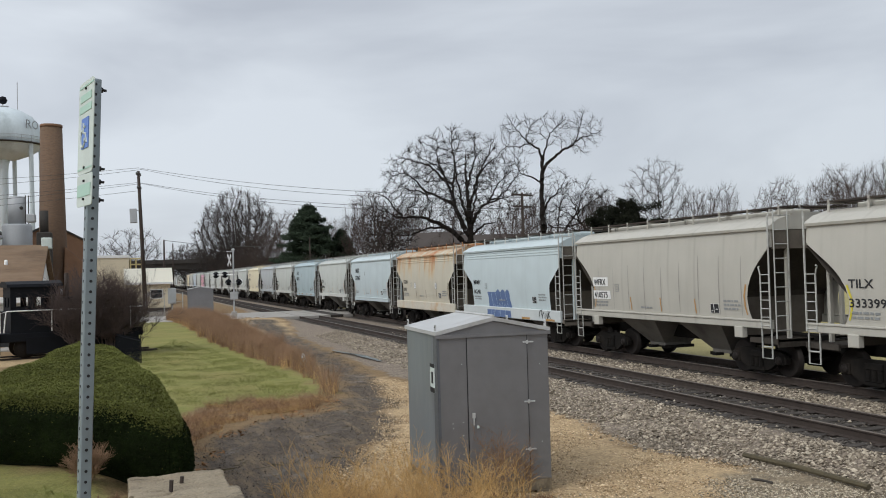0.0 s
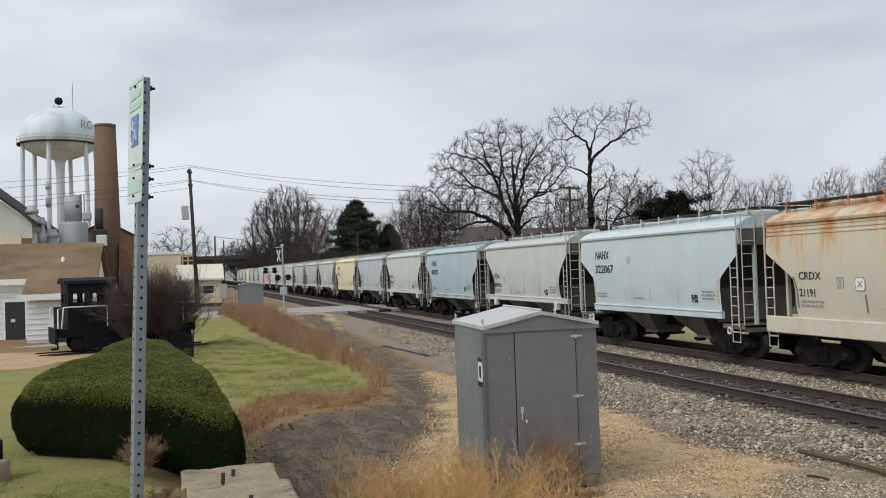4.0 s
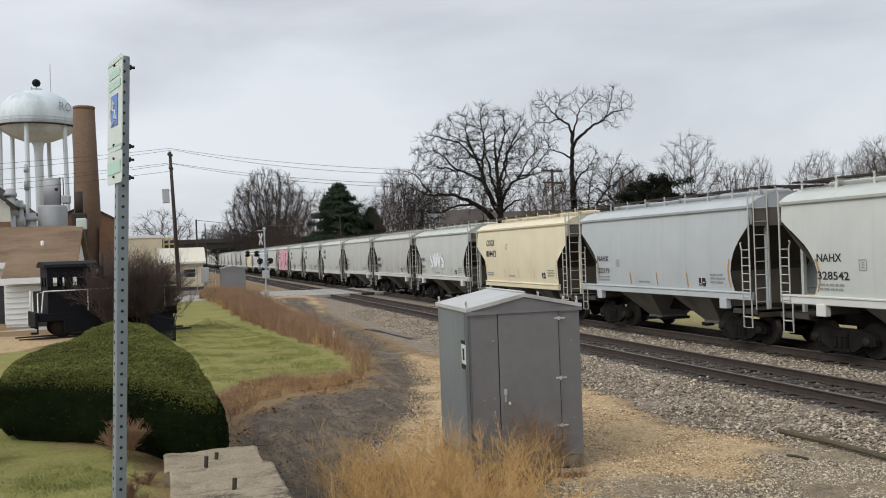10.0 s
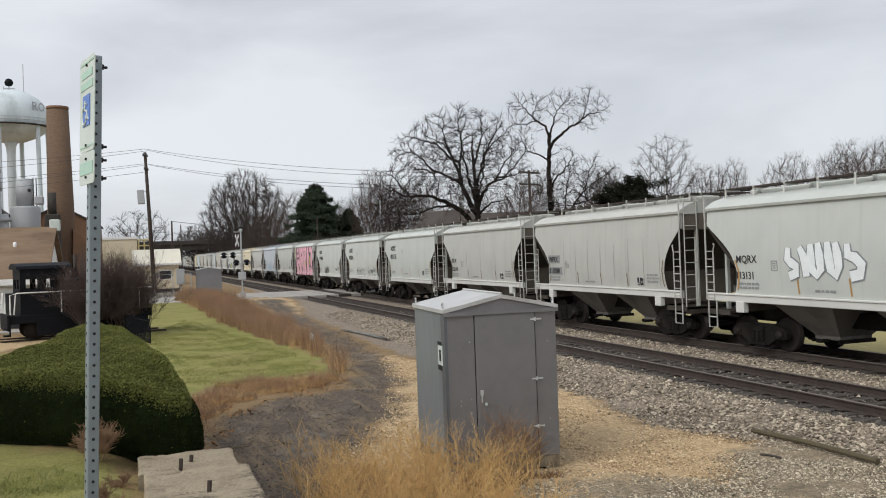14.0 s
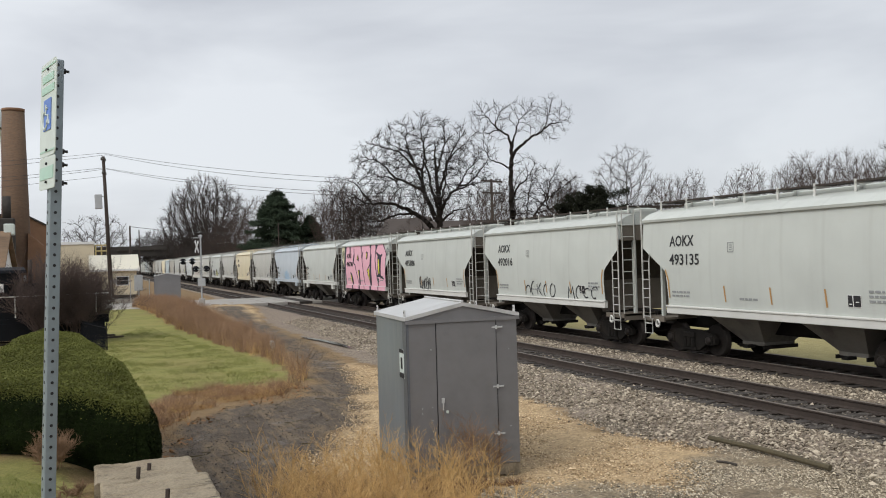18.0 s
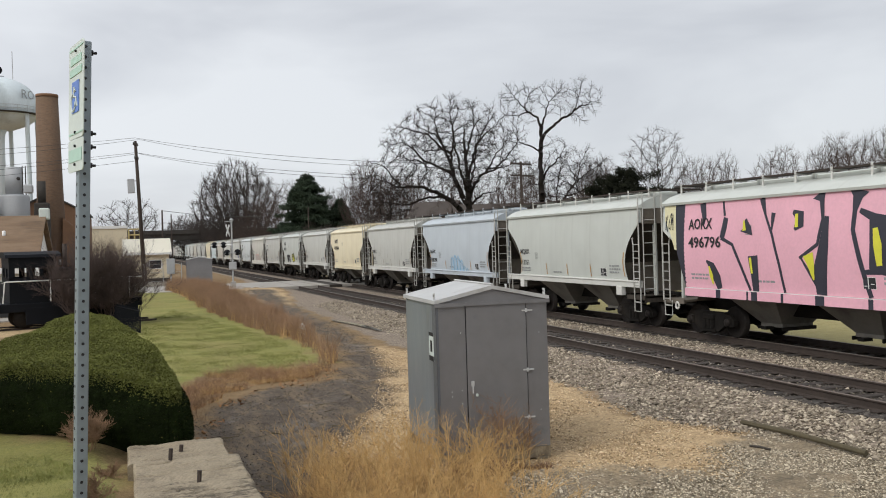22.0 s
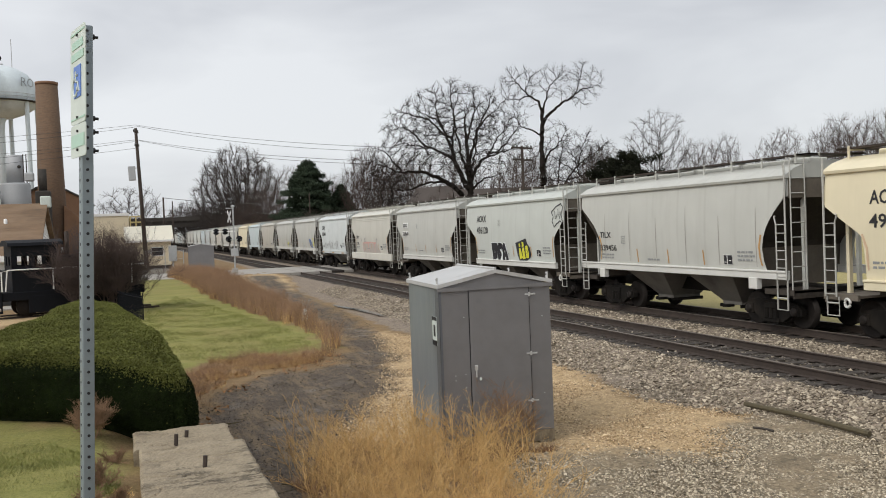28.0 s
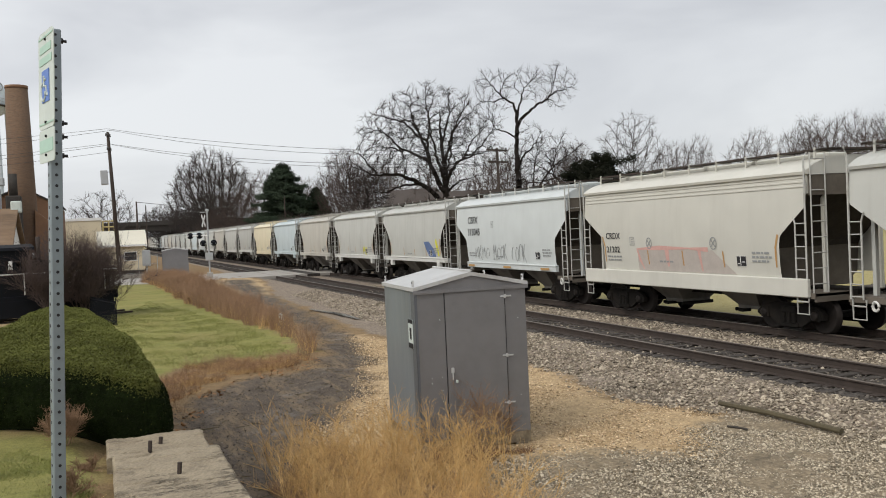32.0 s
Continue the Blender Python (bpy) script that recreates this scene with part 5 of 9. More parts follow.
# car by car, front of the train first: colour, end shape, reporting mark, looks
CARS = [
    ("grey", "round", None, {}, "weathered grey covered hopper car"),
    ("grey_green", "round", None, {}, "pale grey-green covered hopper car"),
    ("beige", "round", None, {}, "grey-beige covered hopper car"),
    ("beige", "round", ("TILX", "333399"), {"strip": "strip_lime"}, "grey-beige covered hopper car with yellow reflective strips"),
    ("beige", "round", ("WFRX", "410575"), {"placard": "placard", "seams": 9}, "dirty grey-beige covered hopper car with white number patches"),
    ("ice", "straight", ("MRMX", "16548"), {"stripes": False, "fascia": "white", "ribbed": True}, "pale ice-blue covered hopper car with blue graffiti"),
    ("rusty", "straight", ("CRDX", "21191"), {"ribbed": True, "fascia": "rust_sill", "strip": "old_strip"}, "cream covered hopper car streaked with rust"),
    ("ice", "straight", ("NAHX", "322067"), {"big": True, "strip": "pale_strip"}, "pale blue covered hopper car"),
    ("grey_green", "round", ("FCTX", "805956"), {"seams": 5}, "grey-green covered hopper car with orange-yellow strips"),
    ("blue", "straight", ("FURX", "808375"), {"big": True, "stripes": False}, "light blue covered hopper car with orange sill strips"),
    ("grey_green", "round", ("NAHX", "328542"), {}, "pale grey-green covered hopper car with orange-yellow strips"),
    ("blue_grey", "round", ("NAHX", "322119"), {}, "blue-grey covered hopper car"),
    ("yellow", "straight", ("COOX", "804412"), {"big": True, "strip": "pale_strip"}, "pale yellow covered hopper car"),
    ("grey_green", "round", ("MQRX", "113131"), {}, "pale grey covered hopper car with white bubble graffiti"),
    ("grey", "round", ("WFRX", "810388"), {"placard": "ink_pale", "seams": 9, "strip": "old_strip"}, "streaked grey covered hopper car with browned strips"),
    ("grey", "round", ("TILX", "322118"), {"seams": 5, "strip": "old_strip"}, "streaked grey covered hopper car"),
    ("grey_green", "straight", ("AOKX", "493135"), {"big": True}, "pale grey-green covered hopper car with large black letters"),
    ("grey_green", "straight", ("AOKX", "492016"), {"big": True}, "pale grey-green covered hopper car with thin black scrawl"),
    ("grey_green", "straight", ("AOKX", "495886"), {"big": True}, "pale grey-green covered hopper car with a small black tag"),
    ("grey_green", "straight", ("AOKX", "496796"), {"big": True, "text_out": 0.032, "stripes": False}, "covered hopper car sprayed with large pink letters"),
    ("grey_green", "round", ("MQRX", "113351"), {}, "grey covered hopper car with orange-yellow strips"),
    ("pale_blue", "round", ("NAHX", "328236"), {}, "pale blue covered hopper car with a faint blue tag"),
    ("grey", "round", ("FMSX", "443"), {"seams": 6, "strip": "old_strip"}, "dull grey covered hopper car"),
    ("yellow", "straight", ("AOKX", "493764"), {"big": True, "strip": "pale_strip"}, "pale yellow covered hopper car with faint orange strips"),
    ("grey", "round", ("TILX", "339456"), {"seams": 6}, "pale grey covered hopper car with dark seams"),
    ("grey_green", "straight", ("AOKX", "496120"), {"big": True}, "pale grey-green covered hopper car with black and yellow graffiti"),
    ("grey", "straight", ("SOXX", "328568"), {"placard": "placard", "big": True}, "pale grey covered hopper car with white number patches"),
    ("cream_car", "straight", ("CRDX", "21202"), {"ribbed": True, "fascia": "cream_car"}, "cream-grey covered hopper car with a red-edged sprayed band"),
    ("white", "straight", ("CBFX", "315045"), {"big": True, "stripes": False}, "off-white covered hopper car with thin tags low on the side"),
    ("grey", "round", None, {}, "grey covered hopper car with a small blue and yellow tag"),
    ("grey", "round", None, {"seams": 4}, "grey covered hopper car with faded lettering"),
    ("beige", "round", None, {}, "grey-beige covered hopper car"),
    ("ice", "round", None, {"stripes": False}, "pale blue covered hopper car"),
    ("yellow", "straight", None, {"stripes": False}, "pale yellow covered hopper car"),
    ("grey", "round", None, {}, "grey covered hopper car"),
]
TRAIN = []
for k, (y0, y1) in enumerate(zip(GAPS, GAPS[1:])):
    if k < len(CARS):
        colour, cut, text, more, label = CARS[k]
    else:
        colour = ("grey_green", "grey", "grey", "ice", "beige", "grey_green", "white", "grey")[(k * 5) % 8]
        cut, text, more, label = ("round", "straight")[k % 2], None, {}, "covered hopper car in faded pale paint"
    TRAIN.append(build_car(k, y0, y1, colour, cut, text, label=label, **more))



def arches(n, y, z, w, h, width, seed, lean=0.1):
    """A run of rounded loops like quick hand lettering."""
    r = random.Random(seed)
    out = []
    for k in range(n):
        y0, d = y - k * w / n, 0.8 * w / n
        hh, z0 = h * r.uniform(0.7, 1.1), z + r.uniform(-0.05, 0.05)
        kind = r.choice("moslzzk")
        if kind in "zk":
            zig = ((0, 0), (0.15, 1), (0.5, 0.35), (0.85, 1.05), (1, 0)) if kind == "z" else ((0.1, 0), (0.1, 1), (0.15, 0.45), (0.9, 1.1), (0.3, 0.5), (1.0, -0.1))
            out.append([(y0 - d * a, z0 + hh * b, width * r.uniform(0.8, 1.2)) for a, b in zig])
            continue
        turn = {"m": (200, -30), "o": (90, 420), "s": (40, 300), "l": (250, 90)}[kind]
        st = []
        for j in range(13):
            a = radians(turn[0] + (turn[1] - turn[0]) * j / 12)
            v = 0.5 + 0.5 * math.sin(a)
            st.append((y0 - d * (0.5 + 0.5 * math.cos(a)) - lean * v, z0 + hh * v, width * r.uniform(0.8, 1.2)))
        if kind in "ml":
            st = [(st[0][0] + 0.02, z0, width)] + st
        out.append(st)
    return out


def bulb(car, y, z, w, h, tilt, fill_m, edge_m, label, out=0.012, skirt=False, rim=0.035, waist=0.9):
    """One fat rounded upright letter with its outline."""
    prof = [(0.0, 0.55), (0.06, 0.92), (0.25, 1.0), (0.5, waist), (0.78, 1.0), (0.94, 0.8), (1.0, 0.45)]
    if edge_m:
        spray(car, [[(y + tilt * t, z + h * t, w * q) for t, q in prof]], edge_m, "outline of the " + label, out, skirt=skirt)
    spray(car, [[(y + tilt * t, z + rim + (h - 2 * rim) * t, w * q - 2 * rim) for t, q in prof]], fill_m, label, out + 0.005, skirt=skirt)


# blue throw-up over the side and the deep sill
c = TRAIN[5]
fill(c, [(0.99, 2.12, -0.62), (1.44, 2.10, -0.52), (1.75, 2.05, -0.40), (2.10, 2.18, -0.12)], "g_blue", "blue block letters", 0.008, True)
for y, w in ((0.92, 0.50), (0.38, 0.60), (-0.12, 0.50)):
    spray(c, [[(y + 0.02, 1.75, w), (y, 2.0, w), (y, 2.14, w * 0.75), (y, 2.22, w * 0.3)]], "g_blue", "rounded top of a blue letter", 0.010)
for a, b, d in ((1.72, 1.56, 1.68), (1.20, 1.05, 1.28), (0.66, 0.48, 0.60), (0.10, -0.10, 0.08)):
    spray(c, [[(a, 2.08, 0.022), ((a + b) / 2, 1.80, 0.022), (b, 1.50, 0.022), (d, 1.00, 0.022)]], "g_pale_blue", "pale line between the letters", 0.016, skirt=True)
for y in (1.62, 0.98, 0.36):
    spray(c, [[(y, 1.46, 0.022), (y - 0.14, 1.58, 0.022), (y - 0.30, 1.47, 0.022), (y - 0.28, 1.2, 0.022)]], "g_pale_blue", "pale curl on the letters", 0.017, skirt=True)
spray(c, arches(4, -3.4, 1.10, 1.1, 0.26, 0.045, 2), "g_black", "thin black tag on the sill", 0.012, skirt=True)
for y in (3.9, -2.1, -4.4):
    part("sill_strip", boxes((-1.624, -1.617, y - 0.40, y + 0.40, 1.0, 1.08)), "stripe", c, "orange reflective strip")
c = TRAIN[9]
for y in (4.2, 2.6, 1.0, -1.2, -3.3):
    part("sill_strip", boxes((-1.612, -1.603, y - 0.30, y + 0.30, 1.36, 1.43)), "stripe", c, "orange reflective strip")
c = TRAIN[28]
for y in (3.6, -0.2, -3.6):
    part("sill_strip", boxes((-1.612, -1.603, y - 0.35, y + 0.35, 1.27, 1.35)), "stripe", c, "orange reflective strip")

c = TRAIN[13]
for w, m, out, label in ((0.33, "g_grey", 0.012, "grey outline of the white letters"), (0.25, "g_white", 0.019, "white bubble letters")):
    spray(c, [[(y, z, w * q) for y, z, q in st] for st in (
        [(1.74, 2.84, 0.7), (1.76, 2.55, 1), (1.62, 2.44, 1), (1.46, 2.36, 1), (1.46, 2.18, 1), (1.72, 2.10, 0.9)],
        [(1.32, 2.84, 0.7), (1.18, 2.62, 1), (1.12, 2.36, 1), (1.10, 2.10, 0.9)],
        [(0.93, 2.92, 0.7), (0.92, 2.62, 1.1), (0.90, 2.30, 1.1), (0.74, 2.14, 0.9), (0.60, 2.30, 1), (0.62, 2.62, 1.1), (0.68, 2.94, 0.7)],
        [(0.36, 2.96, 0.7), (0.32, 2.62, 1.1), (0.26, 2.30, 1.1), (0.10, 2.14, 0.9), (0.00, 2.36, 1), (0.03, 2.66, 1.1), (0.10, 2.94, 0.7)],
        [(-0.28, 2.90, 0.7), (-0.30, 2.64, 1), (-0.52, 2.58, 1), (-0.72, 2.40, 1.1), (-0.66, 2.18, 1.1), (-0.36, 2.12, 1)])], m, label, out)

c = TRAIN[17]
spray(c, arches(5, 1.5, SILL + 0.08, 2.5, 0.52, 0.05, 57), "g_black", "thin black scrawl")
spray(c, arches(4, -1.9, SILL + 0.08, 2.1, 0.45, 0.05, 58), "g_black", "thin black scrawl")
c = TRAIN[18]
for seed, out in ((5, 0.014), (6, 0.016)):
    spray(c, arches(5, 1.74, SILL + 0.08, 1.6, 0.58, 0.045, seed), "g_black", "small black outlined tag", out)

# the pink piece fills almost the whole side
c = TRAIN[19]
fill(c, [(1.47, 4.16, -4.36), (2.35, 4.14, -4.48), (2.85, 4.14, -4.52), (3.40, 4.14, -4.66), (3.70, 4.14, -4.40), (3.98, 4.14, -4.0)], "pink", "large pink spray-painted letters", 0.012)
fill(c, [(1.47, 4.16, 4.12), (2.5, 4.50, 4.12), (3.3, 4.55, 4.12), (3.98, 4.62, 4.12)], "g_dark", "dark edge of the letters", 0.012)
fill(c, [(2.6, 4.62, 4.52), (3.1, 4.85, 4.56), (3.5, 5.15, 4.58), (3.95, 5.2, 4.62)], "g_cream", "pale yellow overspray", 0.010)
part("graffiti", boxes((-1.612, -1.603, -4.35, 4.12, 1.22, 1.455)), "pink", c, "pink paint on the sill")
for y, w in ((2.52, 0.2), (1.26, 0.07), (0.98, 0.24), (-0.10, 0.09), (-1.42, 0.30), (-3.00, 0.14)):
    part("graffiti", boxes((-1.617, -1.613, y - w / 2, y + w / 2, 1.22, 1.455)), "g_dark", c, "black outline on the sill")
spray(c, [
    [(3.24, 3.96, 0.28), (3.14, 3.55, 0.20), (3.18, 3.28, 0.05)],
    [(2.29, 3.96, 0.07), (2.20, 3.55, 0.10)], [(2.14, 3.50, 0.20), (2.22, 3.2, 0.22), (2.32, 2.92, 0.20)],
    [(2.36, 2.93, 0.10), (1.86, 2.74, 0.10), (1.50, 2.10, 0.10), (1.20, 1.48, 0.10)],
    [(3.06, 2.28, 0.06), (2.80, 2.12, 0.26), (2.62, 1.80, 0.34), (2.52, 1.48, 0.22)],
    [(1.28, 3.44, 0.06), (1.22, 3.2, 0.30), (1.26, 3.04, 0.52)],
    [(1.02, 2.43, 0.40), (0.98, 1.9, 0.30), (0.98, 1.46, 0.24)],
    [(0.66, 3.97, 0.22), (0.50, 3.5, 0.08), (0.25, 3.0, 0.09), (0.0, 2.2, 0.09), (-0.14, 1.48, 0.09)],
    [(0.20, 3.56, 0.16), (0.26, 3.1, 0.06)],
    [(-0.52, 3.56, 0.10), (-0.76, 3.45, 0.34), (-0.76, 3.24, 0.32), (-0.58, 3.10, 0.08)],
    [(-1.40, 3.97, 0.48), (-1.50, 3.80, 0.16), (-1.55, 3.35, 0.10), (-1.37, 2.72, 0.10), (-0.74, 2.38, 0.08)],
    [(-1.68, 3.40, 0.14), (-1.58, 2.7, 0.30), (-1.44, 2.1, 0.44), (-1.42, 1.48, 0.34)],
    [(-0.80, 2.38, 0.06), (-1.30, 1.70, 0.12)],
    [(-2.66, 3.98, 0.60), (-2.62, 3.82, 0.30), (-2.55, 3.5, 0.14), (-2.50, 3.05, 0.13), (-2.70, 2.3, 0.14), (-2.95, 1.48, 0.14)],
    [(-2.70, 3.50, 0.12), (-3.15, 3.30, 0.22), (-3.55, 3.24, 0.20), (-3.92, 3.36, 0.10)],
    [(-3.36, 3.22, 0.75), (-3.30, 2.7, 0.62), (-3.26, 2.12, 0.62)],
    [(-2.72, 2.06, 0.10), (-3.30, 2.10, 0.16), (-3.75, 2.02, 0.14), (-4.08, 1.90, 0.06)],
    [(-3.95, 3.97, 0.12), (-4.40, 3.62, 0.06), (-4.66, 3.38, 0.08), (-4.50, 2.85, 0.07), (-4.46, 2.35, 0.06), (-4.36, 1.48, 0.06)]],
    "g_dark", "black outlines and gaps of the letters", 0.020)
spray(c, [[(2.94, 2.12, 0.06), (2.86, 1.86, 0.16), (2.80, 1.60, 0.05)], [(1.36, 3.40, 0.05), (1.34, 3.12, 0.14)], [(1.12, 2.38, 0.10), (1.08, 1.95, 0.08)],
          [(-0.66, 3.50, 0.10), (-0.66, 3.16, 0.12)], [(-1.05, 2.48, 0.36), (-1.14, 2.2, 0.22), (-1.20, 1.84, 0.05)], [(-3.16, 3.08, 0.14), (-3.22, 2.7, 0.24), (-3.26, 2.22, 0.16)]],
      "g_yellow", "yellow insides of the letters", 0.027)
spray(c, arches(3, -4.55, 3.35, 0.55, 0.5, 0.035, 31), "g_black", "thin signature tag", 0.016)
spray(c, arches(3, 5.1, 3.2, 0.42, 0.45, 0.03, 33), "g_black", "thin signature tag", 0.018)

c = TRAIN[21]
for k, (y, w, h) in enumerate(((0.42, 0.5, 0.85), (-0.02, 0.46, 0.95), (-0.46, 0.5, 0.92), (-0.9, 0.46, 0.7))):
    spray(c, [[(y + 0.2, 1.5, 0.05), (y + 0.22, 1.5 + 0.7 * h, 0.05), (y, 1.42 + h, 0.05), (y - 0.2, 1.5 + 0.7 * h, 0.05), (y - 0.16, 1.5, 0.05), (y, 1.46, 0.05)]], "g_sky", "light blue spray outline", 0.016)
    spray(c, [[(y, 1.5, 0.34), (y, 1.42 + 0.6 * h, 0.34), (y, 1.38 + h, 0.1)]], "g_haze", "pale blue spray fill", 0.012)
spray(c, arches(2, -1.1, 1.5, 0.7, 0.35, 0.04, 9), "g_sky", "thin blue tag", 0.016)

# block letters in black with a white rim, and yellow on black
c = TRAIN[25]
for text, size, y, z, m, edge, wide in (("DYSA", 0.82, 2.02, 1.56, "g_black", "g_white", 1.80),):
    mark(c, words(text, size, edge, wide + 0.12, 0.150), y + 0.06, z - 0.02, name="graffiti", label="white rim of the black letters", out=0.014)
    mark(c, words(text, size, m, wide, 0.115), y, z, name="graffiti", label="fat black spray-painted letters", out=0.024)
fill(c, [(1.48, -0.86, -1.62), (1.60, -0.80, -2.00), (1.75, -0.74, -2.12), (2.05, -0.66, -2.04), (2.24, -0.60, -1.80), (2.32, -1.10, -1.76), (2.42, -1.58, -1.72)], "g_black", "black ground of the yellow letters", 0.012)
spray(c, [[(-1.02, 2.22, 0.10), (-1.05, 1.9, 0.22), (-1.12, 1.56, 0.34)], [(-1.36, 2.28, 0.16), (-1.38, 1.9, 0.24), (-1.42, 1.56, 0.24)], [(-1.72, 2.12, 0.22), (-1.76, 1.85, 0.30), (-1.74, 1.60, 0.26)]], "g_yellow", "acid yellow block letters", 0.018)
spray(c, [[(-0.94, 2.05, 0.05), (-1.25, 2.02, 0.05), (-1.6, 2.1, 0.05)], [(-1.24, 2.2, 0.04), (-1.28, 1.75, 0.04)], [(-1.58, 2.2, 0.05), (-1.58, 1.55, 0.05)], [(-1.72, 1.95, 0.04), (-1.84, 1.9, 0.04), (-1.72, 1.78, 0.04)]], "g_black", "black letter lines on the yellow", 0.024)
spray(c, [[(-4.12, 3.48, 0.05), (-4.5, 3.68, 0.05), (-4.9, 3.78, 0.05), (-5.1, 3.64, 0.05), (-4.96, 3.36, 0.05), (-5.1, 3.1, 0.05)],
          [(-4.12, 3.48, 0.05), (-4.3, 3.3, 0.05), (-4.22, 3.1, 0.05), (-4.4, 2.88, 0.05), (-4.62, 3.0, 0.05), (-4.9, 3.12, 0.05), (-5.1, 3.0, 0.04)],
          [(-4.40, 3.5, 0.04), (-4.52, 3.2, 0.04), (-4.66, 3.4, 0.04)], [(-4.68, 3.6, 0.04), (-4.76, 3.3, 0.04), (-4.9, 3.5, 0.04), (-4.86, 3.2, 0.04)]], "g_black", "thin black tag high on the side")

c = TRAIN[27]
fill(c, [(1.45, 2.0, -2.65), (1.75, 2.02, -2.2), (2.1, 2.0, -1.7)], "g_brown", "grey-brown buffed paint band", 0.008)
spray(c, [[(2.05, 2.12, 0.05), (0.8, 2.16, 0.14), (-0.6, 2.15, 0.05), (-1.5, 2.12, 0.14)], [(2.0, 2.1, 0.08), (1.9, 1.8, 0.12), (1.7, 1.5, 0.04)], [(0.45, 2.1, 0.2), (0.4, 1.6, 0.1)], [(-1.1, 2.1, 0.14), (-1.2, 1.5, 0.06)]], "g_red", "washed red edge of the band", 0.013)
for y in (1.35, -1.75):
    for k in range(12):
        a, b = radians(30 * k), radians(30 * (k + 1))
        spray(c, [[(y + 0.14 * math.cos(a), 2.30 + 0.17 * math.sin(a), 0.03), (y + 0.14 * math.cos(b), 2.30 + 0.17 * math.sin(b), 0.03)]], "ink_pale", "dark ring of a round mark", 0.016, name="round_mark")
    spray(c, [[(y + 0.09, 2.40, 0.035), (y - 0.09, 2.20, 0.035)], [(y - 0.09, 2.40, 0.035), (y + 0.09, 2.20, 0.035)]], "ink_pale", "cross of a round mark", 0.016, name="round_mark")
c = TRAIN[6]
for y in (1.5, -2.2):
    bulb(c, y, 2.16, 0.34, 0.36, 0.0, "placard", "ink_pale", "white round mark", 0.010, rim=0.025, waist=1.05)
    spray(c, [[(y + 0.08, 2.42, 0.03), (y - 0.08, 2.26, 0.03)], [(y - 0.08, 2.42, 0.03), (y + 0.08, 2.26, 0.03)]], "ink_pale", "cross of a round mark", 0.022, name="round_mark")
c = TRAIN[28]
for seed, y, w in ((14, 3.2, 1.6), (15, 1.2, 1.4), (16, -0.6, 1.4)):
    spray(c, arches(4, y, 1.62, w, 0.62, 0.035, seed), "ink_pale", "thin grey tags")
c = TRAIN[29]
fill(c, [(1.62, -2.6, -3.6), (2.0, -2.2, -3.4), (2.4, -1.9, -2.7)], "g_blue", "small blue tag", 0.012)
spray(c, [[(-3.7, 2.5, 0.2), (-3.9, 2.0, 0.3), (-4.0, 1.65, 0.15)]], "g_yellow", "small yellow tag", 0.014)
c = TRAIN[30]
spray(c, arches(2, -2.2, 1.6, 1.0, 0.5, 0.1, 19), "g_yellow", "small faded tag", 0.014)


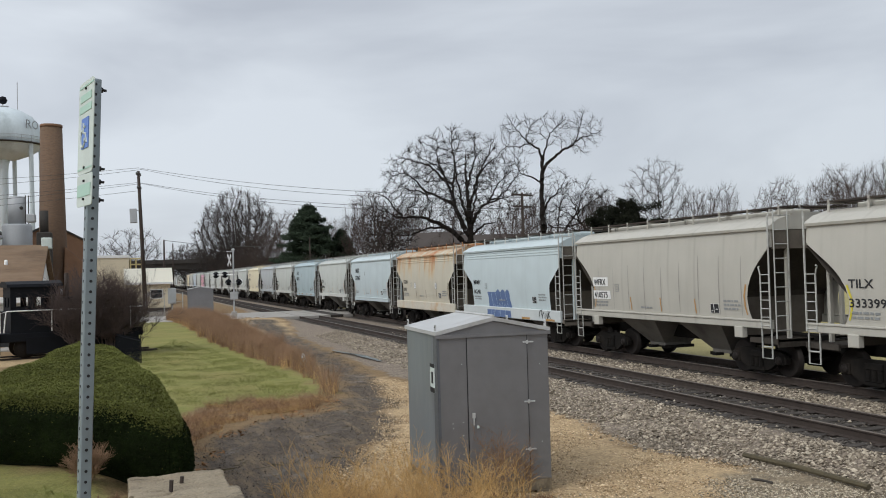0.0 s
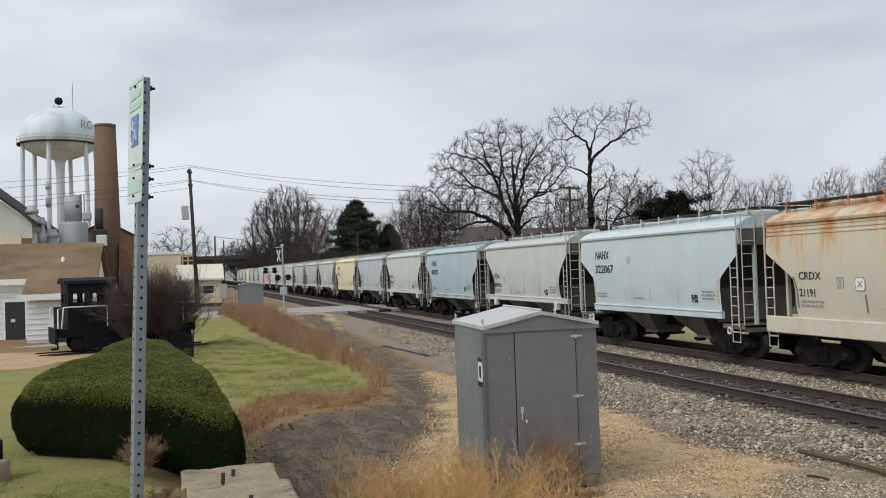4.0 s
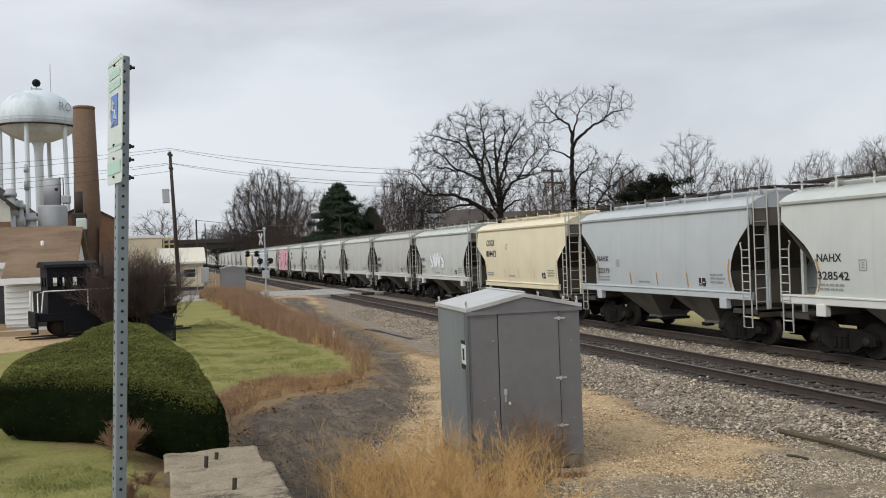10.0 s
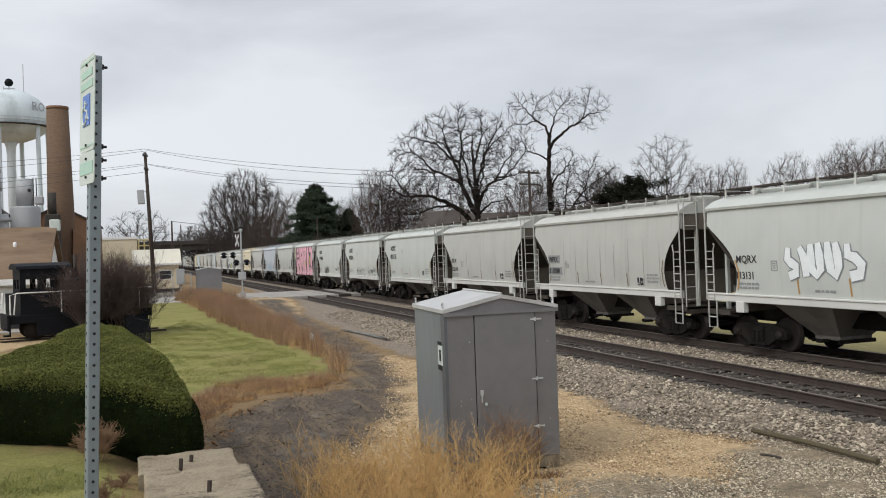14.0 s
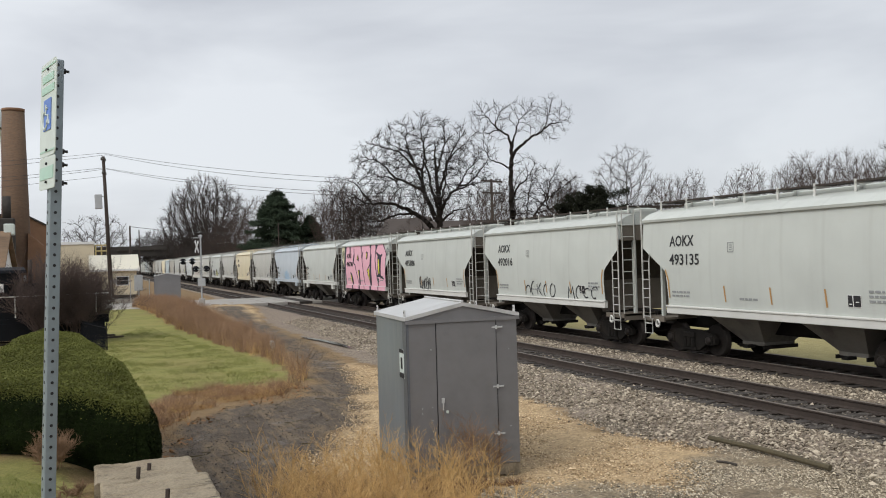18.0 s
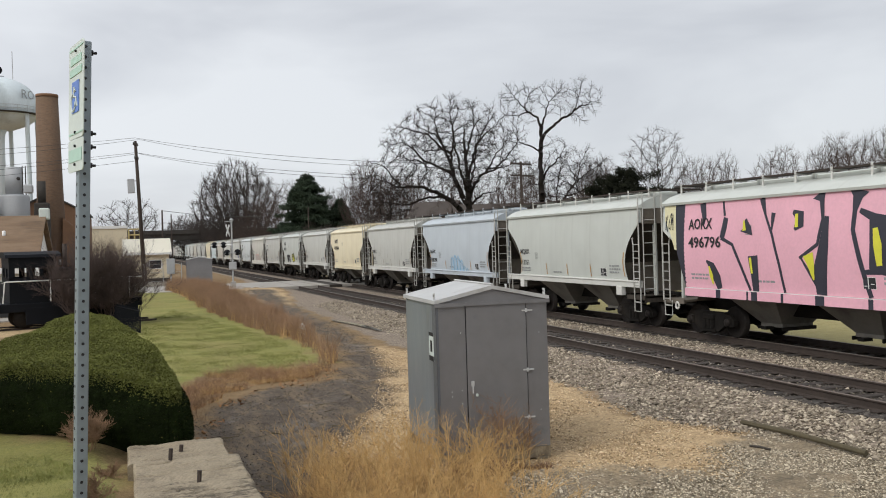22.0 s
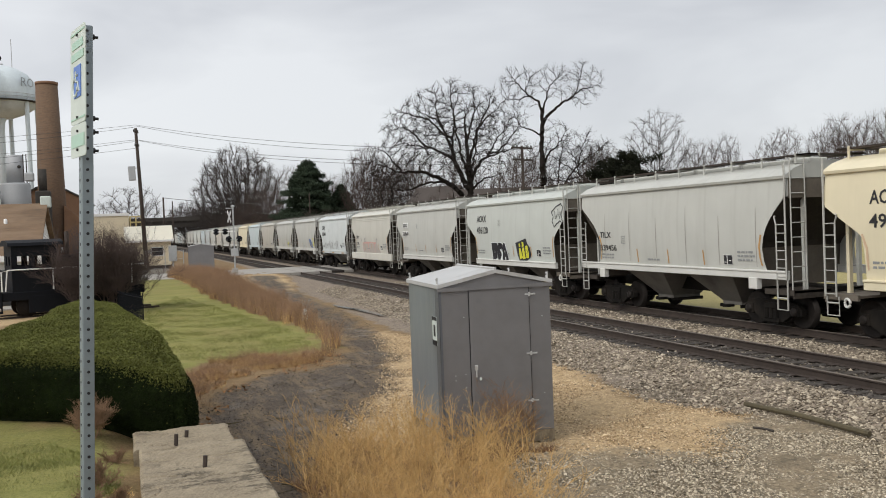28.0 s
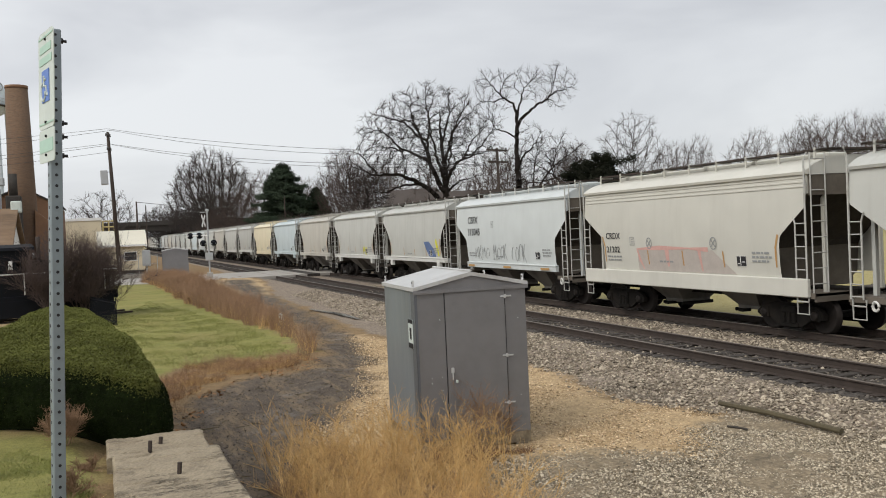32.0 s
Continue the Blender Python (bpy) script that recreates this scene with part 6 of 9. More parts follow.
# ---- signal houses ----
def build_bungalow(m, w, d, eave, rise, base, label, doors=True, group="signal houses"):
    """Sheet-metal signal house: walls, gabled lid, lifting lugs, door with latch and hinges. Front along x, at y = 0."""
    h = thing("signal_house", label, "equipment cabinet", m, group)
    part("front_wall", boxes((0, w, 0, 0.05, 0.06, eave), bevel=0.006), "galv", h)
    # left wall gets the tone with the painted sky reflection
    part("side_wall", boxes((0, 0.05, 0.052, d, 0.06, eave), bevel=0.006), "galv_sky", h)
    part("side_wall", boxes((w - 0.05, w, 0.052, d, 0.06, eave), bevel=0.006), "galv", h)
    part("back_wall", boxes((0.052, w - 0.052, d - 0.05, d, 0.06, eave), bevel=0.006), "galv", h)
    for y in (0.01, d - 0.11):
        part("base_skid", boxes((-0.01, w + 0.01, y, y + 0.10, -0.12, 0.09), bevel=0.008), "concrete", h)
    part("corner_flashing", boxes((-0.012, 0.03, -0.008, -0.002, 0.06, eave - 0.02), (-0.012, -0.002, -0.008, 0.22, 0.06, eave - 0.02)), "flashing", h)
    o = 0.035
    roof = bmesh.new()
    v = [roof.verts.new(p) for p in ((-o, -o, eave), (w / 2, -o, eave + rise), (w + o, -o, eave), (-o, d + o, eave), (w / 2, d + o, eave + rise), (w + o, d + o, eave))]
    t = [roof.verts.new(p) for p in ((-o, -o, eave + 0.06), (w / 2, -o, eave + rise + 0.06), (w + o, -o, eave + 0.06), (-o, d + o, eave + 0.06), (w / 2, d + o, eave + rise + 0.06), (w + o, d + o, eave + 0.06))]
    for q in ((t[0], t[1], t[4], t[3]), (t[1], t[2], t[5], t[4]), (v[0], v[3], v[4], v[1]), (v[1], v[4], v[5], v[2]), (v[0], v[1], t[1], t[0]), (v[1], v[2], t[2], t[1]), (v[3], t[3], t[4], v[4]), (v[4], t[4], t[5], v[5]), (v[0], t[0], t[3], v[3]), (v[2], v[5], t[5], t[2])):
        roof.faces.new(q)
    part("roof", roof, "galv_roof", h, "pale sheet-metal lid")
    part("gable", prism([(0.005, eave), (w - 0.005, eave), (w / 2, eave + rise - 0.005)], 0.0, 0.04), "galv", h)
    part("gable", prism([(0.005, eave), (w - 0.005, eave), (w / 2, eave + rise - 0.005)], d - 0.04, d), "galv", h)
    part("roof_seam", tubes([[(w / 2, -o, eave + rise + 0.075), (w / 2, d + o, eave + rise + 0.075)]], 0.018, 6), "galv_roof", h)
    part("roof_edge", boxes((-o, w + o, -o - 0.010, -o, eave - 0.05, eave + 0.01)), "galv", h)
    for x in (0.0, w):
        for y in (0.10, d - 0.10):
            lug = boxes((x - 0.010, x + 0.010, y - 0.035, y + 0.035, eave + 0.04, eave + 0.17), bevel=0.004)
            part("lifting_lug", lug, "galv_roof", h)
            part("lug_hole", tubes([[(x - 0.014, y, eave + 0.13), (x + 0.014, y, eave + 0.13)]], 0.017, 8), "hole", h)
    if doors:
        dl, dr = 0.26 * w, 0.80 * w
        part("door", boxes((dl, dr, -0.022, -0.002, 0.12, eave - 0.05), bevel=0.006), "galv", h, "flat grey steel door")
        part("door_gap", boxes((dl - 0.014, dl, -0.004, 0.002, 0.10, eave - 0.02), (dr, dr + 0.014, -0.004, 0.002, 0.10, eave - 0.02)), "hole", h)
        part("drip_strip", boxes((dl - 0.04, dr + 0.04, -0.05, -0.002, eave - 0.04, eave - 0.015)), "galv", h)
        for z in (0.55, 0.5 * eave + 0.10, eave - 0.16):
            part("hinge", boxes((dr - 0.07, dr + 0.11, -0.034, -0.022, z - 0.012, z + 0.012), (dr - 0.01, dr + 0.02, -0.042, -0.02, z - 0.03, z + 0.03), bevel=0.003), "galv_roof", h)
        part("door_latch", boxes((dl + 0.05, dl + 0.10, -0.045, -0.02, 1.10, 1.18), (dl + 0.068, dl + 0.084, -0.05, -0.02, 0.99, 1.10), bevel=0.004), "galv_roof", h)
        part("padlock", boxes((dl + 0.12, dl + 0.155, -0.055, -0.03, 0.94, 0.985), bevel=0.006), "sign_white", h)
        part("notice", boxes((-0.020, -0.016, 0.14, 0.40, 1.50, 1.95)), "sign_white", h, "white warning notice with dark print")
        for z0, z1, y0, y1 in ((1.89, 1.95, 0.14, 0.40), (1.50, 1.58, 0.14, 0.40), (1.64, 1.82, 0.22, 0.32)):
            part("notice_print", boxes((-0.024, -0.021, y0, y1, z0, z1)), "hole", h)
        rivets = bmesh.new()
        r = random.Random(4)
        for k in range(12):
            x, z = r.choice((0.21 * w, 0.92 * w, 0.12 * w)), r.uniform(0.2, eave - 0.1)
            box(rivets, x - 0.006, x + 0.006, -0.008, 0, z - 0.006, z + 0.006)
        tagged(part("rivets", rivets, "sign_white", h), kind="stuff")
    for x, y in ((0.05, 0.05), (w - 0.25, 0.0), (0.05, d - 0.25), (w - 0.25, d - 0.25)):
        part("block", boxes((x, x + 0.2, y, y + 0.2, -base, -0.11), bevel=0.01), "concrete", h)
    return h


build_bungalow(pose(4.50, 12.95, -0.30, 0, 0, -3.9), 1.83, 2.0, 2.40, 0.20, 0.25, "grey galvanised signal house with a locked door, set in dry weeds")
build_bungalow(pose(5.1, 81.5, -0.1, 0, 0, -4), 2.2, 1.9, 2.25, 0.2, 0.2, "pale grey signal house behind the dry grass", doors=False)


# ---- reserved parking sign ----
def rounded_plate(w, h, r, t):
    pts = []
    for cx, cz, a0 in ((w / 2 - r, h / 2 - r, 0), (-w / 2 + r, h / 2 - r, 90), (-w / 2 + r, -h / 2 + r, 180), (w / 2 - r, -h / 2 + r, 270)):
        for k in range(5):
            a = radians(a0 + 22.5 * k)
            pts.append((cx + r * math.cos(a), cz + r * math.sin(a)))
    return prism(pts, -t / 2, t / 2, "y")


def build_sign():
    s = thing("parking_sign", "faded reserved parking sign on a perforated steel post", "road sign", Matrix.Translation((-0.285, 4.62, 1.0)) @ Euler((0, radians(2.3), 0)).to_matrix().to_4x4() @ pose(0, 0, 0, 0, 0, -75))
    part("post", boxes((-0.028, 0.028, 0.0, 0.056, -0.5, 3.08), bevel=0.005), "post", s)
    holes = bmesh.new()
    for k in range(66):
        z = -0.25 + k * 0.0508
        tube(holes, [(0.0275, 0.028, z), (0.0295, 0.028, z)], 0.0075, 8)
        tube(holes, [(0, 0.0005, z), (0, -0.0015, z)], 0.0075, 8)
    tagged(part("post_holes", holes, "hole", s), kind="stuff")
    big = part("sign_plate", rounded_plate(0.305, 0.457, 0.03, 0.004), "sign_white", s, "weathered white plate with faded green print", pose(0, -0.006, 2.84))
    for z0, z1, x0, x1 in ((0.130, 0.165, -0.11, 0.11), (0.075, 0.110, -0.12, 0.12)):
        part("sign_print", boxes((x0, x1, -0.005, -0.0025, z0, z1)), "sign_green", big)
    part("sign_border", boxes((-0.14, 0.14, -0.0045, -0.0025, 0.20, 0.208), (-0.14, 0.14, -0.0045, -0.0025, -0.208, -0.20)), "sign_green", big)
    panel = part("symbol_panel", boxes((-0.07, 0.07, -0.006, -0.0025, -0.105, 0.045)), "sign_blue", big, "blue access symbol panel")
    sym = tubes([[(-0.02, -0.007, 0.02), (-0.015, -0.007, -0.03), (0.03, -0.007, -0.035), (0.045, -0.007, -0.08)], [(-0.015, -0.007, 0.0), (0.02, -0.007, 0.0)], [(-0.028 + 0.042 * math.cos(radians(a)), -0.007, -0.055 + 0.042 * math.sin(radians(a))) for a in range(100, 361, 20)]], 0.006, 5)
    part("symbol", sym, "sign_white", big)
    small = part("sign_plate", rounded_plate(0.305, 0.155, 0.02, 0.004), "sign_white", s, "small faded green plate", pose(0, -0.006, 2.53))
    part("sign_print", boxes((-0.13, 0.13, -0.005, -0.0025, -0.03, 0.03)), "sign_green", small)
    for z in (3.03, 2.64, 2.575, 2.486):
        part("bolt", tubes([[(0, -0.016, z), (0, 0.085, z)]], 0.007, 6), "hole", s)
        part("nut", tubes([[(0, 0.057, z), (0, 0.068, z)]], 0.014, 6), "hole", s)
    return s


build_sign()


# ---- old platform wall, hedge, planting ----
def slab_relief(x, y):
    """Flaked patches and a crack across the top."""
    a = noise.noise((x * 2.3, y * 2.3, 4.0)) + 0.5 * noise.noise((x * 7.0, y * 7.0, 1.0))
    crack = abs(noise.noise((x * 0.9, y * 2.4, 9.0)))
    flake = 0.010 * float(smooth01(0.10, 0.30, a))
    return -flake - 0.022 * float(smooth01(0.045, 0.0, crack)) + 0.006 * noise.noise((x * 3, y * 3, 2.0)) + 0.004 * noise.noise((x * 14, y * 14, 3.0))


def rough_slab(x0, x1, y0, y1, z0, z1, seed):
    bm = bmesh.new()
    r = random.Random(seed)
    nx, ny = 46, max(6, int((y1 - y0) / 0.028))
    top = [[bm.verts.new((x0 + (x1 - x0) * i / nx + (0.018 * noise.noise((7.0 * i, 2.2 * (y0 + (y1 - y0) * j / ny), seed)) if i in (0, nx) else 0), y0 + (y1 - y0) * j / ny, z1 + r.uniform(-0.003, 0.003) + slab_relief(x0 + (x1 - x0) * i / nx, y0 + (y1 - y0) * j / ny) - (0.018 + 0.012 * noise.noise((3.0, 3.0 * j / ny * (y1 - y0), seed)) if i in (0, nx) else 0))) for i in range(nx + 1)] for j in range(ny + 1)]
    for j in range(ny):
        for i in range(nx):
            bm.faces.new((top[j][i], top[j][i + 1], top[j + 1][i + 1], top[j + 1][i]))
    rim = [top[0][i] for i in range(nx + 1)] + [top[j][nx] for j in range(1, ny + 1)] + [top[ny][i] for i in range(nx - 1, -1, -1)] + [top[j][0] for j in range(ny - 1, 0, -1)]
    low = [bm.verts.new((v.co.x, v.co.y, z0)) for v in rim]
    for k in range(len(rim)):
        bm.faces.new((rim[k], low[k], low[(k + 1) % len(rim)], rim[(k + 1) % len(rim)]))
    return bm


wall = thing("platform_wall", "cracked old concrete platform wall with rusty anchor stubs", "concrete wall", None, "", "structure")
part("slab", rough_slab(-0.02, 0.97, 9.36, 10.25, -0.6, 0.95, 1), "slab", wall)
part("slab", rough_slab(0.03, 1.05, 7.42, 9.345, -0.6, 0.965, 2), "slab", wall)
part("slab", rough_slab(0.02, 1.06, 3.2, 7.405, -0.6, 0.975, 3), "slab", wall)
for x, y, h in ((0.50, 9.72, 0.05), (0.38, 9.40, 0.09), (0.58, 8.35, 0.09)):
    part("anchor_stub", tubes([[(x, y, 0.9), (x + 0.012, y, 0.97 + h)]], 0.021, 6), "rail_side", wall, "rusty steel anchor stub")

HEDGE = [(-2.02, 12.85), (-1.92, 12.3), (-1.45, 11.95), (-0.6, 11.1), (0.56, 10.42), (0.62, 11.3), (0.45, 13.0), (0.05, 17.0), (-0.35, 19.6), (-0.9, 20.6), (-1.45, 19.6), (-1.4, 17.0), (-1.75, 15.6), (-2.1, 14.2)]
for _ in range(4):
    HEDGE = [q for (x0, y0), (x1, y1) in zip(HEDGE, HEDGE[1:] + HEDGE[:1]) for q in ((0.85 * x0 + 0.15 * x1, 0.85 * y0 + 0.15 * y1), (0.15 * x0 + 0.85 * x1, 0.15 * y0 + 0.85 * y1))]


def leaf_cloud(p, nrm, size, material, name, flat=0.75):
    """Small leaf triangles at points, loosely along a normal."""
    n = len(p)
    nrm = nrm + flat * rng.normal(0, 1, (n, 3))
    nrm /= np.linalg.norm(nrm, axis=1)[:, None]
    a = np.cross(nrm, rng.normal(0, 1, (n, 3)))
    a /= np.linalg.norm(a, axis=1)[:, None]
    b = np.cross(nrm, a)
    s = (size * rng.uniform(0.6, 1.4, n))[:, None]
    v = np.stack([p - a * s * 0.5, p + a * s * 0.5 + b * s * 0.15, p + b * s * 1.1], 1).reshape(-1, 3)
    f = np.arange(3 * n).reshape(-1, 3)
    return soup(name, v.tolist(), f.tolist(), material)


def hedge_line(x, y):
    """Height of the clipped top, falling towards the old wall."""
    return 1.72 - 0.24 * smooth01(-0.5, 0.62, x) * smooth01(13.5, 10.4, y) + 0.05 * smooth01(13, 17, y)


def hedge_top(x, y):
    d = inside(HEDGE, x, y)
    r = 0.16
    rounded = r - np.sqrt(np.maximum(r * r - np.maximum(r - d, 0) ** 2, 0))
    return hedge_line(x, y) + 0.05 * wobble(x, y, 1.2, 3) + 0.02 * wobble(x, y, 0.3, 1) - rounded


def build_hedge():
    h = thing("clipped_hedge", "dense dark green clipped yew hedge beside the old wall", "hedge")
    gx, gy = np.meshgrid(np.linspace(-2.3, 0.8, 60), np.linspace(10.3, 20.9, 150))
    zt = hedge_top(gx, gy) - 0.05
    d = inside(HEDGE, gx, gy)
    z = zt - 0.03
    idx = np.arange(gx.size).reshape(gx.shape)
    f = np.stack([idx[:-1, :-1], idx[:-1, 1:], idx[1:, 1:], idx[1:, :-1]], -1).reshape(-1, 4)
    keep = (d > 0.06).reshape(-1)[f].all(1)
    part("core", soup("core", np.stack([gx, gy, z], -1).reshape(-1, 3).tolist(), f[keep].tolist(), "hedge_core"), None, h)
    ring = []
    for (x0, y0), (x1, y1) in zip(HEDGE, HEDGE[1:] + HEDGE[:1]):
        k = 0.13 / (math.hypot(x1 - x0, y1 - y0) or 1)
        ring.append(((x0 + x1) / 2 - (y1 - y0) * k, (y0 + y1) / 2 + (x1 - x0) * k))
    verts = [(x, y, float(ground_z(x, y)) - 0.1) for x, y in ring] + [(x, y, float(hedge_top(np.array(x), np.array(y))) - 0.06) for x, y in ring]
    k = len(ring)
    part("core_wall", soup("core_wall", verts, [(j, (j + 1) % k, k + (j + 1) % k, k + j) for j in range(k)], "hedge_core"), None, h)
    n = 430000
    x, y = rng.uniform(-2.3, 0.8, n), rng.uniform(10.3, 20.9, n)
    ok = inside(HEDGE, x, y) > 0.0
    x, y = x[ok], y[ok]
    p = np.stack([x, y, hedge_top(x, y) + rng.uniform(-0.05, 0.03, len(x))], -1)
    # top leaves carry the painted sky-lit tone
    tagged(part("top_foliage", leaf_cloud(p, np.tile((0, 0, 1.0), (len(x), 1)), 0.016, "hedge_skylit", "top_foliage", 0.5), None, h, "clipped top of the hedge, painted paler for skylight"), kind="stuff")
    pts, nr, tips = [], [], []
    for (x0, y0), (x1, y1) in zip(HEDGE, HEDGE[1:] + HEDGE[:1]):
        length = math.hypot(x1 - x0, y1 - y0)
        k = int(length * 21000)
        t = rng.uniform(0, 1, k)
        px, py = x0 + (x1 - x0) * t, y0 + (y1 - y0) * t
        nx, ny = (y1 - y0) / length, -(x1 - x0) / length
        u = rng.uniform(0, 1, k)
        g = ground_z(px, py)
        top = hedge_line(px, py) - 0.05
        z = g + 0.04 + u * (top - g)
        bulge = 0.10 * np.sin(np.pi * u) - 0.14 * smooth01(0.75, 1.0, u) - 0.06 * smooth01(0.25, 0.0, u) + 0.03 * wobble(px * 3, z * 3, 0.7, 2) + rng.uniform(-0.06, 0.02, k)
        pts.append(np.stack([px + nx * bulge, py + ny * bulge, z], -1))
        nr.append(np.tile((nx, ny, 0.25), (k, 1)))
        # leaves high on the sides fade into the painted sky-lit tone
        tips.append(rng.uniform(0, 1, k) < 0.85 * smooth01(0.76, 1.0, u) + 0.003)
    pts, nr, tips = np.concatenate(pts), np.concatenate(nr), np.concatenate(tips)
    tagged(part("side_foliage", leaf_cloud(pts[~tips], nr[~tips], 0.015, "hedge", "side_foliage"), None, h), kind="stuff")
    tagged(part("shoulder_foliage", leaf_cloud(pts[tips], nr[tips], 0.015, "hedge_skylit", "shoulder_foliage"), None, h), kind="stuff")


build_hedge()


def twiggy_bush(name, label, at, height, spread_r, stems, material, seed, radius=0.006):
    r = random.Random(seed)
    segs = []

    def shoot(p, d, length, rad, level):
        q = p
        for k in range(3):
            d = (d + Vector((r.gauss(0, 0.16), r.gauss(0, 0.16), r.gauss(0.03, 0.1)))).normalized()
            e = q + d * length / 3
            segs.append((q, e, rad * (1 - 0.25 * k), rad * (0.75 - 0.25 * k) + 0.001))
            q = e
            if level < 3:
                for _ in range(2 if level else 3):
                    shoot(q, (d + Vector((r.gauss(0, 0.5), r.gauss(0, 0.5), r.gauss(0.1, 0.3)))).normalized(), length * r.uniform(0.4, 0.6), rad * 0.6, level + 1)

    for k in range(stems):
        a = r.uniform(0, 2 * math.pi)
        lean = r.uniform(0.1, 1.0) * spread_r / height
        shoot(Vector((r.gauss(0, 0.12) * spread_r, r.gauss(0, 0.12) * spread_r, -0.05)), Vector((math.cos(a) * lean, math.sin(a) * lean, 1)).normalized(), height * r.uniform(0.5, 0.75), radius, 0)
    b = thing(name, label, "shrub", at)
    tagged(part("twig_mass", tube_soup("twig_mass", segs, material, 3), None, b), kind="stuff")
    return b


def tube_soup(name, segs, material, sides=3):
    """Many tapered segments as one mesh, built in one go."""
    p0 = np.array([s[0][:] for s in segs], float)
    p1 = np.array([s[1][:] for s in segs], float)
    r0 = np.array([s[2] for s in segs])[:, None, None]
    r1 = np.array([s[3] for s in segs])[:, None, None]
    d = p1 - p0
    d /= np.linalg.norm(d, axis=1)[:, None] + 1e-9
    ref = np.where(np.abs(d[:, 2:3]) > 0.9, np.array([[1.0, 0, 0]]), np.array([[0, 0, 1.0]]))
    a = np.cross(d, ref)
    a /= np.linalg.norm(a, axis=1)[:, None] + 1e-9
    b = np.cross(d, a)
    ang = 2 * np.pi * np.arange(sides) / sides
    ring = a[:, None] * np.cos(ang)[None, :, None] + b[:, None] * np.sin(ang)[None, :, None]
    v = np.concatenate([p0[:, None] + ring * r0, p1[:, None] + ring * r1], 1)
    base = 2 * sides * np.arange(len(segs))[:, None]
    f = [np.stack([base[:, 0] + j, base[:, 0] + (j + 1) % sides, base[:, 0] + sides + (j + 1) % sides, base[:, 0] + sides + j], -1) for j in range(sides)]
    return soup(name, v.reshape(-1, 3).tolist(), np.concatenate(f).tolist(), material, True)


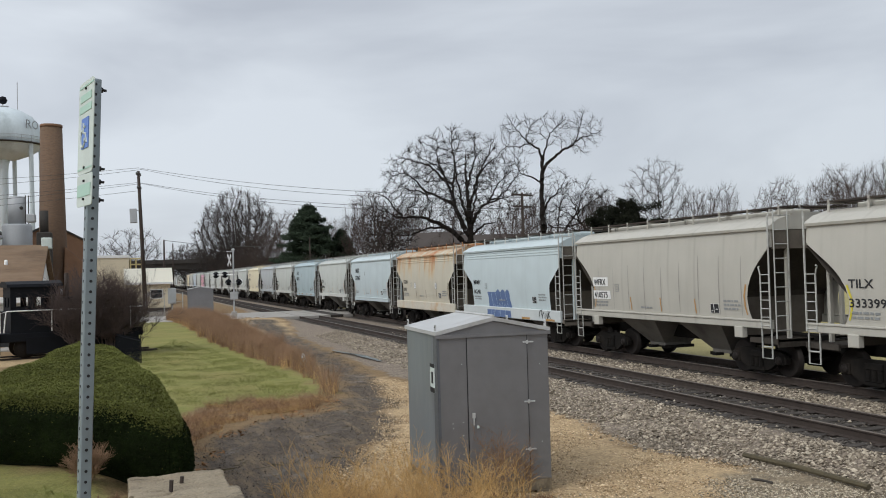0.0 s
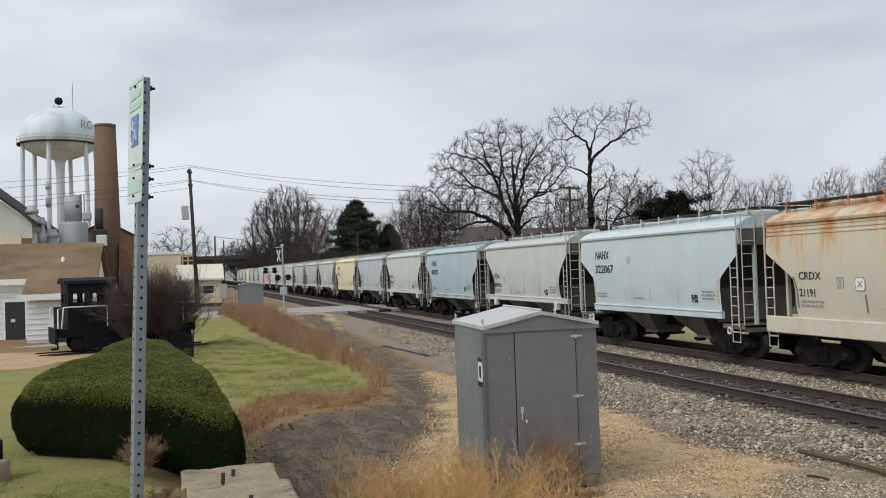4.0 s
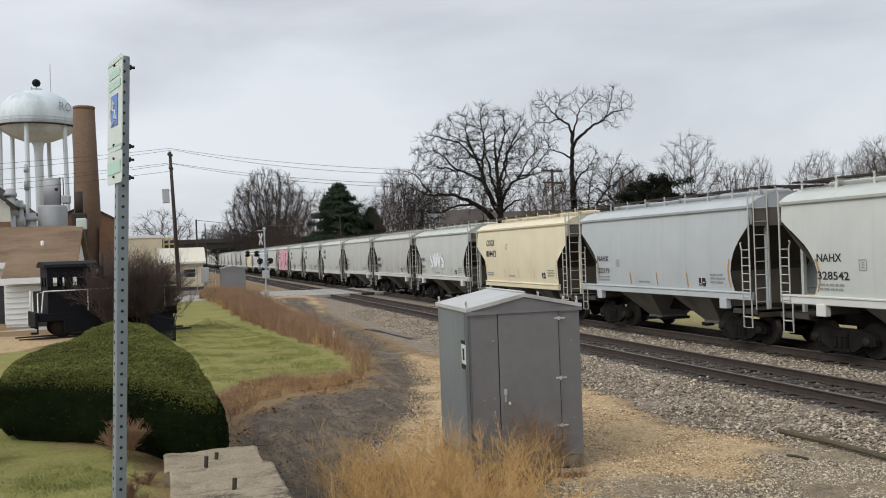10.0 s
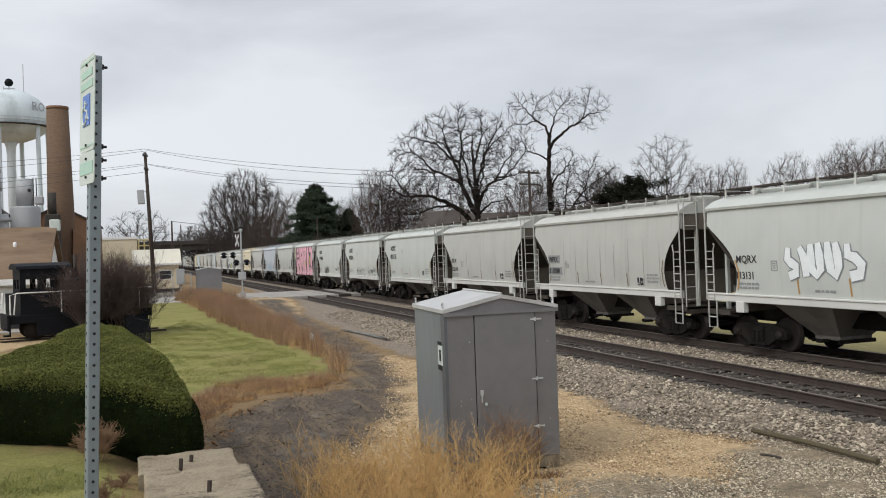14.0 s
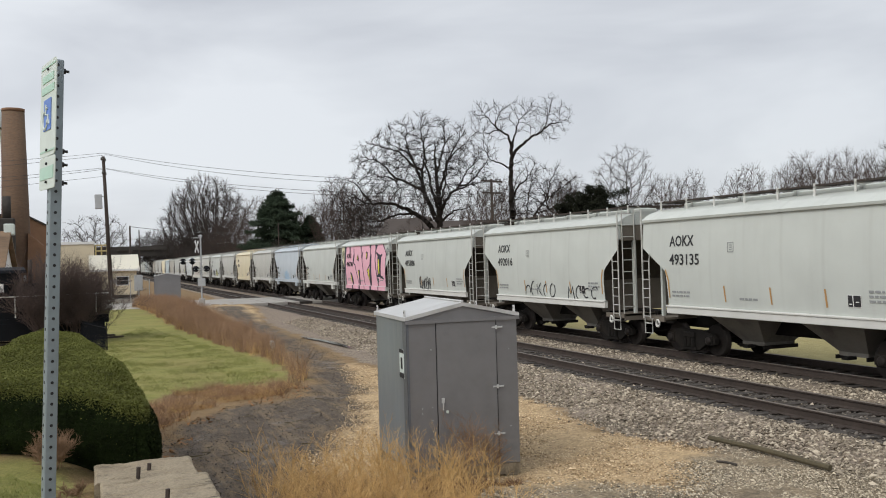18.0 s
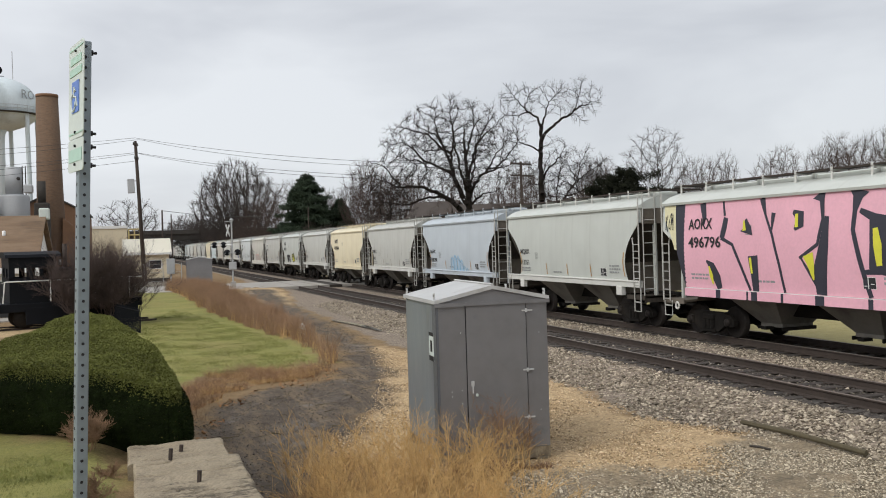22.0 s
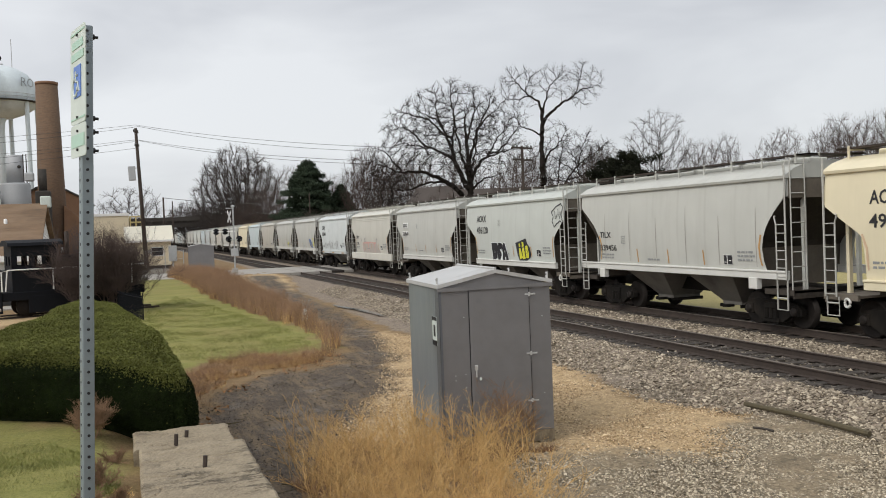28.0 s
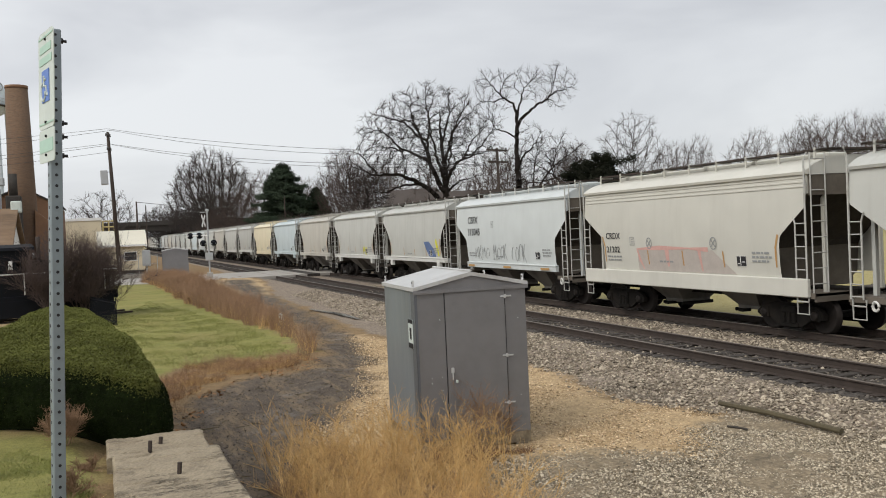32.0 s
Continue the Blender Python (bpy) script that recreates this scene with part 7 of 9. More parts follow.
# ---- bare trees ----
def grow_tree(seed, lobes, n, trunk_h, step=0.32, kill=0.55, tip=0.011, power=2.0, roots=((0, 0),), twigs=3, twig_len=0.55, lean=(0.0, 0.0), arms=()):
    """A crown that grows towards points strewn through its lobes; limbs thicken by what they carry."""
    g = np.random.default_rng(seed)
    vol = np.array([l[3] * l[4] * l[5] for l in lobes])
    goal = []
    for l, k in zip(lobes, (n * vol / vol.sum()).astype(int)):
        d = g.normal(0, 1, (k, 3))
        d /= np.linalg.norm(d, axis=1)[:, None]
        goal.append(np.array(l[:3]) + d * np.array(l[3:]) * (g.uniform(0, 1, k) ** (1 / 2.6))[:, None])
    goal = np.concatenate(goal)
    goal = goal[goal[:, 2] > trunk_h * 0.6]
    nodes, parent = [], []
    for x, y in roots:
        last = -1
        for k in range(int(trunk_h / step) + 1):
            z = -0.3 + k * step
            nodes.append((x * (1 + 0.10 * z) + lean[0] * z + 0.04 * g.normal(), y * (1 + 0.10 * z) + lean[1] * z + 0.04 * g.normal(), z))
            parent.append(last)
            last = len(nodes) - 1
    thick = {}
    for arm in arms:
        ax, az, r0, r1 = arm[0][0], arm[0][1], arm[-1][0], arm[-1][1]
        line = [Vector((q[0], q[2] if len(q) > 2 else 0.0, q[1])) for q in arm[:-1]]
        last = min(range(len(nodes)), key=lambda k: (Vector(nodes[k]) - line[0]).length)
        total = sum((b - a).length for a, b in zip(line, line[1:]))
        done = 0.0
        for a, b in zip(line, line[1:]):
            k = max(1, round((b - a).length / step))
            for j in range(1, k + 1):
                q = a.lerp(b, j / k)
                done += (b - a).length / k
                nodes.append((q.x + 0.05 * g.normal(), q.y + 0.12 * g.normal(), q.z + 0.05 * g.normal()))
                parent.append(last)
                last = len(nodes) - 1
                thick[last] = r0 + (r1 - r0) * done / total
    pos = np.array(nodes)
    near = np.full(len(goal), -1)
    dist = np.full(len(goal), 1e9)

    def compare(first):
        d = np.linalg.norm(goal[:, None] - pos[None, first:], axis=2)
        k = d.argmin(1)
        v = d[np.arange(len(goal)), k]
        better = v < dist
        dist[better], near[better] = v[better], k[better] + first

    compare(0)
    kids = {}
    for _ in range(160):
        if not len(goal):
            break
        fresh, who = [], []
        order = np.unique(near)
        for b in order:
            if kids.get(b, 0) > 3:
                continue
            pull = goal[near == b] - pos[b]
            pull = (pull / (np.linalg.norm(pull, axis=1)[:, None] + 1e-6)).mean(0) + g.normal(0, 0.07, 3)
            back = parent[b]
            if back >= 0:
                pull = pull + 0.50 * (pos[b] - pos[back]) / step
            fresh.append(pos[b] + step * pull / (np.linalg.norm(pull) + 1e-6))
            who.append(int(b))
            kids[b] = kids.get(b, 0) + 1
        if not fresh:
            break
        first = len(pos)
        pos = np.concatenate([pos, np.array(fresh)])
        parent += who
        compare(first)
        keep = dist > kill
        goal, near, dist = goal[keep], near[keep], dist[keep]
    m = len(pos)
    load = np.zeros(m)
    for k in range(m - 1, -1, -1):
        if load[k] == 0:
            load[k] = tip ** power
        if parent[k] >= 0:
            load[parent[k]] += load[k]
    rad = load ** (1 / power)
    for k, v in thick.items():
        rad[k] = max(rad[k], v)
    limbs, fine = [], []
    for k in range(m):
        p = parent[k]
        if p >= 0:
            (limbs if rad[k] > 0.04 else fine).append((Vector(pos[p]), Vector(pos[k]), min(rad[p], rad[k] * 1.5), rad[k]))
            if rad[k] < tip * 2.6:
                out = Vector(pos[k] - pos[p]).normalized()
                for _ in range(twigs):
                    d = (out * 1.1 + Vector(g.normal(0, 0.48, 3)) + Vector((0, 0, 0.25))).normalized()
                    e = Vector(pos[k]) + d * twig_len * g.uniform(0.5, 1.2)
                    fine.append((Vector(pos[k]), e, tip * 0.75, tip * 0.5))
                    f = e + (d + Vector(g.normal(0, 0.3, 3))).normalized() * twig_len * 0.55
                    fine.append((e, f, tip * 0.5, tip * 0.35))
    return limbs, fine


def build_tree(label, at, tree, bark="bark", twig="twig", group="bare trees"):
    limbs, twigs = tree
    t = thing("bare_tree", label, "tree", at, group)
    part("trunk", tube_soup("trunk", limbs, bark, 6), None, t)
    tagged(part("crown", tube_soup("crown", twigs, twig, 3), None, t), kind="stuff")
    return t


def on_ground(x, y, turn=0.0):
    return pose(x, y, float(ground_z(x, y)), 0, 0, turn)


# limbs as (sideways, up, depth) points, then the radius at both ends
OAK_ARMS = [
    [(0, -0.4), (0.05, 2.0), (0.22, 4.5), (0.33, 6.1), (0.26, 7.8), (0.15, 9.2), (0.0, 11.2), (0.1, 13.2), (0.52, 0.04)],
    [(0.1, 4.6), (-1.0, 5.9), (-2.1, 6.8), (-3.9, 7.5, -0.8), (-6.1, 7.6, -1.2), (-8.4, 8.6, -1.0), (0.27, 0.03)],
    [(0.15, 5.6), (-0.7, 7.6), (-1.2, 9.2, 0.4), (-1.65, 10.8, 0.5), (-2.4, 12.1), (-3.8, 12.9), (0.27, 0.03)],
    [(0.3, 6.6), (1.4, 8.4, -0.4), (2.6, 8.9, -0.6), (4.2, 9.3, -0.6), (0.19, 0.03)],
    [(0.2, 8.0), (1.1, 11.2, 0.4), (2.0, 12.2), (3.3, 13.3), (0.17, 0.025)],
    [(-1.25, 9.2), (-0.95, 12.0, -0.5), (-1.2, 14.6), (0.15, 0.025)],
    [(-1.1, 8.7), (-2.4, 9.4, 0.9), (-3.6, 9.8, 1.0), (-5.8, 10.4, 0.6), (0.16, 0.025)],
    [(-2.0, 6.7), (-3.6, 6.6, 0.8), (-5.2, 6.0, 1.0), (-7.2, 6.3, 0.8), (0.13, 0.025)],
    [(0.25, 6.4), (0.6, 8.0, 1.6), (1.0, 10.0, 3.0), (1.2, 11.5, 3.4), (0.17, 0.025)],
    [(0.2, 6.8), (-0.4, 9.0, -1.8), (-0.8, 11.0, -3.0), (-1.0, 12.6, -3.4), (0.17, 0.025)],
    [(0.1, 10.0), (0.9, 12.8, -0.6), (1.0, 14.6), (0.12, 0.02)],
    [(-2.0, 11.4), (-2.6, 13.4, 0.4), (-2.5, 14.6), (0.10, 0.02)],
    [(2.0, 8.7), (2.9, 10.4), (4.0, 11.4), (0.10, 0.02)],
    [(0.3, 5.8), (1.6, 6.8, 0.8), (3.4, 7.2, 1.0), (0.13, 0.02)],
    [(-1.6, 10.6), (-3.2, 12.2, -0.4), (-5.2, 12.8, -0.6), (0.12, 0.02)],
    [(-3.4, 9.7), (-5.0, 11.4, 0.6), (-6.6, 12.0, 0.6), (0.11, 0.02)],
    [(1.0, 11.0), (2.2, 13.2), (2.8, 14.8), (0.10, 0.02)],
    [(-5.8, 7.6, -1.0), (-7.2, 9.4, -0.8), (-8.6, 10.0), (0.09, 0.02)],
    [(2.6, 8.9), (4.0, 10.2, 0.6), (5.0, 11.6), (0.09, 0.02)],
]
OAK_LOBES = [(-1.1, 0, 11.0, 6.0, 5.0, 4.7), (-4.6, 0, 10.6, 3.4, 3.2, 2.9), (2.7, 0, 10.8, 2.7, 3.0, 3.2), (-6.6, 0, 7.9, 3.3, 2.6, 1.9)]
oak = build_tree("large spreading bare oak behind the train", on_ground(29.3, 75.3, -21), grow_tree(11, OAK_LOBES, 3400, 4.6, 0.33, 0.52, 0.0145, 2.15, twigs=4, twig_len=0.42, arms=OAK_ARMS))
TALL_ARMS = [
    [(0, -0.4), (0.0, 5.0), (-0.04, 9.0), (0.02, 10.4), (0.1, 12.3), (0.31, 0.17)],
    [(0.1, 12.2), (-0.2, 13.1), (-1.1, 13.6), (-1.4, 14.2), (-2.2, 15.0), (0.12, 0.025)],
    [(0.1, 11.2), (0.9, 12.1), (1.6, 12.7), (2.5, 13.2), (3.3, 13.9), (4.9, 14.3), (0.15, 0.025)],
    [(0.1, 12.2), (0.45, 13.2), (0.8, 14.4), (1.3, 14.9), (0.10, 0.02)],
    [(0.05, 7.4), (0.7, 8.6), (1.6, 9.4, -0.5), (2.0, 10.4, -0.6), (0.11, 0.02)],
    [(0.0, 10.0), (-0.8, 10.5), (-1.7, 11.0), (-2.3, 12.0), (0.09, 0.02)],
    [(3.0, 13.6), (3.3, 14.6, 0.4), (3.4, 15.1, 0.6), (0.06, 0.02)],
    [(-1.0, 13.5), (-2.0, 13.3), (-3.0, 13.4), (0.06, 0.02)],
    [(-1.3, 14.0), (-0.9, 15.0), (-0.8, 15.2), (0.05, 0.02)],
]
TALL_LOBES = [(-1.8, 0, 14.4, 1.9, 1.8, 2.0), (3.1, 0, 14.4, 2.3, 1.8, 2.0), (0.8, 0, 14.8, 1.7, 1.5, 1.7), (-2.0, 0, 11.6, 1.3, 1.2, 1.2), (1.5, 0, 9.9, 1.3, 1.2, 1.5)]
tall = build_tree("tall bare tree with a high open crown", on_ground(33.55, 68.3, -26) @ Matrix.Diagonal((1, 1, 0.955, 1)), grow_tree(23, TALL_LOBES, 1000, 11.0, 0.28, 0.46, 0.012, 2.3, twigs=3, twig_len=0.40, arms=TALL_ARMS))
SIDE_ARMS = [
    [(0, -0.4), (0.1, 2.5), (0.5, 4.2), (1.4, 6.0), (3.0, 7.6), (5.0, 9.0), (0.17, 0.025)],
    [(0.2, 2.6), (-0.4, 5.0), (-0.6, 7.0, 0.5), (-0.3, 8.8), (0.11, 0.02)],
    [(0.6, 4.3), (0.6, 6.6, -0.6), (1.2, 9.0), (0.10, 0.02)],
    [(1.3, 5.8), (3.0, 6.3), (4.8, 6.6), (0.09, 0.02)],
    [(0.3, 3.4), (1.8, 4.6, 0.8), (3.8, 5.2), (0.09, 0.02)],
    [(2.4, 7.0), (2.7, 8.6), (3.4, 10.0), (0.07, 0.02)],
]
behind = build_tree("bare branchy tree behind the tall one", on_ground(35.4, 70.5, -26), grow_tree(29, [(1.9, 0, 6.9, 4.0, 3.0, 3.4)], 1100, 2.4, 0.30, 0.5, 0.012, 2.2, twigs=3, twig_len=0.45, arms=SIDE_ARMS))


def dome_tree(label, seed, height, radius, x, y, n, trunk, step, kill, tip, twigs, twig_len, twig="twig_pale", roots=((0, 0),), low=0.35):
    """A bare tree with a domed crown."""
    mid = height * (1 + low) / 2
    lobes = [(0, 0, mid, radius, radius, height - mid), (0.25 * radius, 0, mid * 0.9, radius * 0.85, radius * 0.8, (height - mid) * 0.8), (-0.3 * radius, 0, mid * 0.88, radius * 0.8, radius * 0.8, (height - mid) * 0.75)]
    return build_tree(label, on_ground(x, y), grow_tree(seed, lobes, n, trunk, step, kill, tip, 2.9, roots, twigs, twig_len), twig, twig)


round_tree = dome_tree("bare round-headed tree behind the houses", 5, 13.4, 3.5, 51.6, 78.4, 900, 5.0, 0.34, 0.55, 0.014, 3, 0.5, "twig_mid", low=0.42)
spread_tree = dome_tree("broad bare round-headed tree beyond the road", 6, 11.0, 5.2, 0.6, 141, 800, 2.2, 0.45, 0.75, 0.022, 3, 0.7, "twig_mid", low=0.18)
dense = dome_tree("tall dense bare tree with a domed crown", 31, 22.6, 9.2, 23.4, 198, 3600, 2.4, 0.56, 0.80, 0.031, 5, 0.95, "twig_mid", roots=((0, 0), (1.2, 0.6), (-1.1, 0.5), (0.4, -1.2)), low=0.02)
thicket = dome_tree("brown-twigged bare tree in a thicket", 41, 11.2, 3.9, 31.5, 124, 1100, 2.0, 0.40, 0.58, 0.015, 4, 0.65, roots=((0, 0), (0.7, 0.3)), low=0.14)
low_tree = dome_tree("low bushy bare tree beside the line", 53, 6.0, 3.2, 24, 150, 800, 0.6, 0.34, 0.5, 0.016, 4, 0.5, roots=((0, 0), (0.6, 0.4), (-0.6, 0.2)), low=0.05)
for src, x, y, turn, wide, high in (
        (dense, 27.5, 236, 80, 0.8, 0.62), (dense, 21.5, 262, 160, 0.9, 0.5), (thicket, 28, 128, 70, 1, 1), (thicket, 26.2, 152, 190, 1.3, 1.3), (thicket, 24.5, 172, 20, 1.3, 1.1), (thicket, 21.8, 180, 300, 1.2, 0.8), (thicket, 35, 113, 130, 1, 1.1), (thicket, 29.5, 140, 200, 1, 1), (thicket, 33, 104, 250, 1, 1), (thicket, 37, 96, 300, 1, 1), (thicket, 45, 98, 30, 1, 1),
        (thicket, 29.8, 112, 10, 0.9, 1.22), (thicket, 33, 121, 60, 1, 1.26), (thicket, 40, 86, 100, 0.9, 1), (thicket, 62, 108, 210, 0.8, 1.2), (thicket, 58, 104, 60, 0.7, 1.15), (thicket, 72, 95, 90, 0.8, 1.16), (thicket, 66, 92, 200, 0.7, 1.08), (thicket, 77, 90, 160, 1, 1.2), (thicket, 83, 86, 230, 1.1, 1.32),
        (thicket, 80, 78, 120, 1, 1.25), (thicket, 90, 80, 40, 1.1, 1.35), (thicket, 95, 88, 310, 1.1, 1.3), (thicket, 87, 92, 70, 1.1, 1.25),
        (low_tree, 46, 76, 20, 1, 1), (low_tree, 52, 88, 50, 1, 1), (low_tree, 60, 92, 150, 1, 1), (low_tree, 64, 84, 220, 1, 1), (low_tree, 24.5, 128, 20, 1, 1), (low_tree, 23.5, 165, 70, 1, 1), (low_tree, 24, 178, 120, 1, 1), (low_tree, 21, 232, 170, 1, 1.2), (low_tree, 23, 245, 220, 1, 1.2), (low_tree, 23.5, 112, 260, 1, 1),
        (low_tree, 24.5, 140, 300, 1, 1), (low_tree, 28, 98, 200, 1, 1), (low_tree, 31, 88, 40, 1, 1), (low_tree, 38, 74, 140, 1, 1), (low_tree, 42, 70, 10, 1, 1), (low_tree, 35, 66, 80, 1, 1), (low_tree, 24, 270, 60, 1, 1), (low_tree, 27, 300, 100, 1, 1), (dense, 22, 330, 10, 1, 0.7), (low_tree, 14, 340, 100, 1, 1), (thicket, 6, 345, 10, 1, 1), (low_tree, -4, 330, 200, 1, 1)):
    copy_thing(src, on_ground(x, y, turn) @ Matrix.Diagonal((wide, wide, high, 1)))
copy_thing(behind, on_ground(45.5, 79, 150))
copy_thing(behind, on_ground(26.5, 92, 60))


def build_conifer(label, at, height, radius, material, seed, kind="conical"):
    g = np.random.default_rng(seed)
    t = thing("conifer", label, "tree", at, "evergreens")
    part("trunk", tubes([[(0, 0, -0.3), (0.05, 0, height * 0.5), (0, 0, height * 0.93)]], 0.16, 7), "bark", t)
    pts, nr, cores = [], [], []
    n = 330 if kind == "conical" else 150
    for k in range(n):
        if kind == "conical":
            u = g.uniform(0.0, 1.0)
            z, reach = height * (0.05 + 0.95 * u), radius * (1.02 - u) ** 0.72 * g.uniform(0.45, 1.2) + 0.12
            droop = g.uniform(-0.25, 0.12)
        else:
            u = g.uniform(0, 1)
            z, reach = height * (0.34 + 0.56 * u * g.uniform(0.7, 1.1)), radius * math.sin(math.pi * (0.22 + 0.66 * u)) * g.uniform(0.35, 1.3)
            droop = 0.18
        a = g.uniform(0, 2 * np.pi)
        m = int((190 if kind == "conical" else 260) * max(reach, 0.5))
        s = g.uniform(0.12, 1, m) ** 0.7
        wide = 0.32 * reach * (1.15 - s) + 0.16
        off = g.normal(0, 1, m) * wide * (0.75 if kind == "conical" else 0.5)
        px = np.cos(a) * s * reach - np.sin(a) * off
        py = np.sin(a) * s * reach + np.cos(a) * off
        pz = z + droop * s * reach + g.normal(0, 0.14, m)
        pts.append(np.stack([px, py, pz], -1))
        nr.append(np.tile((0.3 * np.cos(a), 0.3 * np.sin(a), 1.0), (m, 1)))
    tagged(part("foliage", leaf_cloud(np.concatenate(pts), np.concatenate(nr), 0.14 if kind == "conical" else 0.11, material, "foliage", 0.8), None, t), kind="stuff")
    return t


build_conifer("broad dark green spruce behind the train", on_ground(24.2, 123), 13.0, 7.2, "needle", 3)
build_conifer("small dark green spruce behind the train", on_ground(29.0, 124), 9.0, 3.6, "needle", 4)
build_conifer("spreading dark juniper behind the train", on_ground(32.7, 53.3), 7.5, 3.3, "juniper", 6, "spreading")


# ---- dry grass and weeds ----
def grass(name, label, spots, height, width, lean, material, category="grass"):
    """Blades as narrow bent strips."""
    x, y = spots
    n = len(x)
    z = ground_z(x, y) - 0.02
    h = height * rng.uniform(0.45, 1.2, n) * (0.85 + 0.35 * wobble(x, y, 1.6, 2.5))
    a = rng.uniform(0, 2 * np.pi, n)
    l = lean * rng.uniform(0.1, 1.2, n) * h
    w = width * rng.uniform(0.6, 1.4, n)
    dx, dy = np.cos(a), np.sin(a)
    b = rng.uniform(0, 2 * np.pi, n)
    wx, wy = np.cos(b) * w, np.sin(b) * w
    rows = []
    for t, k in ((0.0, 1.0), (0.5, 0.75), (1.0, 0.25)):
        cx, cy, cz = x + dx * l * t * t, y + dy * l * t * t, z + h * t * (1 - 0.15 * lean * t)
        rows.append(np.stack([cx - wx * k, cy - wy * k, cz], -1))
        rows.append(np.stack([cx + wx * k, cy + wy * k, cz], -1))
    v = np.stack(rows, 1).reshape(-1, 3)
    base = 6 * np.arange(n)[:, None]
    f = np.concatenate([base + np.array([[0, 1, 3, 2]]), base + np.array([[2, 3, 5, 4]])])
    return tagged(new(name, soup(name, v.tolist(), f.tolist(), material)), label, category, kind="stuff")


def in_poly(poly, n, clump=0.0, seed=1):
    p = np.array(poly)
    x, y = rng.uniform(p[:, 0].min(), p[:, 0].max(), n), rng.uniform(p[:, 1].min(), p[:, 1].max(), n)
    d = inside(poly, x, y)
    keep = (d > 0.28 + 0.32 * wobble(x, y, 0.9, seed + 3)) & (wobble(x, y, 0.6, seed) + rng.uniform(-1, 1, n) * (1 - clump) > clump - 0.75)
    return x[keep], y[keep]


REEDS = [(3.9, 80), (6.4, 72), (7.3, 55), (7.1, 43), (6.8, 34), (6.1, 26.5), (5.7, 24.6), (5.2, 25.4), (5.7, 31), (5.0, 38), (3.8, 56), (2.6, 72)]
BANK = [(0.5, 22.5), (1.9, 25.5), (3.2, 26.3), (4.4, 25.6), (5.6, 26.0), (5.6, 24.4), (4.4, 22.6), (3.2, 22.8), (2.0, 20.8), (1.1, 17.6), (0.75, 13.5), (0.55, 14.5), (0.3, 18)]
EDGE = [(-0.4, 5.5), (-0.35, 10.0), (0.02, 10.1), (0.05, 5.5)]
grass("tall_dry_grass", "tall russet dry grass along the ditch", in_poly(REEDS, 170000, 0.45), 0.92, 0.0042, 0.5, "dry_reed")
grass("tall_tan_grass", "tan stalks among the ditch grass", in_poly(REEDS, 26000, 0.55, 4), 0.60, 0.004, 0.6, "dry_grass")
grass("bank_grass", "dry tan grass on the bank below the lawn", in_poly(BANK, 60000, 0.60, 2), 0.20, 0.0022, 1.3, "dry_grass")
grass("bank_weeds", "russet weeds on the bank", in_poly(BANK, 34000, 0.66, 5), 0.42, 0.0026, 1.0, "dry_reed")
grass("bank_clumps", "dark russet clumps along the muddy edge of the bank", in_poly(BANK, 20000, 0.72, 21), 0.34, 0.003, 1.1, "russet")
grass("near_weeds", "feathery dry tan weeds in front of the signal house", in_poly(WEEDS, 36000, 0.66, 3), 0.46, 0.0022, 1.15, "dry_grass")
grass("near_brown_weeds", "brown dead stems under the tan weeds", in_poly(WEEDS, 36000, 0.5, 11), 0.36, 0.0028, 1.0, "dry_reed")
grass("near_red_weeds", "russet weeds at the foot of the signal house", in_poly([(4.2, 12.0), (4.6, 12.9), (6.1, 12.9), (6.1, 12.2), (5.2, 11.7)], 5200, 0.3, 7), 0.36, 0.0028, 0.95, "russet")
grass("fallen_stems", "flattened russet stems and leaves under the signal house", in_poly([(5.0, 12.2), (5.0, 12.9), (6.3, 12.9), (6.4, 12.3), (5.9, 12.0)], 5000, 0.3, 17), 0.16, 0.0034, 1.6, "russet")
grass("wall_grass", "dead grass along the wall edge", in_poly(EDGE, 1800, 0.5, 6), 0.07, 0.004, 0.9, "dry_grass")
grass("far_lawn_blades", "mown lawn blades with yellowed tips", in_poly([(5.2, 38), (5.8, 31), (5.6, 26.8), (4.4, 25.2), (3.0, 25.6), (1.6, 25.4), (0.4, 27), (0.3, 44), (2.6, 56), (3.6, 50)], 130000, 0.3, 12), 0.075, 0.005, 0.8, "blade")
grass("lawn_blades", "short green lawn blades", in_poly([(-3.4, 5.5), (-3.4, 12.6), (-1.6, 11.8), (-0.1, 10.3), (0.1, 8.6), (-0.05, 5.5)], 150000, 0.0, 8), 0.06, 0.0032, 0.9, "blade")


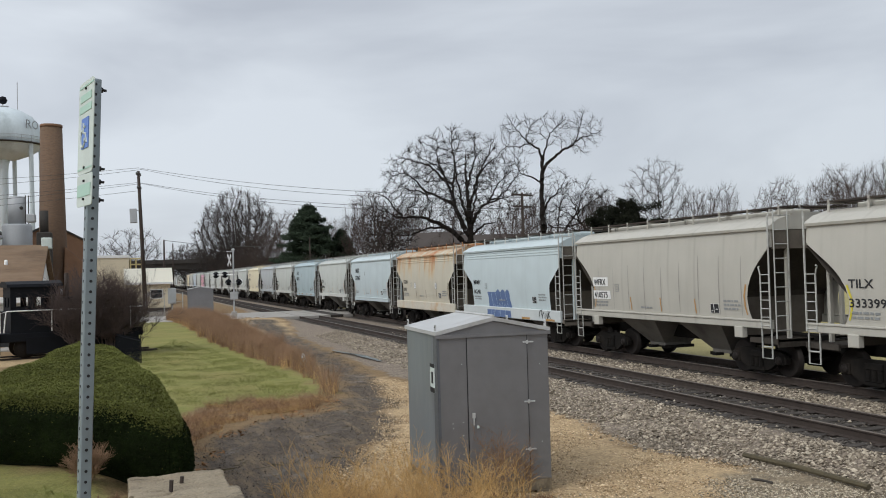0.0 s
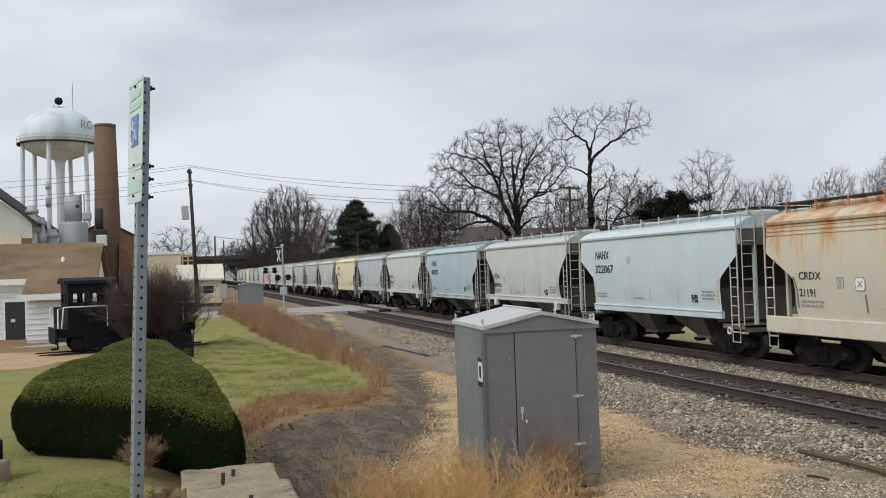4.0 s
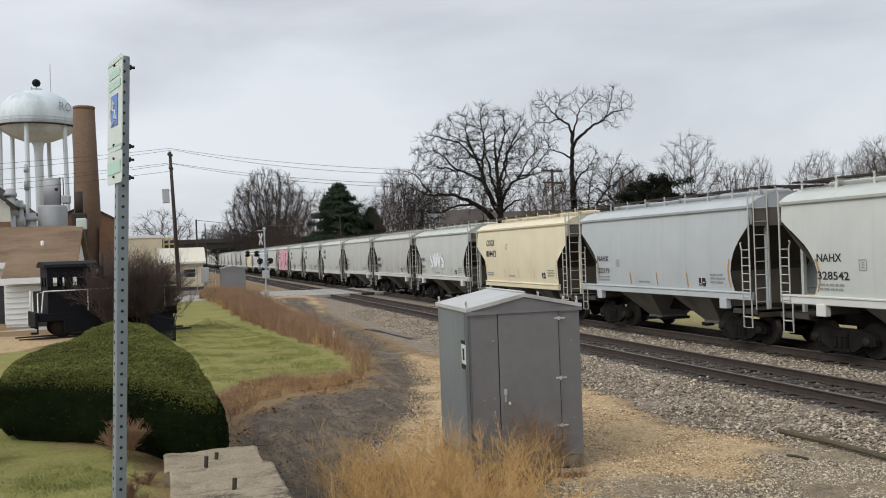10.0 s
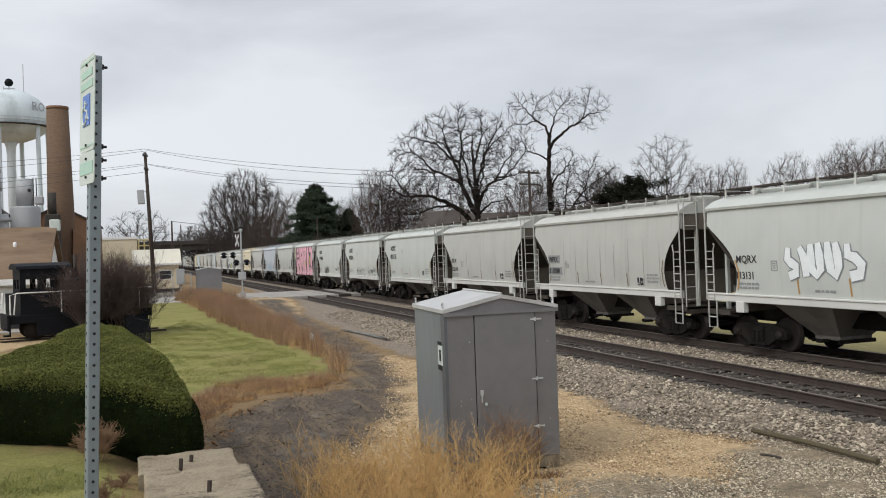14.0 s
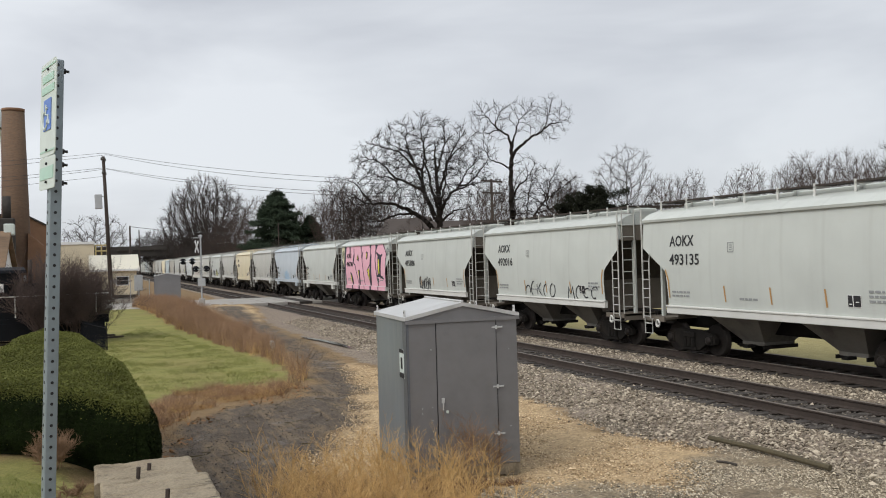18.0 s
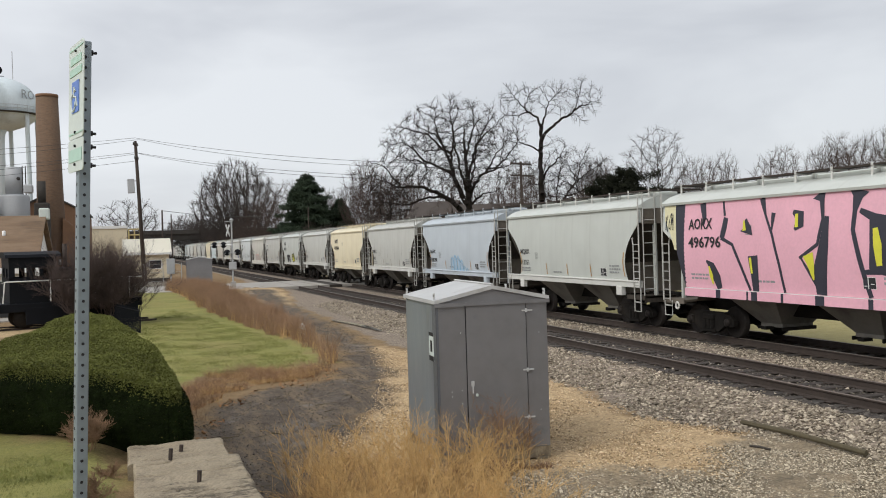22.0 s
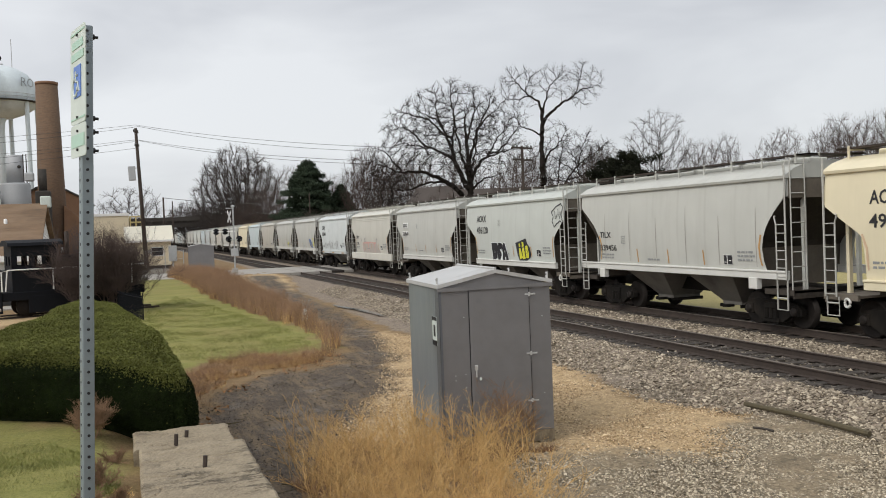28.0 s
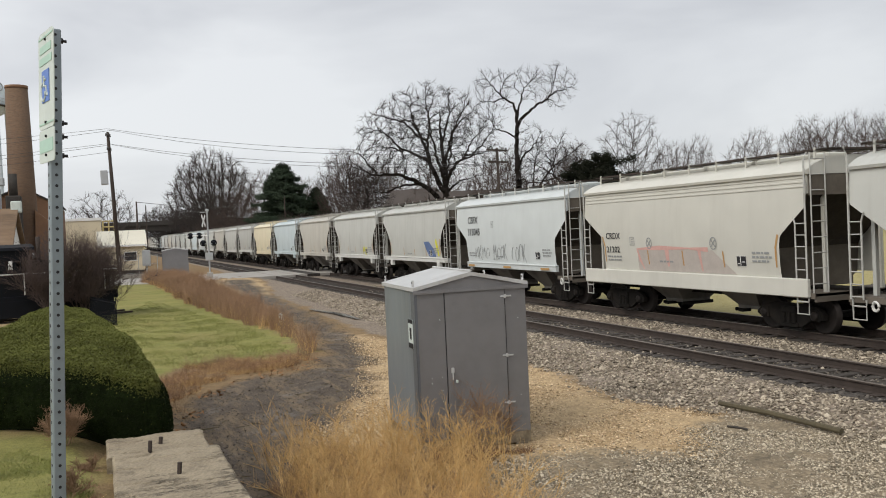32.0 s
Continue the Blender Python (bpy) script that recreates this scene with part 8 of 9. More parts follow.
def stalk_plants(n, seed):
    """Branching dead stalks that rise from the weeds."""
    r = random.Random(seed)
    segs = []
    for k in range(n):
        while True:
            x, y = r.uniform(2.0, 6.0), r.uniform(8.0, 13.4)
            if inside(WEEDS, np.array([x]), np.array([y]))[0] > 0:
                break
        p = Vector((x, y, float(ground_z(x, y))))
        d = Vector((r.gauss(0, 0.45), r.gauss(0, 0.45), 1)).normalized()
        h = r.uniform(0.5, 1.05)
        for j in range(7):
            e = p + d * h / 7
            segs.append((p, e, 0.0045, 0.0035))
            if j > 1:
                for _ in range(3):
                    b = (d + Vector((r.gauss(0, 0.6), r.gauss(0, 0.6), r.gauss(0.1, 0.35)))).normalized()
                    m = e + b * r.uniform(0.10, 0.24)
                    segs.append((e, m, 0.0025, 0.0018))
                    for _ in range(2):
                        segs.append((m, m + (b + Vector((r.gauss(0, 0.6), r.gauss(0, 0.6), r.gauss(0.1, 0.4)))).normalized() * r.uniform(0.05, 0.13), 0.0016, 0.001))
            d = (d + Vector((r.gauss(0, 0.10), r.gauss(0, 0.10), -0.03))).normalized()
            p = e
    return segs


tagged(new("dead_stalks", tube_soup("dead_stalks", stalk_plants(330, 3), "dry_grass", 3)), "branching dead stalks among the weeds", "weeds", kind="stuff")


def leaves(n, poly, seed):
    x, y = in_poly(poly, n, 0.3, seed)
    p = np.stack([x, y, ground_z(x, y) + 0.015], -1)
    return leaf_cloud(p, np.tile((0, 0, 1.0), (len(x), 1)), 0.07, "dead_leaf", "fallen_leaves", 0.35)


LEAF_EDGE = [(5.9, 26.2), (5.9, 24.2), (4.6, 22.0), (3.2, 21.8), (2.2, 19.6), (1.4, 16.4), (1.25, 12.2), (0.9, 12.4), (1.0, 17.6), (1.9, 20.9), (3.2, 23.2), (4.4, 23.4)]
tagged(new("leaf_litter", leaves(5200, LEAF_EDGE, 5)), "orange-brown leaf litter at the edge of the mud lane", "leaves", kind="stuff")


def debris(n, seed):
    """Sticks and scraps pressed into the mud."""
    r = random.Random(seed)
    segs = []
    while len(segs) < n:
        x, y = r.uniform(1.2, 7.5), r.uniform(11, 32)
        if inside(LANE, np.array([x]), np.array([y]))[0] < 0.05:
            continue
        a, k = r.gauss(0.3, 0.8), r.uniform(0.05, 0.32)
        z = float(ground_z(x, y)) + 0.012
        segs.append((Vector((x, y, z)), Vector((x + k * math.cos(a), y + k * math.sin(a), z + r.uniform(-0.01, 0.02))), r.uniform(0.004, 0.012), 0.004))
    return segs


tagged(new("lane_debris", tube_soup("lane_debris", debris(80, 9), "rotten", 4)), "dark sticks pressed into the mud lane", "debris", kind="stuff")
tagged(new("fallen_leaves", leaves(5200, BANK, 2)), "brown fallen leaves along the bank", "leaves", kind="stuff")
twiggy_bush("small_shrub", "small bare reddish shrub in front of the hedge", pose(-0.44, 10.6, 0.93), 0.38, 0.40, 17, "dry_reed", 5, 0.005)
for x, y, hgt, seed in ((-0.30, 8.55, 0.26, 31), (-0.18, 9.55, 0.18, 32), (-0.36, 7.7, 0.22, 33), (-0.12, 8.1, 0.16, 34)):
    twiggy_bush("dead_tuft", "small dark dead tuft beside the old wall", on_ground(x, y), hgt, 0.22, 8, "dry_reed", seed, 0.0035)
twiggy_bush("dead_weed", "branching russet dead weed in front of the signal house", pose(5.05, 12.45, -0.42), 1.0, 0.45, 5, "dry_reed", 15, 0.004)
twiggy_bush("dead_weed", "branching russet dead weed in front of the signal house", pose(5.75, 12.55, -0.42), 0.8, 0.4, 4, "dry_reed", 16, 0.004)
twiggy_bush("bare_shrub", "dense bare brown shrub beside the locomotive", pose(-0.75, 45.6, -0.4), 3.5, 1.5, 36, "shrub", 8, 0.016)
twiggy_bush("bare_shrub", "dense russet shrub in front of the locomotive", pose(-2.2, 45.2, -0.4), 3.3, 1.0, 32, "shrub", 9, 0.016)
twiggy_bush("bare_shrub", "low bare shrub at the lawn's edge", pose(0.0, 47.2, -0.4), 3.3, 1.9, 30, "shrub", 10, 0.016)

pool = thing("puddle", "long shallow puddle in a rut of the mud lane", "puddle")
PUDDLE = [(8.86, 40.4), (9.02, 39.2), (9.22, 37.6), (9.34, 35.9), (9.42, 34.3), (9.54, 34.1), (9.62, 35.4), (9.60, 37.0), (9.40, 38.4), (9.14, 39.8), (8.98, 40.5)]
part("water", soup("water", [(x, y, float(ground_z(x, y)) + 0.06) for x, y in PUDDLE], [tuple(range(len(PUDDLE)))], "puddle"), None, pool)

log = thing("old_timber", "rotten mossy timber lying on the ballast edge", "timber")
part("timber", tubes([[(10.42, 13.33, -0.36), (10.52, 12.1, -0.34), (10.60, 10.65, -0.37)]], 0.048, 7), "mossy", log)
stick = thing("stick", "short dark stick on the gravel", "stick")
part("stick", tubes([[(9.52, 12.0, -0.42), (9.58, 11.85, -0.41), (9.64, 11.66, -0.42)]], 0.020, 6), "tie", stick)
rock = thing("pale_rock", "small pale painted marker rock at the edge of the dry grass", "rock", pose(6.35, 34.0, -0.30))
part("rock", lathe([(0.02, -0.2), (0.10, -0.15), (0.13, 0.10), (0.09, 0.32), (0.03, 0.42)], 9), "sign_white", rock)
lamp = thing("bollard_lamp", "short black bollard lamp on a round concrete footing", "garden lamp", pose(-2.02, 10.95, 0.90))
part("footing", lathe([(0.17, -0.3), (0.17, 0.20), (0.15, 0.22), (0.02, 0.22)], 20), "concrete", lamp)
part("bollard", lathe([(0.10, 0.22), (0.10, 0.42), (0.08, 0.43), (0.06, 0.50), (0.02, 0.52)], 20), "black_paint", lamp)


# ---- road crossing and signals ----
road = thing("crossing_road", "pale concrete road over the tracks", "road", None, "", "structure")
part("approach", boxes((-60, 11.7, 68.0, 79.0, -0.3, 0.012)), "concrete_far", road)
part("approach", boxes((19.3, 70, 68.0, 79.0, -0.3, 0.03)), "concrete_far", road)
for x in (RAIL_NEAR, RAIL_FAR):
    for x0, x1 in ((-1.6, -0.82), (-0.68, 0.68), (0.82, 1.6)):
        for k in range(4):
            part("panel", boxes((x + x0, x + x1, 68.0 + 2.75 * k, 70.73 + 2.75 * k, -0.2, 0.006), bevel=0.01), "concrete_far", road)
part("infill", boxes((14.93, 15.93, 68.0, 79.0, -0.2, 0.0)), "tie", road)


def disc(r, t, axis="y"):
    return lathe([(0.02, -t), (r, -t), (r, t), (0.02, t)], 20, axis)


def build_signal(m):
    s = thing("crossing_signal", "silver crossing signal mast with black lamp discs and a crossbuck", "railway signal", m, "crossing signals")
    part("mast", tubes([[(0, 0, -0.45), (0, 0, 4.9)]], 0.065, 10), "silver", s)
    part("mast_base", boxes((-0.22, 0.22, -0.22, 0.22, -0.45, 0.10), bevel=0.03), "concrete_far", s)
    part("junction_box", boxes((-0.28, 0.3, -0.18, 0.18, 1.05, 1.65), bevel=0.02), "silver", s)
    part("arm", tubes([[(-1.65, 0, 3.0), (0.1, 0, 3.0)]], 0.045, 8), "white_trim", s)
    part("arm", tubes([[(-0.55, -0.1, 2.35), (0.55, -0.1, 2.35)]], 0.045, 8), "silver", s)
    for x, z, y in ((-1.35, 3.0, 0.0), (-0.66, 3.0, 0.0), (-0.40, 2.4, -0.1), (0.40, 2.4, -0.1)):
        lamp_part = part("lamp_disc", disc(0.24, 0.02), "black_paint", s, "black lamp background disc", pose(x, y + 0.06, z))
        part("lamp_housing", lathe([(0.05, -0.22), (0.12, -0.2), (0.14, -0.02), (0.05, -0.02)], 14, "y"), "black_paint", lamp_part)
        part("lens", disc(0.12, 0.012), "red_lens", lamp_part, at=pose(0, 0.04, 0))
    for a in (45, -45):
        part("crossbuck", boxes((-0.6, 0.6, -0.012, 0.012, -0.11, 0.11)), "white_trim", s, "white crossbuck board", pose(-0.30, 0.1, 4.15) @ Euler((0, radians(a), radians(74))).to_matrix().to_4x4())
    part("bell", lathe([(0.02, 4.9), (0.16, 4.92), (0.14, 5.02), (0.03, 5.08)], 14), "silver", s)
    part("finial_bar", boxes((-0.55, 0.10, -0.02, 0.02, 4.80, 4.86)), "silver", s)
    return s


build_signal(pose(8.0, 71.6, 0.34, 0, 0, -8))
gate = thing("signal_case", "small silver relay case on a post", "equipment case", pose(3.9, 84, 0))
part("case", boxes((-0.35, 0.35, -0.3, 0.3, 0.9, 2.3), bevel=0.03), "silver", gate)
part("leg", tubes([[(0, 0, -0.1), (0, 0, 0.9)]], 0.08, 8), "silver", gate)


# ---- poles and wires ----
def build_pole(label, m, height, r0, arms=(), box_at=None, lean=0.0):
    p = thing("utility_pole", label, "utility pole", m @ pose(0, 0, 0, 0, lean, 0), "utility poles")
    part("shaft", lathe([(r0, -0.4), (r0 * 0.62, height), (0.02, height + 0.02)], 12), "pole", p)
    for z, w, turn in arms:
        a = part("crossarm", boxes((-w / 2, w / 2, -0.06, 0.06, z - 0.06, z + 0.06)), "pole", p, at=pose(0, 0, 0, 0, 0, turn))
        for k in (-0.45, -0.25, 0.25, 0.45):
            part("insulator", lathe([(0.02, z + 0.05), (0.06, z + 0.08), (0.07, z + 0.17), (0.02, z + 0.22)], 8), "sign_back", a, at=pose(k * w, 0, 0))
    if box_at:
        x, z, w, h = box_at
        part("pole_box", boxes((x - w / 2, x + w / 2, -0.3, 0.3, z - h / 2, z + h / 2), bevel=0.05), "tank", p)
        part("bracket", tubes([[(x, 0, z + h * 0.3), (0, 0, z + h * 0.4)]], 0.03, 6), "pole", p)
    return p


build_pole("tall dark utility pole leaning slightly", on_ground(1.75, 89.5), 13.85, 0.22, ((13.5, 1.2, 70), (12.2, 1.0, 70)), (-0.65, 9.6, 0.65, 1.35), -1.9)
build_pole("utility pole beyond the road", on_ground(4.45, 113.5), 8.1, 0.15, ())
build_pole("utility pole with two crossarms behind the train", on_ground(25.5, 55.0), 8.5, 0.14, ((8.35, 2.1, 25), (7.55, 1.9, 25)))
build_pole("thin pole in front of the spruce", on_ground(22.3, 113.0), 8.2, 0.10, ())
build_pole("small pole near the shed", on_ground(-3.4, 97.0), 8.5, 0.15, ())
build_pole("distant dark pole with one crossarm", on_ground(11.5, 238), 12.5, 0.2, ((11.8, 2.0, 80),))


def wire(a, b, sag, name="overhead_wire", r=0.015):
    pts = []
    for k in range(25):
        t = k / 24
        p = Vector(a).lerp(Vector(b), t)
        p.z -= sag * 4 * t * (1 - t)
        pts.append(p)
    return part("wire", tubes([pts], r, 4), "wire", WIRES)


WIRES = thing("overhead_wires", "thin overhead wires between utility poles", "cable")
top = Vector((1.28, 89.5, 13.85))
for dz, dx, sag in ((0.0, 0.0, 0.9), (-0.15, 0.35, 1.3), (-1.4, 0.0, 1.0), (-1.5, 0.3, 1.3)):
    wire(top + Vector((dx, 0, dz)), (25.5, 55.0, 8.1 + dz * 0.6), sag * 0.68)
    wire(top + Vector((dx, 0, dz)), (-52.0, 84.0, 11.0 + dz), sag * 1.1)
wire(top + Vector((0, 0, -2.2)), (-70.0, 96.0, 8.6), 1.4)
wire((4.45, 113.5, 7.9), (22.5, 150, 8.2), 0.3, r=0.03)


# ---- bridge far down the line ----
bridge = thing("road_bridge", "dark road bridge over the railway", "bridge", pose(0, 258, 0))
part("girder", boxes((-40, 80, 0, 0.5, 5.9, 7.4)), "bridge", bridge)
part("girder", boxes((-40, 80, 9, 9.5, 5.9, 7.4)), "bridge", bridge)
part("deck", boxes((-40, 80, -0.4, 10, 7.42, 7.7)), "bridge", bridge)
part("parapet", boxes((-40, 80, -0.5, -0.2, 7.5, 8.6)), "bridge", bridge)
part("parapet", boxes((-40, 80, 9.8, 10.1, 7.5, 8.6)), "bridge", bridge)
for x in (-12, 6.5, 24.5, 42):
    part("pier", boxes((x - 0.6, x + 0.6, 0.4, 9, -0.5, 5.88)), "concrete_far", bridge)


# ---- factory side: sheds, stacks, water tower ----
def build_tower():
    t = thing("water_tower", "pale blue-white water tower on legs, stained", "water tower", pose(-21.2, 184, 0))
    prof = [(0.3, 26.2), (2.5, 26.5), (4.8, 27.4), (6.3, 28.4), (6.85, 29.2), (6.95, 30.0), (6.85, 31.4), (6.3, 33.0), (5.1, 34.5), (3.3, 35.6), (1.6, 36.05), (0.3, 36.2)]
    part("tank", lathe(prof, 48), "tower", t)
    part("balcony", lathe([(6.8, 29.0), (7.55, 29.0), (7.55, 29.2), (6.8, 29.2)], 48), "bridge", t)
    rail = [[(7.5 * math.cos(a), 7.5 * math.sin(a), z) for a in [2 * math.pi * k / 48 for k in range(49)]] for z in (29.75, 30.3)]
    part("balcony_rail", tubes(rail, 0.045, 4), "tank", t)
    for k in range(24):
        a = 2 * math.pi * k / 24
        part("rail_post", tubes([[(7.5 * math.cos(a), 7.5 * math.sin(a), 29.2), (7.5 * math.cos(a), 7.5 * math.sin(a), 30.3)]], 0.04, 4), "tank", t)
    for k in range(6):
        a = radians(20 + 60 * k)
        part("leg", tubes([[(6.6 * math.cos(a), 6.6 * math.sin(a), 29.6), (7.0 * math.cos(a), 7.0 * math.sin(a), -0.5)]], 0.40, 10), "tower", t)
    part("riser", lathe([(0.78, -0.5), (0.78, 24), (0.9, 25.6), (1.3, 26.6)], 24), "tower", t)
    part("siren", lathe([(0.05, 36.9), (0.55, 37.05), (0.80, 37.6), (0.55, 38.2), (0.05, 38.4)], 16), "black_paint", t, "dark round siren on top")
    part("siren_stand", tubes([[(0, 0, 36.0), (0, 0, 37.0)], [(-0.9, 0, 36.0), (-0.9, 0, 36.9)], [(-0.9, 0, 36.5), (1.0, 0, 36.5)]], 0.10, 6), "tank", t)
    part("antenna", tubes([[(2.6, -1.0, 35.6), (2.6, -1.0, 41.0)]], 0.07, 5), "tank", t)
    me = lettering("RO", 2.3, "tank")
    v = np.array([q.co[:] for q in me.vertices])
    a = radians(-52) + v[:, 0] / 6.95
    for q, x, y, z in zip(me.vertices, 6.93 * np.cos(a), 6.93 * np.sin(a), 31.7 + v[:, 1]):
        q.co = (x, y, z)
    part("lettering", me, None, t, "dark letters on the tank")
    return t


build_tower()
stack = thing("brick_chimney", "tall tapering tan brick factory chimney", "chimney", pose(-6.75, 96, 0))
part("shaft", lathe([(1.42, -0.5), (1.30, 6.0), (1.02, 18.5)], 28), "brick_tan", stack)
part("cap", lathe([(0.70, 18.5), (1.05, 18.52), (1.05, 18.80), (0.8, 18.82), (0.5, 18.6)], 28), "brick_wall", stack)
part("buttress", prism([(0.9, -0.5), (3.2, -0.5), (3.0, 4.9), (1.15, 6.6)], -1.3, 0.6), "brick_wall", stack)

flue = thing("steel_flue", "dark grey steel flue with a boxy base", "flue", pose(-7.05, 90, 0))
part("flue_base", boxes((-0.65, 0.65, -0.6, 0.6, -0.5, 7.8), bevel=0.1), "bridge", flue)
part("flue_pipe", lathe([(0.36, 7.8), (0.36, 9.8), (0.3, 9.8)], 16), "bridge", flue)
part("flue_cowl", boxes((-1.5, -0.7, -0.4, 0.4, 8.7, 9.5), bevel=0.1), "tank", flue)

tank = thing("silo", "large pale grey steel tank with a narrower stack on top", "tank", pose(-9.6, 92.5, 0))
part("shell", lathe([(1.32, -0.5), (1.32, 8.5), (1.2, 8.7), (0.3, 8.75)], 32), "tank", tank)
part("flue_top", lathe([(0.76, 8.7), (0.76, 11.3), (0.3, 11.35)], 24), "tank", tank)
part("ladder", tubes([[(0.8, -0.5, 8.5), (0.8, -0.5, 11.4)], [(1.05, -0.4, 8.5), (1.05, -0.4, 11.4)]], 0.05, 5), "bridge", tank)
part("hatch", disc(0.16, 0.05), "bridge", tank, at=pose(0.45, -0.66, 10.2))
for x, y, h, r in ((-12.6, 88, 10.0, 0.40), (-12.0, 89, 9.0, 0.32), (-11.3, 90, 7.9, 0.55), (-11.6, 91, 12.5, 0.16)):
    v = thing("vent_stack", "grey sheet-metal vent stack on a factory roof", "vent", pose(x, y, 0), "roof vents")
    part("pipe", lathe([(r, -0.5), (r, h), (r * 0.8, h)], 14), "tank", v)
    part("collar", lathe([(r * 1.5, h - 2.4), (r * 1.5, h - 1.6), (r, h - 1.4)], 14), "tank", v)
    part("cowl", lathe([(r * 1.4, h - 0.7), (r * 1.4, h - 0.4), (r * 0.3, h - 0.1)], 14), "tank", v)


def gable_house(name, label, m, w, d, eave, ridge, wall_m, roof_m, over=0.35, category="building", group=""):
    """Walls, gables and a pitched roof, ridge along x. Front wall at y = 0."""
    h = thing(name, label, category, m, group)
    part("front_wall", boxes((0, w, 0, 0.2, -0.6, eave)), wall_m, h)
    part("back_wall", boxes((0, w, d - 0.2, d, -0.6, eave)), wall_m, h)
    for x in (0.003, w - 0.203):
        part("end_wall", prism([(0.203, -0.6), (d - 0.203, -0.6), (d - 0.203, eave), (d / 2, ridge - 0.1), (0.203, eave)], x, x + 0.2, "x"), wall_m, h)
    k = (ridge - eave) / (d / 2)
    for s in (0, 1):
        y0, y1 = (-over, d / 2) if not s else (d + over, d / 2)
        z0 = eave - k * over
        poly = [(y0, z0), (y1, ridge), (y1, ridge + 0.14), (y0, z0 + 0.14)]
        part("roof", prism(poly, -over, w + over, "x"), roof_m, h)
        part("fascia", boxes((-over, w + over, y0 - 0.03, y0, z0 - 0.06, z0 + 0.15)) if not s else boxes((-over, w + over, y0, y0 + 0.03, z0 - 0.06, z0 + 0.15)), "white_trim", h)
    return h


def window(h, x, z, w, hgt, y=-0.02, frame_m="white_trim"):
    win = part("window", boxes((x - 0.08, x + w + 0.08, y - 0.03, y, z - 0.08, z), (x - 0.08, x + w + 0.08, y - 0.03, y, z + hgt, z + hgt + 0.08), (x - 0.08, x, y - 0.03, y, z, z + hgt), (x + w, x + w + 0.08, y - 0.03, y, z, z + hgt)), frame_m, h)
    part("pane", boxes((x, x + w, y - 0.012, y - 0.004, z, z + hgt)), "glass", win)
    return win


# white office with the long brown roof
office = thing("office_building", "white clapboard building with a long brown shingle roof", "building", pose(0, 0, 0))
part("back_wall", boxes((-34, -4.8, 64.8, 65, -0.6, 3.0)), "white_wall", office)
part("front_wall", boxes((-34, -8.15, 56.0, 56.2, -0.6, 3.05)), "white_wall", office)
part("end_wall", prism([(54.0, -0.6), (64.8, -0.6), (64.8, 3.0), (60.2, 5.2), (54.0, 2.2)], -5.0, -4.8, "x"), "white_wall", office)
part("porch_wall", boxes((-8.15, -5.0, 54.0, 54.2, -0.6, 2.25)), "white_wall", office)
part("porch_side", boxes((-8.15, -7.95, 54.2, 56.0, -0.6, 2.6)), "white_wall", office)
part("roof", prism([(55.6, 3.05), (60.2, 5.30), (60.2, 5.45), (55.6, 3.2)], -34.5, -8.3, "x"), "shingle", office)
part("roof", prism([(53.5, 2.18), (60.2, 5.31), (60.2, 5.46), (53.5, 2.33)], -8.298, -4.5, "x"), "shingle", office)
part("roof", prism([(65.4, 2.8), (60.21, 5.30), (60.21, 5.45), (65.4, 2.95)], -34.5, -4.5, "x"), "shingle", office)
part("fascia", boxes((-34.5, -8.0, 55.52, 55.6, 2.92, 3.26), (-8.5, -4.4, 53.42, 53.5, 2.05, 2.38)), "white_trim", office)
part("soffit", boxes((-34.5, -8.2, 55.6, 56.0, 2.95, 3.0)), "white_trim", office)
for x in (-12.6, -9.55):
    dr = part("door", boxes((x, x + 1.05, 55.94, 55.99, -0.35, 1.95)), "dark_door", office, "dark door in a white frame")
    part("door_frame", boxes((x - 0.12, x, 55.92, 55.99, -0.35, 2.08), (x + 1.05, x + 1.17, 55.92, 55.99, -0.35, 2.08), (x, x + 1.05, 55.92, 55.99, 1.95, 2.08)), "white_trim", dr)
    part("door_sign", boxes((x + 0.3, x + 0.52, 55.92, 55.935, 0.8, 0.98)), "sign_white", dr)
dr = part("door", boxes((-6.75, -5.95, 53.93, 53.99, -0.5, 1.6)), "dark_door", office, "dark side door")
part("door_frame", boxes((-6.85, -6.75, 53.92, 53.99, -0.5, 1.7), (-5.95, -5.85, 53.92, 53.99, -0.5, 1.7)), "white_trim", dr)
for k in range(11):
    part("clapboard", boxes((-34, -8.16, 55.965, 55.998, -0.5 + 0.3 * k, -0.46 + 0.3 * k)), "sign_white", office)
    if k < 9:
        part("clapboard", boxes((-8.14, -5.01, 53.965, 53.998, -0.5 + 0.3 * k, -0.46 + 0.3 * k)), "sign_white", office)
for k in range(3):
    part("step", boxes((-10.4, -8.2, 55.0 - 0.3 * k, 55.9, -0.8, -0.40 - 0.14 * k)), "brick_wall", office)
part("walkway", boxes((-30, -5.0, 51.2, 53.9, -0.6, -0.36)), "concrete_far", office)
part("roof_vent", lathe([(0.10, 3.9), (0.10, 4.45), (0.05, 4.5)], 10), "white_trim", office, at=pose(-6.6, 57.6, 0))
part("gutter_box", boxes((-4.9, -4.3, 60.0, 60.6, 5.2, 5.9), bevel=0.05), "sign_white", office)

